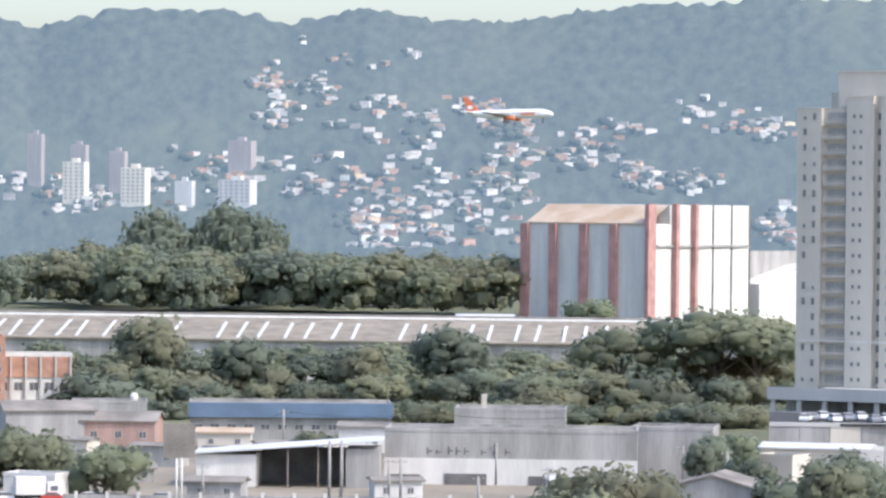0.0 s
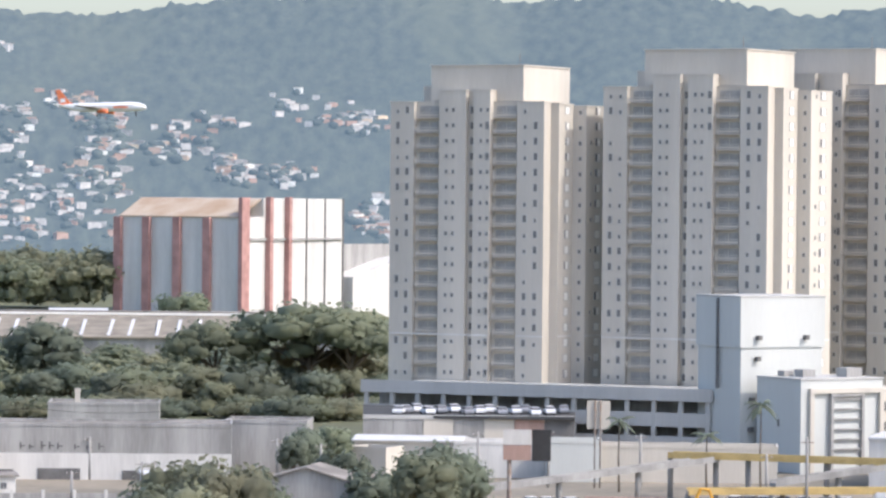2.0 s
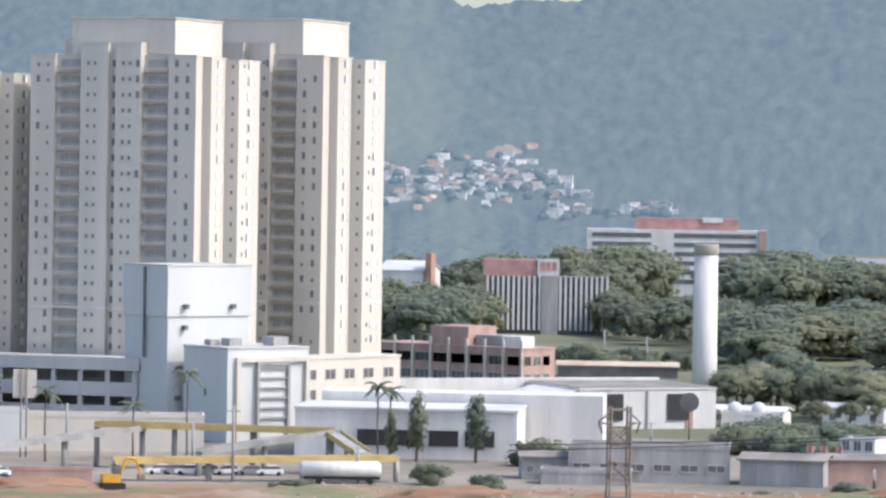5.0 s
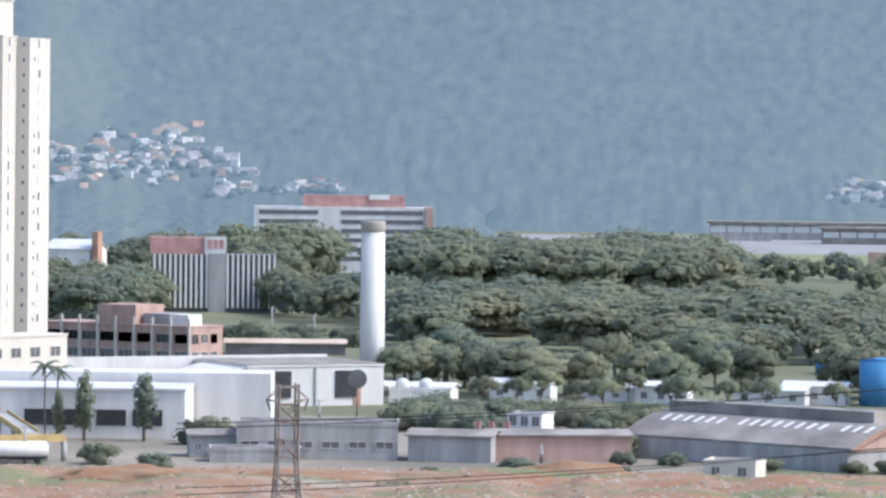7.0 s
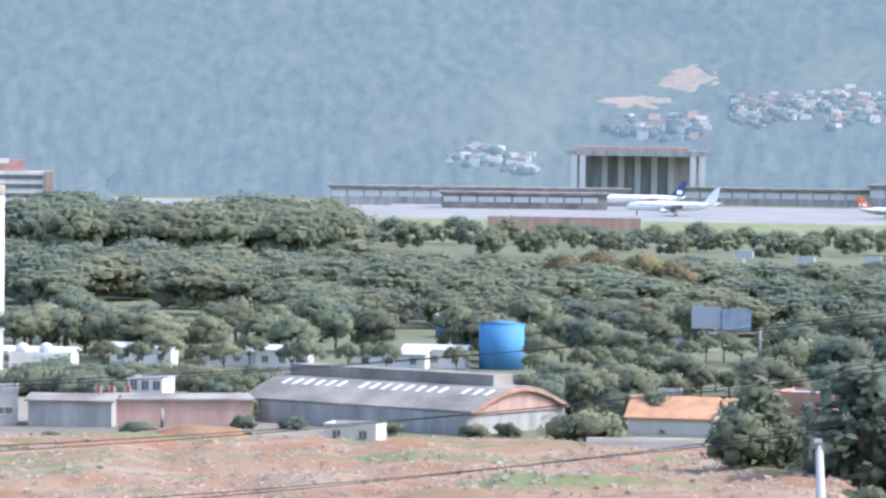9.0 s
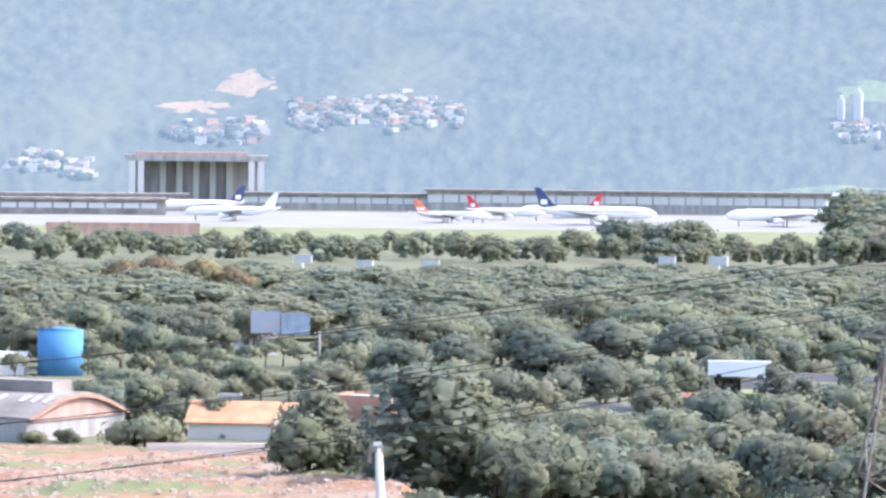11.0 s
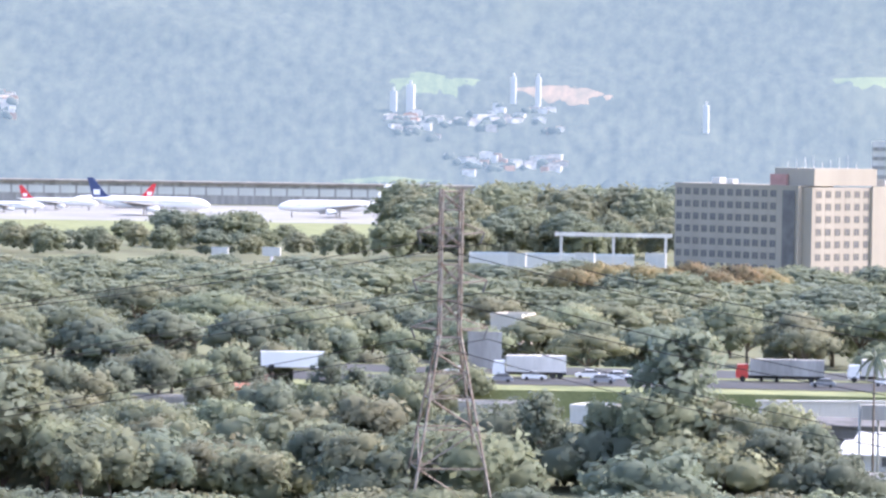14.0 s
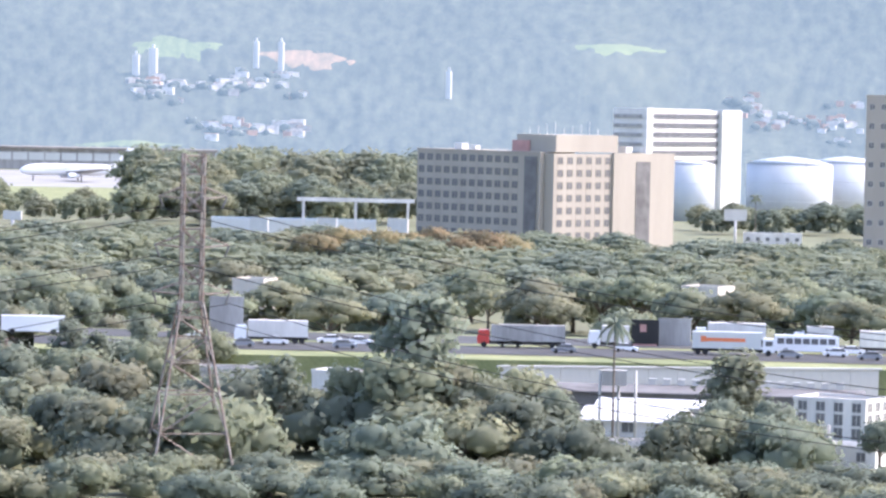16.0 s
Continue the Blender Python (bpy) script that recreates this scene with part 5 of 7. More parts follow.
# ---- blue tank, arched hall, orange roofs ----
bt = thing("blue_tank", base(3.959, 815), "bright blue cylindrical tank", "tank")
part("shell", tube([(0, 0, -0.5), (0, 0, 8.8)], 4.4, 28), TANKBLUE, bt)
part("cone_roof", tube([(0, 0, 8.8 + 0.02), (0, 0, 8.8 + 0.5)], [4.45, 0.4], 28), TANKBLUE, bt)
part("ladder", boxes((5.2, 5.5, -0.3, 0.3, -0.5, 10.1)), STEEL, bt)
bt2 = thing("blue_tank", base(3.339, 930), "lower blue tank behind trees", "tank")
part("shell", tube([(0, 0, -0.5), (0, 0, 3.5)], 4.6, 28), TANKBLUE, bt2)
arch = thing("arched_hall", base(3.526, 640, -36), "grey arched hall with an orange brick gable and roof lights", "industrial hall")
AZ = 3.3
RISE = 6.7 - AZ
N = 14
arc = [(26 * i / N, AZ + RISE * math.sin(math.pi * i / N)) for i in range(N + 1)]
bm = bmesh.new()
add_prism(bm, [(0, -1)] + arc + [(26, -1)], "x", -44, -0.3)
part("wall", bm, GREY, arch)
bm = bmesh.new()
add_prism(bm, [(y, z + 0.05) for y, z in arc] + [(y, z + 0.45) for y, z in reversed(arc)], "x", -44.5, 0.4)
part("roof", bm, ROOFG, arch)
bm = bmesh.new()
add_prism(bm, [(1.2, AZ - 0.2)] + [(13 + (y - 13) * 0.92, AZ - 0.2 + (z - AZ) * 0.86) for y, z in arc] + [(24.8, AZ - 0.2)], "x", -0.28, 0.02)
part("gable", bm, PINKISH, arch, "orange brick gable")
bm = bmesh.new()
add_prism(bm, [(y, z + 0.02) for y, z in arc] + [(13 + (y - 13) * 0.95, AZ + (z - AZ) * 0.88) for y, z in reversed(arc)], "x", 0.41, 0.8)
part("gable_rim", bm, BRICK, arch)
part("ridge_monitor", boxes((-43, -3, 10.5, 15.5, AZ + RISE + 0.3, AZ + RISE + 2.0)), ROOFG, arch)
bm = bmesh.new()
a0, a1 = 0.2, 0.3
add_prism(bm, [(26 * a0, AZ + RISE * math.sin(math.pi * a0) + 0.5), (26 * a1, AZ + RISE * math.sin(math.pi * a1) + 0.52), (26 * a1, AZ + RISE * math.sin(math.pi * a1) + 0.62), (26 * a0, AZ + RISE * math.sin(math.pi * a0) + 0.6)], "x", 0, 0.7)
RL = mesh_of("roof_light", bm, [ROOFW])
for i in range(38):
    row = i % 2
    if i % 9 != 4:
        share("roof_light", RL, arch, pose(-42 + i * 1.1, 0, 0) if row else pose(-42 + i * 1.1, 2.5, 1.05) @ pose(0, 0, 0, -9))
ORANGE = material("orange_clay_tile", (0.50, 0.27, 0.15), 0.9, vary=0.25, scale=0.4)
house("orange_hall", 6.25, 648, 13, 12, 2.4, -10, PAINT, ORANGE, "cream hall with a bright orange tiled roof", rise=3.0)
house("orange_hall", 7.25, 655, 7, 10, 2.2, -14, PAINT, ORANGE, "smaller cream hall with an orange tiled roof", rise=2.6)
house("orange_annex", 8.041, 650, 9, 10, 6.3, -18, BRICK, ROOFW, "orange annex with a white roof")
house("long_white_wall", 5.944, 606, 17, 0.6, 2.0, 3, PAINT, ROOFG, "long cream boundary wall")
house("grey_wall_block", 5.435, 695, 24, 6, 3.3, 0, GREY, ROOFW, "long grey wall with a pale coping")
house("cream_ruin", 1.907, 620, 8, 6, 2.5, -15, PAINT, ROOFG, "small cream building with a broken top", cols=2)
hb4 = thing("hoarding", base(6.936, 880), "two faded blue and grey billboard panels on posts", "billboard")
part("panel", boxes((-6.2, 0, 0, 0.4, 5.2, 9.8)), material("faded_blue_print", (0.26, 0.32, 0.40), 0.7, second=(0.40, 0.36, 0.36), scale=0.4, vary=0.3), hb4)
part("panel", boxes((0.2, 6.2, -0.3, 0.1, 5.0, 9.4)), material("grey_blue_print", (0.30, 0.36, 0.43), 0.7, vary=0.3, scale=0.5), hb4)
for x in (-4, 3):
    part("post", tube([(x, 0.6, -0.5), (x, 0.6, 7.8)], 0.25, 8), STEEL, hb4)
for i, (x, y, w, lab) in enumerate(((1405, 578, 10, "white two-storey house with a flat roof"), (1500, 580, 12, "white house with a pale roof among trees"), (1240, 590, 8, "small white house with an arched roof"))):
    house("white_house", 7.873 + (x - 1400) / 130.2, 860 + i * 15, w, 9, 6.2, -20 + i * 14, WHITE, ROOFW, lab, rise=0.8, cols=3)
for i, (x, w) in enumerate(((60, 15), (250, 12), (420, 14), (500, 10), (690, 14), (770, 12))):
    house("white_store", 0.205 + (x - 400) / 130.2, 806 + (i % 3) * 4, w, 6, 2.7 + (i % 2) * 0.7, (i * 31) % 30 - 15, WHITE, ROOFW, "low white store between trees", rise=0.8, cols=3, group="white stores")
house("beige_block", 2.769, 1010, 9, 10, 3.8, -40, PAINT, ROOFG, "beige blank-walled block among trees")

# ---- highway on its retaining wall ----
HWZ = 5.0
D0 = 690.0
hw = [(az, D0 + max(0, (14 - az)) * 9) for az in (13.2, 14, 17, 20, 24, 28)]
vs, fs = [], []
for az, d in hw:
    vs += [tuple(spot(az, d, -0.5)), tuple(spot(az, d, HWZ)), tuple(spot(az, d + 66, HWZ + 0.3)), tuple(spot(az, d + 80, -0.5))]
for i in range(len(hw) - 1):
    k = i * 4
    fs += [(k, k + 4, k + 5, k + 1), (k + 1, k + 5, k + 6, k + 2), (k + 2, k + 6, k + 7, k + 3)]
emb = sheet("road_embankment", vs, fs, GRASS, "grassy raised highway embankment", "embankment")
for k, (o0, o1) in enumerate(((12, 34), (40, 62))):
    vs, fs = [], []
    for az, d in hw:
        vs += [tuple(spot(az, d + o0, HWZ + 0.12 + o0 * 0.003)), tuple(spot(az, d + o1, HWZ + 0.14 + o1 * 0.003))]
    fs = [(i * 2, i * 2 + 2, i * 2 + 3, i * 2 + 1) for i in range(len(hw) - 1)]
    sheet("road", vs, fs, ASPHALT, "asphalt highway carriageway", "road")
rw = thing("retaining_wall", base(21.900, D0 - 15, 16), "pale concrete retaining wall below the highway", "wall")
WALLP = mesh_of("panel", boxes((-2.4, 2.4, 0, 0.8, -1, HWZ + 0.2)), [PAINT2])
for i in range(13):
    share("panel", WALLP, rw, pose(-26 + i * 4.84, 0.02 * (i % 2), 0))
part("coping", boxes((-29, 35, -0.2, 1.0, HWZ + 0.21, HWZ + 0.5)), PAINT2, rw)
TR_W = truck(CARW, WHITE, "white box truck with a red mark", 10.5, mark=CARR)
TR_R = truck(CARR, GREY, "red articulated truck with a grey tarpaulin", 13.0)
TR_O = truck(CARW, PALE, "white truck with an orange-striped trailer", 12.0, mark=PLANEO)
TR_S = truck(CARW, WHITE, "small white delivery truck", 5.0)
BUSW = bus(CARW, "white coach on the highway")


def drive(ob, az, off, flip=False):
    d = np.interp(az, [h[0] for h in hw], [h[1] for h in hw]) + off
    park(ob, base(az, float(d), 180 if flip else 0, HWZ + 0.13 + off * 0.003))


drive(TR_W, 16.492, 30, True)
drive(TR_R, 19.896, 32, True)
drive(TR_S, 21.085, 36, True)
drive(TR_O, 22.619, 26, False)
drive(TR_W, 22.729, 54, True)
drive(BUSW, 23.688, 34, False)
drive(TR_S, 23.854, 50, True)
drive(TR_S, 24.600, 40, False)
drive(BUSW, 13.185, 36, True)
for i, x in enumerate((430, 490, 585, 612, 700, 905, 1000, 1110, 1360, 1400, 1480, 1510, 1540, 640, 350)):
    drive(CARS[0 if i % 3 else 1], 18.859 + (x - 800) / 130.2, 18 + (i * 7) % 20, i % 2 == 0)
nb = house("noise_panel", 15.799, 745, 6, 0.5, HWZ + 6.2, 0, GREY, ROOFG, "tall grey sound barrier panel")
house("beige_wall", 16.082, 860, 7, 8, 9.4, -25, PAINT, ROOFG, "tall beige blank-walled building behind the highway")
house("beige_wall", 14.976, 850, 6, 8, 4.1, -20, PAINT, ROOFG, "beige wall end behind trees")
house("beige_wall", 22.223, 850, 8, 8, 10.3, -25, PAINT, ROOFG, "pale building behind the highway")
led = thing("led_billboard", base(21.497, 735, 0), "black roadside display board with faint red marks", "billboard")
part("panel", boxes((-2.4, 2.4, 0, 0.5, 4.5, 9.8)), BLACK, led)
part("mark", boxes((-0.9, 0.2, -0.05, -0.01, 7.7, 9.0)), RED, led, "faint mark that cannot be read")
part("mark", boxes((-2.1, 2.1, -0.05, -0.01, 5.1, 5.6)), RED, led, "faint band that cannot be read")
part("post", tube([(0, 0.7, -0.5), (0, 0.7, 6.5)], 0.3, 8), STEEL, led)
house("display_wall", 21.896, 738, 5.6, 0.6, 9.4, 0, GREY, ROOFG, "grey back panel of a display board")

# ---- works yard below the highway ----
yard = house("long_dark_roof", 22.403, 640, 46, 14, 4.4 - 1.0, -1, DARKC, DARKC, "long low works hall with a dark roof and small vents", rise=0.8)
VB = mesh_of("roof_vent", boxes((-0.5, 0.5, -0.5, 0.5, 0, 1.0), (-0.6, 0.6, -0.6, 0.6, 1.0, 1.2)), [PAINT2])
for i in range(14):
    share("roof_vent", VB, yard, pose(14 + i * 2.2, 7, 4.4 - 0.2))
house("white_roof_hall", 21.304, 600, 14, 12, 2.1, -10, WHITE, ROOFW, "works hall with a bright white roof", rise=1.6, cols=3, win=(2.0, 1.4))
house("white_roof_hall", 21.566, 622, 15, 8, 2.7, -8, GREY, ROOFW, "second works hall with a pale roof", rise=0.8)
yb = house("white_offices", 24.020, 600, 11, 9, 5.8, -22, WHITE, ROOFG, "white three-storey works office with tall piers", floors=3, cols=4, win=(1.3, 1.5), sunny=True)
house("white_garage", 24.262, 560, 8, 6, 2.4, -15, WHITE, ROOFW, "low white garage at the works yard", cols=2)
house("white_garage", 21.273, 575, 8, 6, 0.8, 10, WHITE, ROOFG, "low white block by the yard", cols=3)
wt2 = thing("tank_tower", base(21.096, 590, 0), "concrete water tank on tall thin posts", "water tower")
WZ0, WZ1 = 8.1, 10.2
part("tank", boxes((-1.7, 1.7, -1.5, 1.5, WZ0, WZ1)), GREY, wt2)
for x in (-2.0, 0.6, 3.0):
    part("post", tube([(x, 0, -0.5), (x, 0, WZ1)], 0.2, 8), PAINT2, wt2)
house("white_terrace", 17.218, 640, 6, 7, 5.4, -25, WHITE, ROOFW, "small white house with a flat roof", cols=2)
house("cream_long_roof", 16.026, 655, 13, 6, 4.6, 0, GREY, PAINT, "long low building with a cream roof edge")
house("long_plain_wall", 11.301, 690, 19, 5, 2.6, 0, GREY, ROOFW, "long plain wall with a white coping")
pk = house("red_pavilion", 12.297, 690, 6, 6, 4.4, -10, BRICK, ROOFT, "small red pavilion with a tiled roof", rise=0.7, cols=2)
house("blue_store", 10.696, 790, 8, 6, 4.6, 0, BLUE, BLUE, "blue-painted store behind trees")
house("flat_canopy", 12.559, 780, 10, 6, 4.2, 0, PINKISH, ROOFW, "low building with a pale flat canopy")
house("broken_white_shed", 11.848, 590, 13, 8, 2.1, 6, WHITE, ROOFW, "white shed with a broken metal roof", rise=1.2)


# ---- hillside town ----
def on_hill(az, el):
    """The distance at which a line of sight of that elevation meets the hill."""
    d = np.linspace(FOOT - 20, TOP, 400)
    h = hill_height(np.full_like(d, az), d) - (EYE + d * math.tan(radians(el)))
    k = np.nonzero(h >= 0)[0]
    return float(d[k[0]]) if len(k) else None


HR = random.Random(21)
# wall, roof and pane colours; their emission stands in for haze over the town
HWALL = [distant(material("hazed_pale_render", (0.74, 0.70, 0.64), 0.9, vary=0.3, random_by_object=0.3), 0.12), distant(material("hazed_bare_brick", (0.55, 0.40, 0.30), 0.9, vary=0.25, random_by_object=0.3), 0.12), distant(material("hazed_greyish_render", (0.46, 0.44, 0.41), 0.9, vary=0.25, random_by_object=0.3), 0.12)]
HROOF = [distant(material("hazed_faded_tile", (0.44, 0.29, 0.20), 0.9, vary=0.3), 0.12), distant(material("hazed_worn_sheet", (0.26, 0.24, 0.21), 0.9, vary=0.3), 0.12), distant(material("hazed_dull_sheet", (0.5, 0.48, 0.44), 0.8, vary=0.3), 0.12)]
HPANE = distant(material("hazed_far_window", (0.05, 0.05, 0.05), 0.9), 0.13)
# garden trees take the hills' material, haze emission included
bm = bmesh.new()
bmesh.ops.create_icosphere(bm, subdivisions=2, radius=1)
for v in bm.verts:
    v.co *= 1 + 0.28 * noise.noise(v.co * 2.1)
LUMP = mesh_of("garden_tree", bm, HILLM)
WALL_ME, ROOF_ME, PANE_ME = [], [], []
for k in range(6):
    w, d, h = HR.uniform(6, 11), HR.uniform(8, 15), HR.choice((2.6, 3.0, 4.6))
    bm = bmesh.new()
    add_prism(bm, [(0, -6), (d, -6), (d, h), (d / 2, h + 1.0), (0, h)] if k % 2 else [(0, -6), (d, -6), (d, h), (0, h)], "x", -w / 2, w / 2)
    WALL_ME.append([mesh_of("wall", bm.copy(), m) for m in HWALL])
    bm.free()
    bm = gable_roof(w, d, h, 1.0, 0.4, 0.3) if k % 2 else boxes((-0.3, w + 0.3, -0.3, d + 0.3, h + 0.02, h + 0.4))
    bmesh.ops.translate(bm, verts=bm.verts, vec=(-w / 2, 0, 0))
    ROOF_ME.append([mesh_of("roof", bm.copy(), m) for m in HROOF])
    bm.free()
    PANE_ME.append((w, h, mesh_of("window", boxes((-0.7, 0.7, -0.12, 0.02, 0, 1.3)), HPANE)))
FAR_TOWN = Gather()
COUNT = [0]


def hill_house(az, el, white=0.4):
    d = on_hill(az, el)
    if d is None:
        return
    k = HR.randrange(6)
    z = float(hill_height(np.array([az]), np.array([d]))[0]) + 1.8
    wm = 0 if HR.random() < white else HR.choice((0, 1, 1, 2))
    rm = HR.choice((0, 0, 1, 2, 2))
    m = base(az, d, HR.uniform(-105, -60), z) @ Matrix.Scale(HR.uniform(0.36, 0.78), 4)
    COUNT[0] += 1
    if HR.random() < 0.6:
        q = HR.uniform(2.2, 4.6)
        g = spot(az + HR.gauss(0, 0.05), d - HR.uniform(3, 16), z - HR.uniform(0.5, 2.5))
        FAR_TOWN.add(LUMP, pose(g.x, g.y, g.z, 0, 0, HR.uniform(0, 360)) @ Matrix.Diagonal((q * 1.3, q, q * 0.9, 1)))
    if COUNT[0] % 4 or COUNT[0] > 1000:
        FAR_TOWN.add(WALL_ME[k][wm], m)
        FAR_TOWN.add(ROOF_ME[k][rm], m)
        return
    t = thing("hillside_house", m, ("pale rendered", "bare brick", "grey rendered")[wm] + " little house on the wooded hillside", "house", "hillside houses")
    share("wall", WALL_ME[k][wm], t, pose(0, 0, 0))
    share("roof", ROOF_ME[k][rm], t, pose(0, 0, 0))
    w, h, me = PANE_ME[k]
    for x in (-w * 0.25, w * 0.22):
        share("window", me, t, pose(x, 0, h * 0.35))


def town(count, az0, el0, az1, el1, spread, white=0.4):
    """Houses scattered along a line on the hill, spread above and below it, in loose clumps."""
    left = int(count * 3.4)
    while left > 0:
        f = HR.random()
        a, e = az0 + (az1 - az0) * f + HR.gauss(0, 0.06), el0 + (el1 - el0) * f + HR.gauss(0, spread * 1.15)
        for _ in range(min(left, HR.randint(1, 3))):
            hill_house(a + HR.gauss(0, 0.09), e + HR.gauss(0, 0.04), white)
            left -= 1


town(26, -19.592, 1.27, -18.743, 0.80, 0.06)
town(26, -19.277, 0.48, -17.361, 0.73, 0.10)
town(20, -17.510, 0.31, -16.206, 0.21, 0.08)
town(14, -16.522, 1.12, -15.144, 0.90, 0.12, 0.7)
town(60, -21.265, -0.34, -18.810, -0.16, 0.22)
town(34, -23.799, 0.09, -20.504, 0.28, 0.16)
town(14, -22.439, 1.87, -21.929, 0.76, 0.05)
town(26, -21.745, 1.49, -19.817, 0.75, 0.22)
town(12, -25.541, -1.08, -24.705, -0.92, 0.06)
town(14, -25.857, 0.10, -24.331, -0.15, 0.08, 0.7)
town(14, -15.551, -0.36, -15.168, -0.51, 0.1)
town(34, -7.366, -0.24, -5.678, -0.14, 0.14)
town(14, -5.987, 0.01, -4.753, -0.35, 0.12, 0.1)
town(12, -5.210, -0.59, -3.523, -0.53, 0.03, 0.6)
town(62, 7.05, 0.2, 9.35, 0.22, 0.085, 0.35)
town(20, 5.3, -0.12, 6.8, -0.04, 0.05, 0.4)
town(14, 3.316, -0.48, 4.240, -0.62, 0.05, 0.7)
town(22, 14.467, 0.02, 16.5, 0.09, 0.06, 0.5)
town(10, 15.088, -0.51, 16.701, -0.53, 0.02, 0.6)
town(12, 22.696, -0.14, 24.151, -0.38, 0.08, 0.3)


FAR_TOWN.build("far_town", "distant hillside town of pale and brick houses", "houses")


def hill_patch(name, mat, label, az, el, wide, tall):
    """A cleared slope of uneven outline lying on the hill."""
    d0, d1 = on_hill(az, el - tall), on_hill(az, el + tall)
    if not d0 or not d1:
        return
    aa, dd = np.meshgrid(np.linspace(-1, 1, 26), np.linspace(-1, 1, 14), indexing="ij")
    r = np.hypot(aa, dd)
    s = np.clip(1 / np.maximum(r, 1e-6) * np.maximum(abs(aa), abs(dd)), 0, 1) * (1 + 0.22 * value_noise(np.arctan2(dd, aa) * 2.2 + 9, aa * 0 + az, 8))
    A2, D2 = az + aa * s * wide, (d0 + d1) / 2 + dd * s * max(40, (d1 - d0) / 2)
    Z2 = hill_height(A2, D2) + 1.8 - 3 * r ** 3
    sheet(name, np.stack([D2 * np.sin(np.radians(A2)), D2 * np.cos(np.radians(A2)), Z2], -1).reshape(-1, 3).tolist(), grid_faces(*A2.shape), mat, label, "hillside", smooth=True)


# earth and pasture colours, each with the hills' haze emission on top
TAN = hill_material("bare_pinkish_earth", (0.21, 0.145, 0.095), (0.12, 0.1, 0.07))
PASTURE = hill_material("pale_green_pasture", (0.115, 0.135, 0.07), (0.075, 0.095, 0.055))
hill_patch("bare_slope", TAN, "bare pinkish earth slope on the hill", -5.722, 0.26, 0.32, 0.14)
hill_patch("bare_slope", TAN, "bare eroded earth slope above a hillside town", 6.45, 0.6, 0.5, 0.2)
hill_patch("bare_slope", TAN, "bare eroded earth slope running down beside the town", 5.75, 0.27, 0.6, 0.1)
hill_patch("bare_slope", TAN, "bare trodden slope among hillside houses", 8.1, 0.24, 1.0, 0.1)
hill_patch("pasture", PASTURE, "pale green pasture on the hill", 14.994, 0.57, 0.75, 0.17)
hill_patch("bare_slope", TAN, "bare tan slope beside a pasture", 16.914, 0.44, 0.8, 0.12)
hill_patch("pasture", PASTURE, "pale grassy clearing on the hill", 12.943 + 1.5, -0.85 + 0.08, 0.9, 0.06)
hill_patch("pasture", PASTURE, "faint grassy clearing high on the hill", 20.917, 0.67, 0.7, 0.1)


# paints of the far towers, with haze added to each as emission
FAR_CREAM, FAR_PINK, FAR_WHITE = distant(material("hazed_cream_paint", (0.6, 0.54, 0.44), 0.9, vary=0.12, streak=True), 0.14), distant(material("hazed_pinkish_paint", (0.30, 0.25, 0.225), 0.9, vary=0.15, streak=True), 0.19), distant(material("hazed_white_paint", (0.5, 0.48, 0.45), 0.9, vary=0.12, streak=True), 0.12)


def hill_block(az, el0, el1, w, label, mat=FAR_WHITE, name="hillside_tower", cols=0):
    d = on_hill(az, el0) or 3000
    z0, z1 = EYE + d * math.tan(radians(el0)), EYE + d * math.tan(radians(el1))
    t = thing(name, base(az, d - 25, -18, z0), label, "high-rise", "hillside towers")
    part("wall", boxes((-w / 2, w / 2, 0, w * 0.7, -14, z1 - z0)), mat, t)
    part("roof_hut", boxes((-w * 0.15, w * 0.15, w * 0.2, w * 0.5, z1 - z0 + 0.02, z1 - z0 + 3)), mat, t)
    if cols:
        me = mesh_of("window", boxes((-0.9, 0.9, -0.2, 0.02, 0, 1.5)), GREY)
        for i in range(cols):
            for f in range(int((z1 - z0) / 3)):
                share("window", me, t, pose(-w / 2 + w * (i + 0.5) / cols, 0, 1.2 + f * 3.0))


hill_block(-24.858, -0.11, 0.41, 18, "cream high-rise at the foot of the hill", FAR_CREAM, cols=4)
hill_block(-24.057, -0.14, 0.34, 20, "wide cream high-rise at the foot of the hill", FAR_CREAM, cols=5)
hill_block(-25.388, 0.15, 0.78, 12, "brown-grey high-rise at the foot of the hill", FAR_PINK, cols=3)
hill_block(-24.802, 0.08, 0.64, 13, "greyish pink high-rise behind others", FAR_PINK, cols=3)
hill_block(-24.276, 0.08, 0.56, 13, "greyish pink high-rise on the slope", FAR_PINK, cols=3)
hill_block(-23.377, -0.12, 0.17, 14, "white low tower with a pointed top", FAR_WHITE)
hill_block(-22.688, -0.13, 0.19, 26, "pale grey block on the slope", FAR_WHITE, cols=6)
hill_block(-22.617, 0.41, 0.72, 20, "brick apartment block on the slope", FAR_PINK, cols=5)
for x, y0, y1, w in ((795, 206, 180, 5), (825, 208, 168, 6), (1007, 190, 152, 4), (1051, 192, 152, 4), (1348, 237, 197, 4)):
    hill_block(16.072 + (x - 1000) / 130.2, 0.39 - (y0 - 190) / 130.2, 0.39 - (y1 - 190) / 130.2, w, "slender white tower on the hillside")

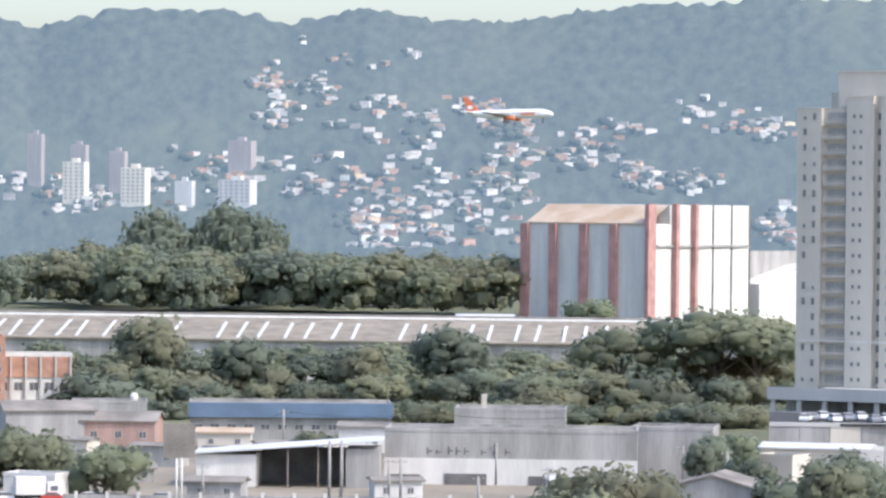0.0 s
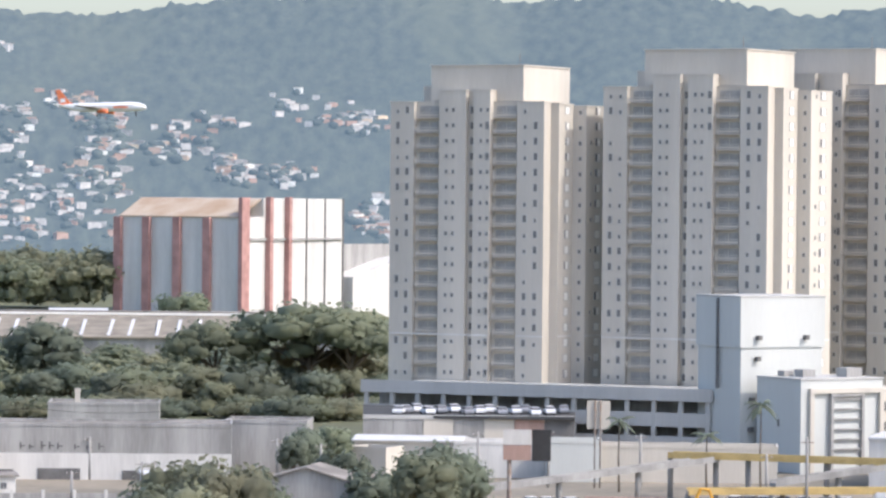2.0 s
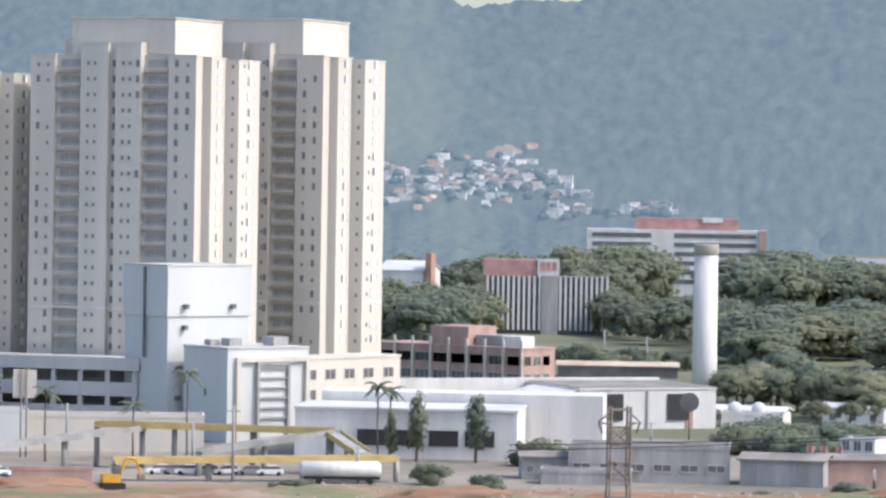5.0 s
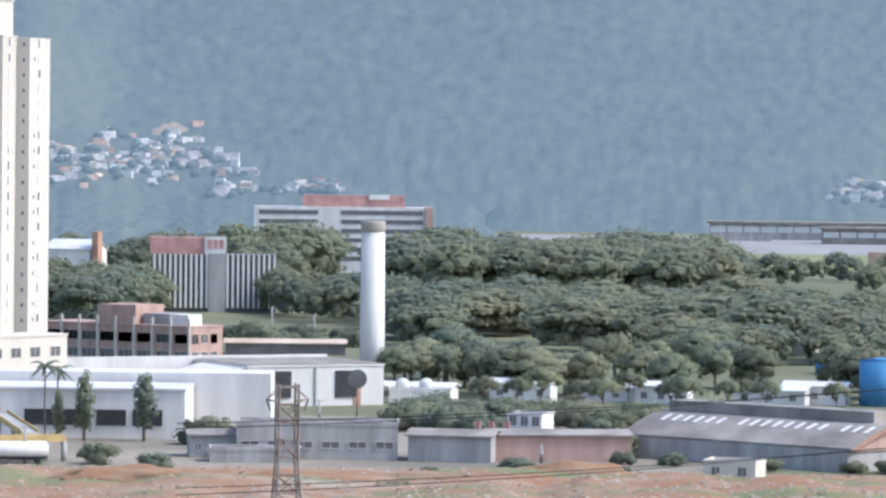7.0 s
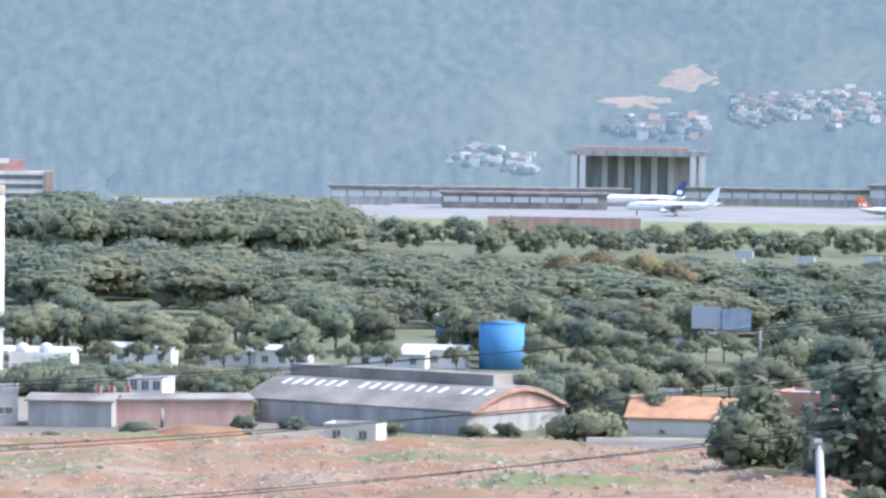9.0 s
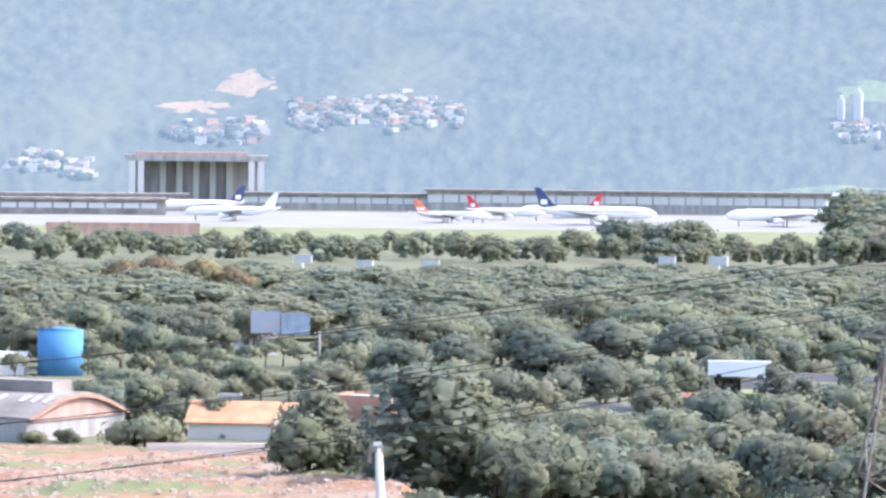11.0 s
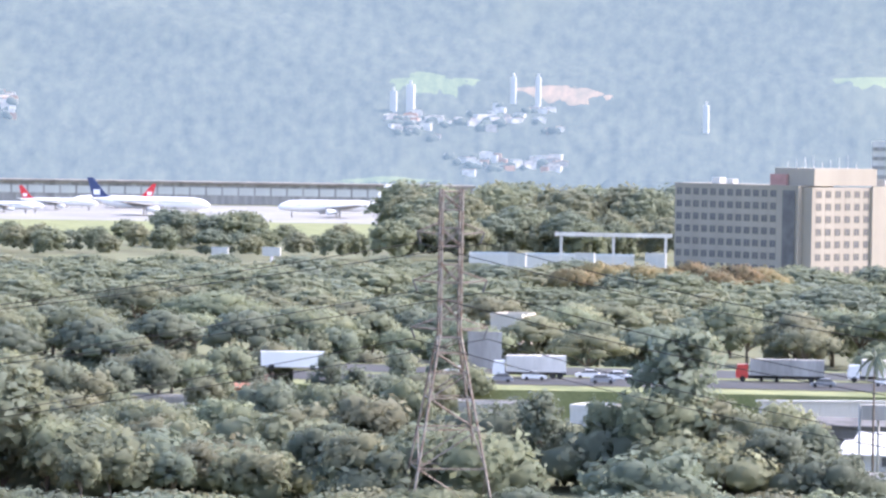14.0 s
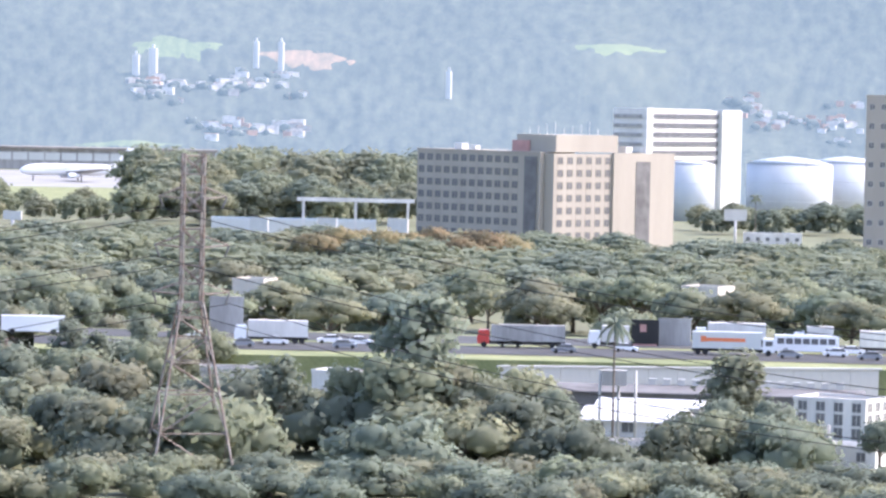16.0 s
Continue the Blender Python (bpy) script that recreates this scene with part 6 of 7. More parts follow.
# ---- foreground dirt and rubble ----
aa, dd = np.meshgrid(np.linspace(-15, 9.2, 220), np.linspace(470, 668, 60), indexing="ij")
XX, YY = dd * np.sin(np.radians(aa)), dd * np.cos(np.radians(aa))
edge = np.clip((9.2 - aa) / 0.6, 0, 1) * np.clip((aa + 15) / 3.5, 0, 1) * np.clip((632 - dd) / 22, 0, 1)
HH = -0.25 + 0.3 * np.clip((640 - dd) / 5, 0, 1) + edge * (0.5 + np.abs(value_noise(XX / 14, YY / 14, 31)) * 1.6 + np.abs(value_noise(XX / 4, YY / 4, 32)) * 0.7 + np.clip((585 - dd) / 60, 0, 1) * np.clip((aa + 1) / 5, 0, 1) * 2.2)
sheet("dirt_lot", np.stack([XX, YY, HH], -1).reshape(-1, 3).tolist(), grid_faces(*aa.shape), DIRT, "uneven red earth building lot", "earth lot", smooth=True)


def lot_height(az, d):
    i, j = int(round((az + 15) / 24.2 * 219)), int(round((d - 470) / 198 * 59))
    return float(HH[min(max(i, 0), 219), min(max(j, 0), 59)])


RR = random.Random(8)
vs, fs = [], []
for i in range(9500):
    az, d = RR.uniform(-9, 9.0), RR.uniform(500, 640)
    if RR.random() > (0.25 if d > 590 else 0.9) * (0.3 + 0.7 * min(1, max(0, (az + 9) / 9))):
        continue
    p = spot(az, d, lot_height(az, d))
    s = RR.uniform(0.14, 0.4) * (1.6 if RR.random() < 0.1 else 1)
    k = len(vs)
    for q in ((-1, -1, -0.6), (1, -1, -0.6), (1, 1, -0.6), (-1, 1, -0.6), (-0.7, -0.8, 0.6), (0.8, -0.6, 0.8), (0.6, 0.8, 0.5), (-0.8, 0.7, 0.7)):
        vs.append(tuple(p + Vector(q) * s * RR.uniform(0.6, 1.2)))
    fs += [tuple(k + j for j in f) for f in ((3, 2, 1, 0), (4, 5, 6, 7), (0, 1, 5, 4), (1, 2, 6, 5), (2, 3, 7, 6), (3, 0, 4, 7))]
rub = sheet("rubble", vs, fs, RUBBLE, "scattered broken concrete and brick rubble", "rubble", kind="stuff")
for az, d, w, h in ((-0.162, 612, 9, 2.6), (-6.134, 600, 12, 2.4), (-3.916, 596, 14, 2.0), (-12.049, 615, 10, 2.0)):
    bm = bmesh.new()
    bmesh.ops.create_icosphere(bm, subdivisions=4, radius=1)
    for v in bm.verts:
        n = noise.noise(v.co * 2.3 + Vector((az, 0, 0))) * 0.3
        v.co = Vector((v.co.x * w * (1 + n), v.co.y * 4 * (1 + n), v.co.z * h * (1 + n)))
    for f in bm.faces:
        f.smooth = True
    mound = finish("earth_mound", bm, DIRT)
    mound.matrix_basis = base(az, d, 0, 0.4)
    tagged(mound, "heap of bare red earth on the lot", "earth mound", "earth mounds")

# ---- pylon, mast, cables ----
def lattice(az, d, top, half_top, waist, half_base, yaw, label, arms=()):
    t = thing("lattice_pylon", base(az, d, yaw), label, "pylon")

    def half(z):
        return half_top if z > waist else half_top + (half_base - half_top) * (1 - z / waist)
    levels = [0.0]
    while levels[-1] < top - 0.5:
        h = half(levels[-1])
        levels.append(min(top, levels[-1] + (h * 1.15 if h > half_top * 1.3 else half_top * 1.8)))
    for sx in (-1, 1):
        for sy in (-1, 1):
            part("leg", tube([(sx * half(z), sy * half(z), z) for z in (-0.5, waist * 0.5, waist, top)], 0.17, 5), STEEL, t)
    for i, (a, b) in enumerate(zip(levels, levels[1:])):
        ha, hb, wide = half(a), half(b), half(a) > half_top * 1.3
        for s in (-1, 1):
            rods = [((-hb, s * hb, b), (hb, s * hb, b)), ((s * hb, -hb, b), (s * hb, hb, b))]
            k = 1 if i % 2 else -1
            if wide or i % 2:
                rods += [((-ha * k, s * ha, a), (hb * k, s * hb, b)), ((s * ha, -ha * k, a), (s * hb, hb * k, b))]
            if not wide and i % 2:
                rods += [((ha * k, s * ha, a), (-hb * k, s * hb, b)), ((s * ha, ha * k, a), (s * hb, -hb * k, b))]
            for p, q in rods:
                part("brace", tube([p, q], 0.085, 4), STEEL, t)
    for z, reach in arms:
        for s in (-1, 1):
            bm = bmesh.new()
            for y in (-half_top, half_top):
                add_tube(bm, [(s * half_top, y, z), (s * reach, 0, z + 0.3)], 0.09, 4)
                add_tube(bm, [(s * half_top, y, z + 1.5), (s * reach, 0, z + 0.3)], 0.07, 4)
            arm = part("crossarm", bm, STEEL, t)
            part("insulator", tube([(s * reach, 0, z + 0.3), (s * (reach - 0.5), 0, z - 1.1)], 0.12, 6), DARKC, arm)
    return t


PD = 520.0
PTOP = 40.3
ARMS = [(34.7, 4.2), (28.7, 4.6), (22.9, 4.8)]
lattice(15.314, PD, PTOP, 1.25, 22.5, 5.2, 8, "rusty steel lattice power pylon with three pairs of arms", ARMS)
lattice(-4.106, 515, 19.4, 1.2, 10, 1.9, 10, "dark slender steel lattice mast with ivy at its top", [(18.8 - 1.6, 2.6)])


def cable(name, a, b, sag, r=0.05):
    a, b = Vector(a), Vector(b)
    pts = [a.lerp(b, i / 24) - Vector((0, 0, sag * 4 * (i / 24) * (1 - i / 24))) for i in range(25)]
    bm = bmesh.new()
    add_tube(bm, pts, r, 4)
    tagged(finish(name, bm, BLACK), "thin dark overhead power cable hanging between pylons", "cable", "overhead cables")


pm = base(15.314, PD, 8)
for z, reach in ARMS:
    for s in (-1, 1):
        tip = pm @ Vector((s * reach, 0, z - 1.1))
        left = spot(-4.106 - 1.5, 500 + s * 5, z - 24 + (z - 20) * 0.3)
        cable("power_cable", left, tip, 3.0)
        right = spot(31, 430 + s * 5, z - 12)
        cable("power_cable", tip, right, 4.0)

boom = thing("leaning_mast", base(8.262, 250, 0), "leaning pale concrete mast with lamp arms at its head", "mast")
BZT = 29.1
part("shaft", tube([(1.6, 0, -0.5), (0.1, 0, BZT)], [0.5, 0.24], 10), PAINT2, boom)
part("head", boxes((-0.45, 0.45, -0.2, 0.2, BZT - 0.25, BZT + 0.1), (-0.5, -0.3, -0.15, 0.15, BZT - 0.9, BZT - 0.2)), STEEL, boom)
part("lamp", boxes((-0.2, 0.3, -0.3, -0.05, BZT + 0.1, BZT + 0.35)), WHITE, boom)
part("bracket", boxes((-0.35, 0.25, -0.35, 0.2, BZT - 4.6, BZT - 4.2)), STEEL, boom)

POLE = thing("utility_pole", pose(0, -50, 0), "slim concrete utility pole with a crossarm", "utility pole", "utility poles")
part("shaft", tube([(0, 0, -0.5), (0, 0, 11)], [0.27, 0.2], 8), GREY, POLE)
part("crossarm", boxes((-1.0, 1.0, -0.06, 0.06, 10.2, 10.35)), STEEL, POLE)
for x in (-0.8, 0.8):
    part("insulator", tube([(x, 0, 10.36), (x, 0, 10.65)], 0.07, 6), WHITE, POLE)
for az, d, zt in ((-21.983, 800, 7.2), (-21.354, 660, 14.4), (-21.193, 662, 14.3), (-19.895, 790, 8.0), (-20.544, 655, 10.8), (-20.383, 655, 10.8), (-19.087, 700, 10.8), (-18.377, 650, 9.6), (-18.216, 650, 9.6), (-17.745, 760, 9.3),
                  (-16.548, 690, 11.6), (-15.951, 680, 11.3), (-19.328, 640, 8.3), (-23.074, 660, 8.5), (-12.860, 690, 14.4), (-13.818, 700, 12.9), (-11.608, 690, 13.6), (-9.899, 660, 11.8), (-9.351, 640, 17.7), (-7.655, 640, 9.0),
                  (-3.672, 735, 7.0), (-6.247, 700, 11.5), (-0.644, 650, 4.7), (-1.298, 655, 5.1), (7.469, 830, 12.4), (24.015, 590, 5.0), (24.479, 560, 4.4), (22.104, 760, 13.4), (11.205, 780, 5.1), (-4.329, 1050, 13.5), (-3.752, 1050, 10.9)):
    if zt > 3:
        park(POLE, base(az, d, 12, 0) @ Matrix.Diagonal((1, 1, zt / 11, 1)))
prev = None
for az, d, zt in ((-22.466, 800, 6.1), (-21.983, 800, 7.2), (-19.895, 790, 7.6), (-17.745, 760, 9.1), (-16.548, 690, 11.6)):
    q = spot(az, d, zt - 0.4)
    if prev is not None:
        cable("street_cable", prev, q, 0.8, 0.035)
    prev = q

# ---- parked cars, excavator, tank wagon ----
for x in (520, 548, 590, 628, 665):
    park(CARS[0], base(-12.500 + (x - 600) / 130.2, 648, 200 + x % 17, 0.06) @ Matrix.Diagonal((0.95, 0.95, 0.95, 1)))
for i, x in enumerate((290, 300, 318, 340, 362, 385, 410, 430, 448, 470, 495, 512, 530, 556, 580)):
    park(CARS[(0, 1, 0, 0, 1)[i % 5]], base(-13.818 + (x - 430) / 130.2, 739 + (i % 3) * 4, 80 + (i * 29) % 30, 9.22))
deck_ring = ((-15.386, 735), (-12.5, 735), (-12.5, 754), (-15.386, 772))
sheet("car_deck", [tuple(spot(a, d, z)) for z in (8.7, 9.2) for a, d in deck_ring], [(0, 1, 2, 3), (7, 6, 5, 4), (0, 4, 5, 1), (1, 5, 6, 2), (2, 6, 7, 3), (3, 7, 4, 0)], ASPHALT, "raised asphalt car park", "car park")
deck_wall = thing("car_park_wall", base(-15.386, 734.5, 1.6), "banded grey and cream edge wall of a raised car park", "wall")
for k in range(7):
    part("panel", boxes((k * 5.3, k * 5.3 + 5.2, 0, 0.4, -1, 8.6)), (GREY, GREY, PAINT, GREY, PAINT, PINKISH, DARKC, GREY)[k], deck_wall)
part("coping", boxes((0, 37.1, -0.15, 0.5, 8.61, 9.3)), PAINT2, deck_wall)
for i, x in enumerate((1340, 1382, 1414)):
    park(CARS[0], base(-1.942 + (x - 1380) / 130.2, 735, 190 + i * 5, 0.02))
for i, x in enumerate((880, 905, 930, 965, 1000, 1040, 1075)):
    park(CARS[i % 2], base(-9.809 + (x - 950) / 130.2, 655, 185, 0.06))
for i, x in enumerate((10, 55, 95, 160, 290)):
    park(TR_S if i == 1 else CARS[i % 3], base(-25.054 + (x - 100) / 130.2, 655, 10, 0.06))
tank = thing("tank_trailer", base(-7.892, 640, 4), "long white tank trailer", "trailer")
part("barrel", tube([(-6.2, 0, 2.2), (-5.8, 0, 2.2), (5.8, 0, 2.2), (6.2, 0, 2.2)], [0.7, 1.25, 1.25, 0.7], 16), WHITE, tank)
part("chassis", boxes((-5.5, 6, -0.8, 0.8, 0.7, 1.1)), BLACK, tank)
for x in (-4.5, -3.2, 4.5):
    for y in (-0.95, 0.95):
        part("wheel", tube([(x, y - 0.15, 0.5), (x, y + 0.15, 0.5)], 0.5, 10), BLACK, tank)
ex = thing("excavator", base(-10.999, 616, 10, 0.6), "yellow tracked excavator on the earth lot", "excavator")
YEL = material("excavator_yellow", (0.62, 0.34, 0.05), 0.5, vary=0.15, scale=0.5)
part("house", boxes((-1.4, 1.3, -1.1, 1.1, 1.0, 2.3)), YEL, ex)
part("cab", boxes((0.2, 1.3, -1.15, -0.1, 2.3, 3.3)), GLASS, ex)
for y in (-1.1, 1.1):
    part("track", boxes((-1.9, 1.9, y - 0.3, y + 0.3, 0, 0.9)), BLACK, ex)
part("boom", tube([(1.0, 0.3, 1.8), (2.4, 0.3, 4.6), (3.6, 0.3, 4.4)], 0.28, 6), YEL, ex)
part("stick", tube([(3.6, 0.3, 4.5), (4.4, 0.3, 2.2)], 0.2, 6), YEL, ex)
part("bucket", boxes((4.0, 4.9, -0.3, 0.9, 1.4, 2.2)), STEEL, ex)
house("brown_fence_wall", -11.805, 628, 12, 0.5, 2.4, 0, PINKISH, ROOFG, "low brown fence wall on the lot")


# ---- palms ----
def palm():
    t = thing("palm", pose(0, -40, 0), "slender palm tree with drooping fronds", "palm tree", "palms")
    part("trunk", tube([(0, 0, -0.4), (0.15, 0, 3), (0.05, 0, 6.5)], [0.2, 0.15, 0.11], 7), BARK, t)
    rng = random.Random(4)
    for i in range(12):
        a = i / 12 * 6.283 + rng.uniform(-0.2, 0.2)
        up = rng.uniform(-0.1, 0.8)
        bm = bmesh.new()
        pts = [Vector((math.cos(a) * r, math.sin(a) * r, 6.5 + up * r * 0.7 - r * r * 0.16)) for r in (0, 0.7, 1.4, 2.1, 2.8)]
        s = Vector((-math.sin(a), math.cos(a), 0))
        for p, q, w0, w1 in zip(pts, pts[1:], (0.1, 0.34, 0.36, 0.26), (0.34, 0.36, 0.26, 0.04)):
            for k in (-1, 1):
                bm.faces.new([bm.verts.new(v) for v in (p, q, q + s * k * w1 - Vector((0, 0, w1 * 0.5)), p + s * k * w0 - Vector((0, 0, w0 * 0.5)))])
        part("frond", bm, LEAF[1], t)
    return t


PALM = palm()
for az, d, zt in ((-10.705, 682, 9.9), (-9.976, 684, 10.5), (-11.894, 680, 8.6), (-7.383, 690, 9.2), (21.089, 588, 12.5), (22.957, 1450, 11.7), (-7.214, 695, 8.5)):
    park(PALM, base(az, d, zt * 20, 0) @ Matrix.Diagonal((1, 1, max(0.3, zt / 6.9), 1)))

fence = thing("yard_fence", base(-19.5, 648, 0), "long low grey yard wall with pale piers along the street", "wall")
part("wall", boxes((-62, 52, 0, 0.3, -0.5, 1.5)), GREY, fence)
FP = mesh_of("pier", boxes((-0.25, 0.25, -0.1, 0.4, -0.5, 2.0)), [WHITE])
for i in range(24):
    share("pier", FP, fence, pose(-60 + i * 4.8, 0, 0))
HUT = random.Random(63)
for i in range(26):
    az = -25.4 + i * 0.62 + HUT.uniform(-0.2, 0.2)
    if az > -14.2:
        break
    far = i % 2
    if not far and i % 4:
        continue
    house("small_house", az, (745 if far else 664) + HUT.uniform(-6, 10), HUT.uniform(5, 9), 6, HUT.uniform(2.6, 4.2), HUT.uniform(-25, 15), HUT.choice((WHITE, PAINT, GREY, GREY)), HUT.choice((ROOFG, ROOFG, ROOFW)),
          HUT.choice(("small street house with a low roof", "low workshop with a worn roof by the street", "little rendered house with two windows")), rise=HUT.choice((0.0, 0.4, 0.7)), cols=2, win=(0.9, 0.9), group="street houses")


# ---- woods and trees ----
# west: tall wood behind the sheds, belt in front of them
aa, dd = np.meshgrid(np.linspace(-45, -14.2, 60), np.linspace(1185, 2000, 20), indexing="ij")
zz = np.clip((dd - 1185) / 60, 0, 1) * np.clip((-14.2 - aa) / 1.0, 0, 1) * 11.5 * np.clip((2000 - dd) / 300, 0, 1)
sheet("ground_rise", np.stack([dd * np.sin(np.radians(aa)), dd * np.cos(np.radians(aa)), zz - 0.2], -1).reshape(-1, 3).tolist(), grid_faces(*aa.shape), GROUND, "gentle grassy rise behind the sheds", "ground", smooth=True)
belt(["wood"], -26.5, -18.914, 1290, 1420, 15, 19, 40, 1.0, 11)
belt(["wood"], -25.083, -21.564, 1300, 1380, 19, 23, 14, 1.0, 11)
belt(["wood"], -21.871, -18.914, 1280, 1330, 17, 21, 14, 1.0, 11)
for t, x, y, w in ((0, 275, 358, 0.62), (0, 295, 372, 0.6), (0, 400, 345, 0.62), (0, 440, 362, 0.7), (0, 465, 372, 0.6), (0, 380, 360, 0.6)):
    plant("wood", -23.567 + (x - 300) / 130.2, 1360, 46.2 - 11 - (y - 350) * 0.17, 11, 1, w)
belt(["wood"], -26.5, -15.065, 975, 1010, 10, 14, 40, 1.15)
belt(["round", "round", "bush"], -26.2, -15.065, 900, 938, 7, 11.5, 36, 1.3)
belt(["bush"], -25, -15.065, 880, 905, 3.6, 5.5, 30, 1.4)
for x, y, w in ((265, 556, 1.0), (430, 598, 1.2), (800, 574, 1.3), (640, 610, 1.2), (1100, 578, 1.1), (1270, 545, 1.35), (1340, 560, 1.2)):
    plant("flat" if x > 1000 else "round", -19.713 + (x - 800) / 130.2, 940, 16.2 + (600 - y) * 0.126, 0, None, w)
plant("flat", -16.261, 955, 14.5, 0, 2, 0.8)
plant("flat", -15.650, 950, 13.5, 0, 2, 0.8)
plant("bush", -17.798, 1215, 10, 9, 0)
# west: street trees
for kind, x, y, d, var, w in (("round", 1488, 785, 590, 1, 1.0), ("round", 1470, 800, 580, 0, 1.1), ("round", 1530, 800, 590, 1, 1.0), ("bush", 1075, 805, 620, 2, 1.0), ("bush", 1110, 815, 610, 2, 0.8), ("bush", 1160, 830, 615, 1, 0.8),
                              ("round", 1260, 760, 690, 1, 0.9), ("round", 1310, 755, 700, 0, 0.9), ("round", 1240, 775, 680, 1, 0.8), ("bush", 1330, 800, 670, 1, 0.8), ("bush", 30, 760, 690, 0, 1.0), ("bush", 90, 790, 690, 0, 1.1), ("round", 215, 790, 690, 1, 0.9),
                              ("bush", 190, 790, 670, 0, 1.0), ("bush", 550, 765, 770, 0, 1.0), ("bush", 850, 745, 770, 2, 0.9), ("bush", 590, 770, 760, 1, 0.8), ("bush", 1040, 850, 590, 2, 1.0)):
    plant(kind, -19.699 + (x - 800) / 130.2, d, max(2.0, EYE - d * math.tan(radians(-(-3.32 - (y - 780) / 130.2)))), 0, var, w)
# middle
for kind, x, y, d, var, w in (("bush", 240, 790, 640, 1, 1.0), ("bush", 1360, 825, 640, 0, 1.2), ("bush", 1460, 840, 630, 1, 1.2), ("tall", 1335, 705, 690, 1, 0.7), ("tall", 1440, 705, 690, 0, 0.8), ("tall", 1290, 735, 690, 1, 0.6)):
    plant(kind, -10.968 + (x - 800) / 130.2, d, max(2.0, EYE - d * math.tan(radians(-(-3.65 - (y - 780) / 130.2)))), 0, var, w)
belt(["wood"], -7.407, -5.886, 1090, 1240, 12, 17, 16)
belt(["wood"], -5.963, -4.121, 1380, 1460, 16, 21, 12)
belt(["wood"], -4.895, -3.668, 1420, 1480, 22, 26, 6)
belt(["wood"], -4.427, -2.582, 1150, 1280, 10, 15, 14)
belt(["bush"], -4.986, -3.107, 1010, 1080, 3, 6, 14)
belt(["bush"], -4.549, -1.488, 715, 745, 3.0, 5.2, 18, 1.1)
belt(["round"], -2.717, -1.039, 830, 870, 7, 10, 9, 1.1)
plant("bush", -5.197, 685, 4.6, 0, None, 1.2)["label"] = "bush with dark pinkish blossom"
belt(["bush"], -6.381, -4.845, 640, 660, 2.2, 3.6, 8, 1.2)
# east: layered park woods, far to near
belt(["wood"], -2.673, 1.870, 1380, 1560, 17, 22, 44, 1.3)
belt(["wood"], -2.262, 1.716, 1330, 1400, 17, 21, 18, 1.05)
belt(["wood"], -2.730, 2.491, 1010, 1200, 10, 15, 42, 1.5)
belt(["wood"], 1.721, 14.157, 1480, 1640, 8, 12, 60)
belt(["wood"], 11.389, 12.618, 1600, 1680, 12, 16, 8)
belt(["wood"], 14.611, 18.498, 1650, 1800, 19, 27, 40)
belt(["wood"], 14.460, 18.353, 1480, 1600, 14, 20, 24)
belt(["wood"], 2.108, 18.5, 1240, 1370, 4.5, 6.8, 80, 1.9)
belt(["wood"], 2.108, 24.712, 1120, 1230, 7.5, 11, 84, 1.75)
belt(["wood"], 0.961, 24.721, 920, 985, 8, 11, 70, 1.5)
belt(["wood"], 0.961, 24.721, 960, 1080, 9, 14, 74, 1.7)
for x in range(0, 9):
    plant("flat", 16.985 + x * 0.32, 1080 + (x % 3) * 15, 12.5 + (x % 2), 0, 2, 0.9)
for x, y in ((1000, 470), (1060, 462), (1140, 465), (1190, 480)):
    plant("flat", 4.797 + (x - 1000) / 130.2, 1085, 3.0 + EYE - 1090 * math.tan(radians(-(-2.03 - (y - 480) / 130.2))), 0, 2, 0.75)
belt(["wood"], 22.125, 27, 1480, 1600, 9, 14, 30)
belt(["round", "wood"], -2.707, 11.875, 815, 905, 8, 11.5, 54, 1.15)
belt(["wood", "flat"], 8.800, 27, 775, 900, 9, 14, 58, 1.2)
belt(["bush"], -2.546, 8.653, 712, 760, 3, 5.5, 36, 1.2)
belt(["flat"], -1.5, 3.5, 768, 798, 6.0, 7.6, 13, 0.75)
belt(["flat"], 4.4, 8.6, 768, 798, 6.0, 7.6, 11, 0.75)
for i in range(7):
    plant("round", 6.3 + i * 0.19, 735 + (i * 17) % 32, 4.6 + (i % 3) * 0.6, 0, None, 1.1)
belt(["flat", "round"], 4.4, 6.5, 700, 765, 5.2, 7.2, 14, 0.85)
for i in range(5):
    plant("flat", 6.5 + i * 0.24, 835 + (i * 7) % 20, 5.0 + (i % 3) * 0.5, 0, None, 0.9)
for x in (430, 520, 600, 690, 760, 840, 900, 980, 1020, 1100, 1180, 1250):
    plant("bush", 3.293 + (x - 800) / 130.2, 640 + (x * 7) % 30, 2.2 + (x % 5) * 0.6, 0, None, 1.2)
belt(["round"], 3.437, 6.356, 650, 690, 6.5, 9, 8)
belt(["round", "round", "tall"], 7.048, 15.638, 650, 790, 7.5, 11.5, 46, 1.1)
belt(["bush"], -7.131, 1.439, 665, 770, 2.6, 5.0, 30, 1.2)
belt(["bush"], 4.668, 15.648, 620, 700, 3.5, 6.5, 34, 1.2)
belt(["bush"], -9, 8, 585, 640, 0.9, 2.0, 44, 1.6)
belt(["bush"], -1, 8, 540, 580, 0.7, 1.3, 16, 1.6)
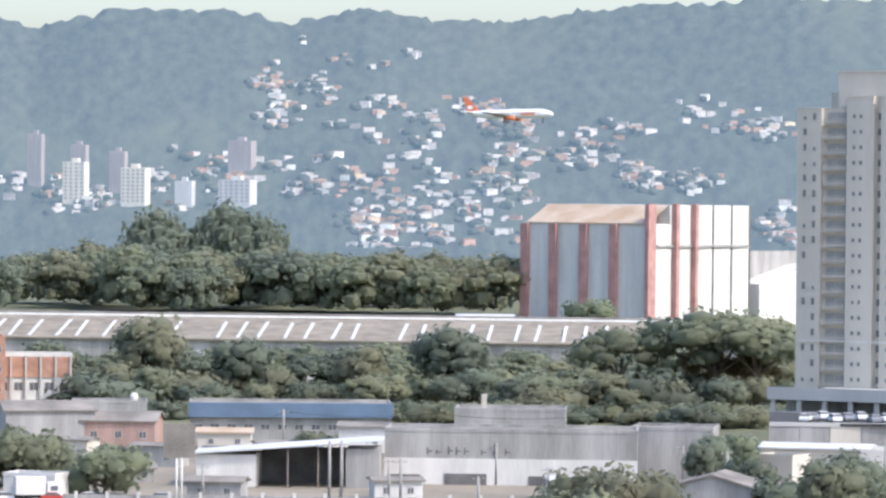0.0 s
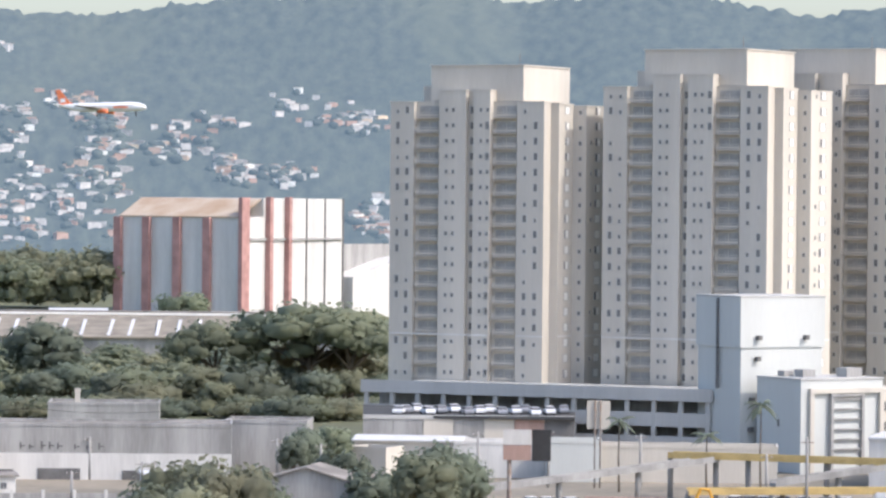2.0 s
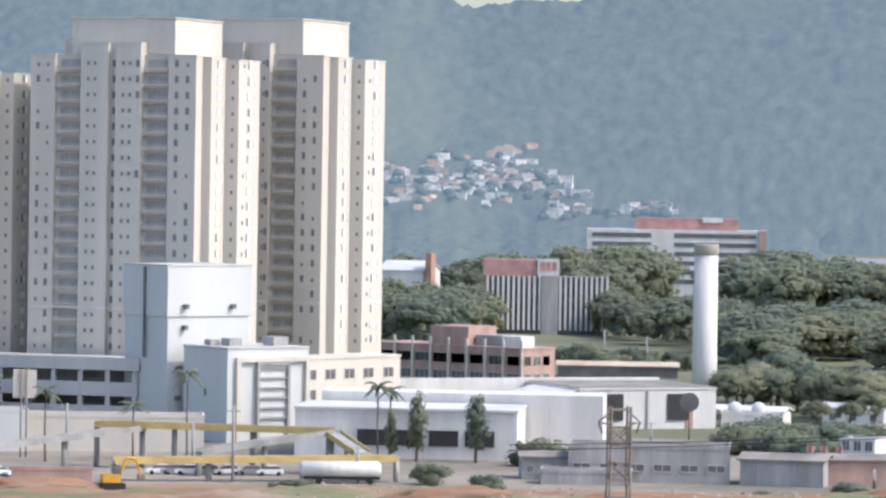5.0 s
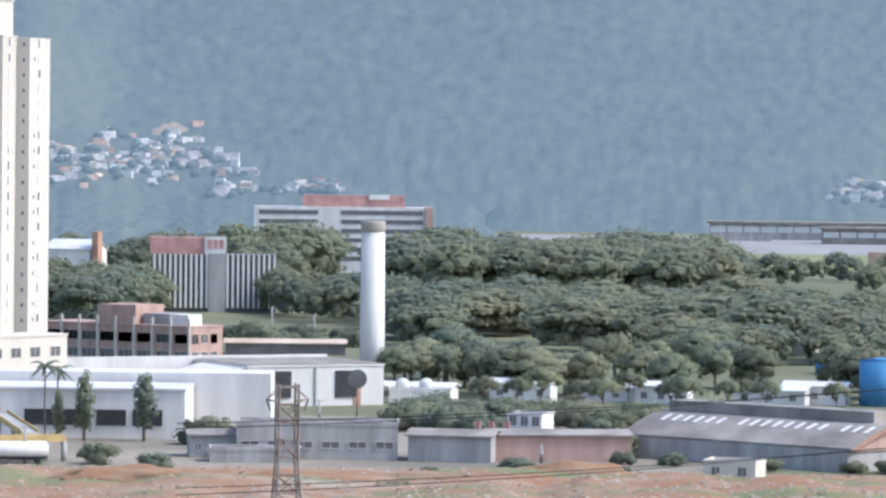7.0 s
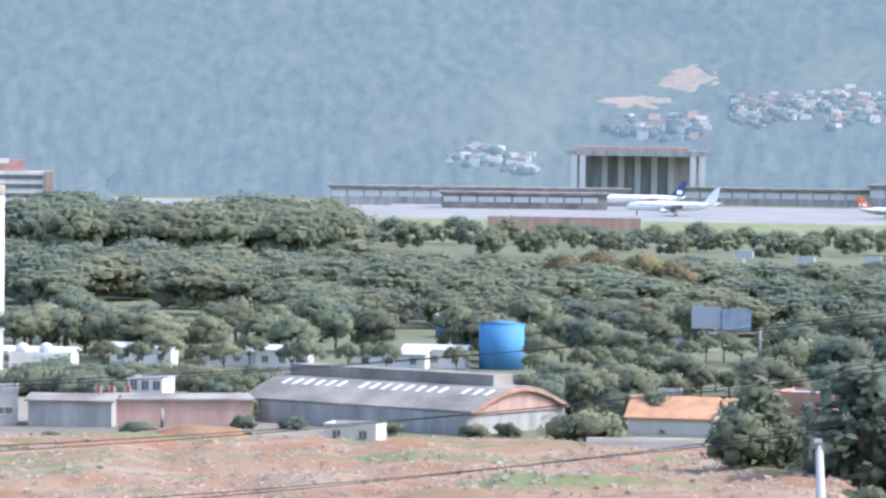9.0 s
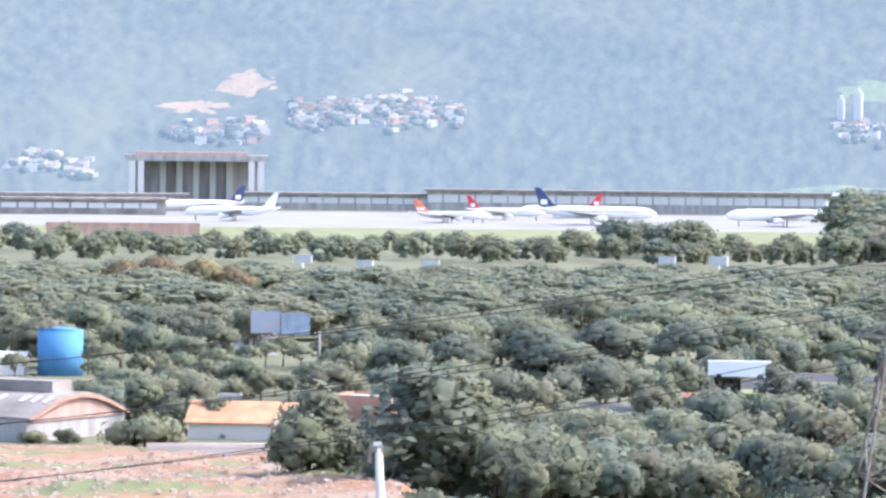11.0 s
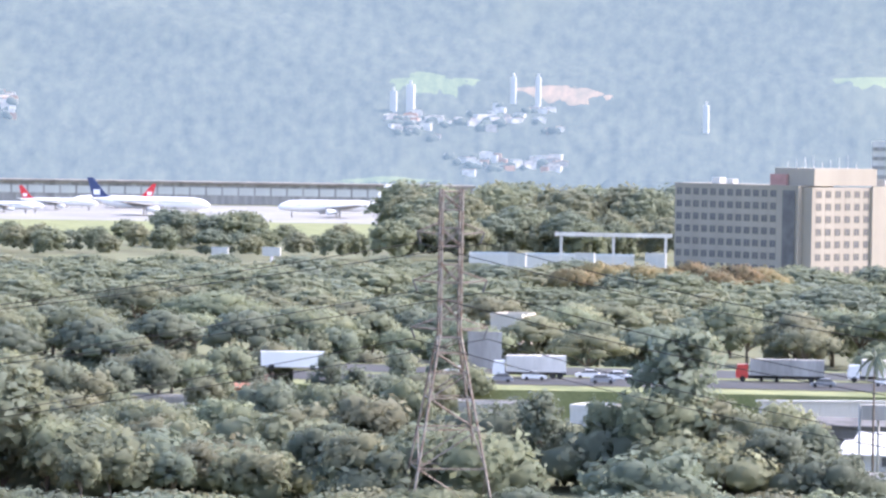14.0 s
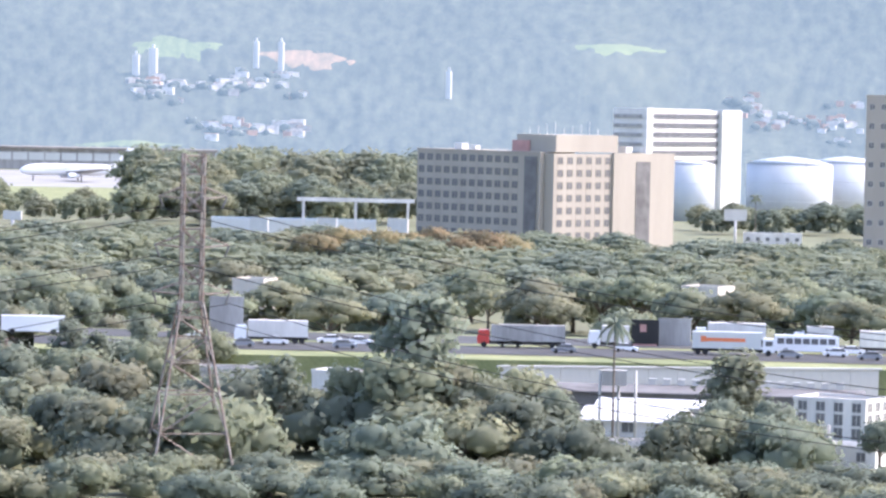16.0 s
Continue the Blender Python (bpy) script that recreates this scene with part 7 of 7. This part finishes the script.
# east: near trees
for kind, t0, x, y, d, var, w in (("tall", 9, 1350, 680, 545, 1, 1.5), ("round", 9, 1310, 720, 540, 0, 1.0), ("tall", 9, 1530, 640, 530, 0, 1.7), ("tall", 9, 1590, 650, 535, 1, 1.6), ("round", 9, 1660, 740, 530, 0, 1.0), ("round", 9, 1720, 800, 520, 0, 1.0), ("round", 9, 1400, 750, 550, 1, 1.0)):
    plant(kind, 7.884 + (x - 1400) / 130.2, d, EYE - d * math.tan(radians(-(-3.67 - (y - 700) / 130.2))), 0, var, w)
for kind, x, y, d, var, w in (("tall", 745, 525, 560, 0, 1.3), ("round", 700, 620, 555, 0, 1.1), ("round", 790, 630, 560, 2, 1.0), ("tall", 500, 640, 560, 0, 1.2), ("round", 620, 640, 560, 0, 0.8), ("round", 930, 640, 565, 2, 1.0), ("round", 860, 650, 560, 0, 1.1), ("round", 980, 680, 560, 1, 0.9),
                              ("tall", 1310, 615, 575, 1, 1.7), ("round", 1280, 690, 560, 1, 1.0), ("round", 1370, 690, 560, 1, 1.0), ("round", 1560, 720, 550, 1, 1.0), ("round", 200, 640, 560, 2, 1.2), ("round", 80, 660, 560, 2, 1.2), ("round", 20, 620, 600, 1, 1.1), ("round", 150, 620, 590, 0, 1.0), ("round", 260, 610, 600, 0, 1.0),
                              ("round", -120, 690, 560, 2, 1.3), ("round", -260, 700, 560, 2, 1.2), ("round", -60, 650, 590, 0, 1.2), ("round", -350, 730, 560, 0, 1.1), ("bush", 420, 650, 570, 1, 1.0), ("round", -430, 700, 580, 1, 1.0)):
    plant(kind, 18.874 + (x - 800) / 130.2, d, EYE - d * math.tan(radians(-(-4.06 - (y - 700) / 130.2))), 0, var, w)
belt(["bush"], 8.454, 26, 485, 520, 3.0, 5.0, 64, 1.35)
belt(["bush", "round"], 8.829, 16.124, 525, 575, 6.0, 10.5, 40, 1.15)
belt(["bush", "round"], 17.507, 20.659, 525, 575, 6.0, 10.5, 12, 1.15)
belt(["bush"], 8.827, 19.950, 590, 650, 3.0, 6.5, 40, 1.2)
for i in range(18):
    plant("bush", 20.589 + i * 0.24, 496 + (i * 13) % 22, 3.6 + (i % 4) * 0.35, 0, None, 1.4)
for i in range(7):
    plant("bush", 21.956 + i * 0.27, 545 + (i * 11) % 18, 6.4 + (i % 3) * 0.8, 0, i % 2, 1.0)
belt(["wood"], -14, -1.2, 1600, 1900, 9, 15, 50, 1.2)
far_woods = Gather()
for variety, d, m in FAR:
    crown = next(o for o in TREES["wood"][variety].children if o.name.startswith("crown"))
    far_woods.add(crown.data, m, [FARLEAF[variety % 3]])
woods = far_woods.build("far_woods", "distant park woods of green and olive crowns", "woods")
for kind, lst in TREES.items():
    for i, src in enumerate(lst):
        if (kind, i) not in USED:
            plant(kind, 24.5 + i * 0.4, 900, 10, 0, i)
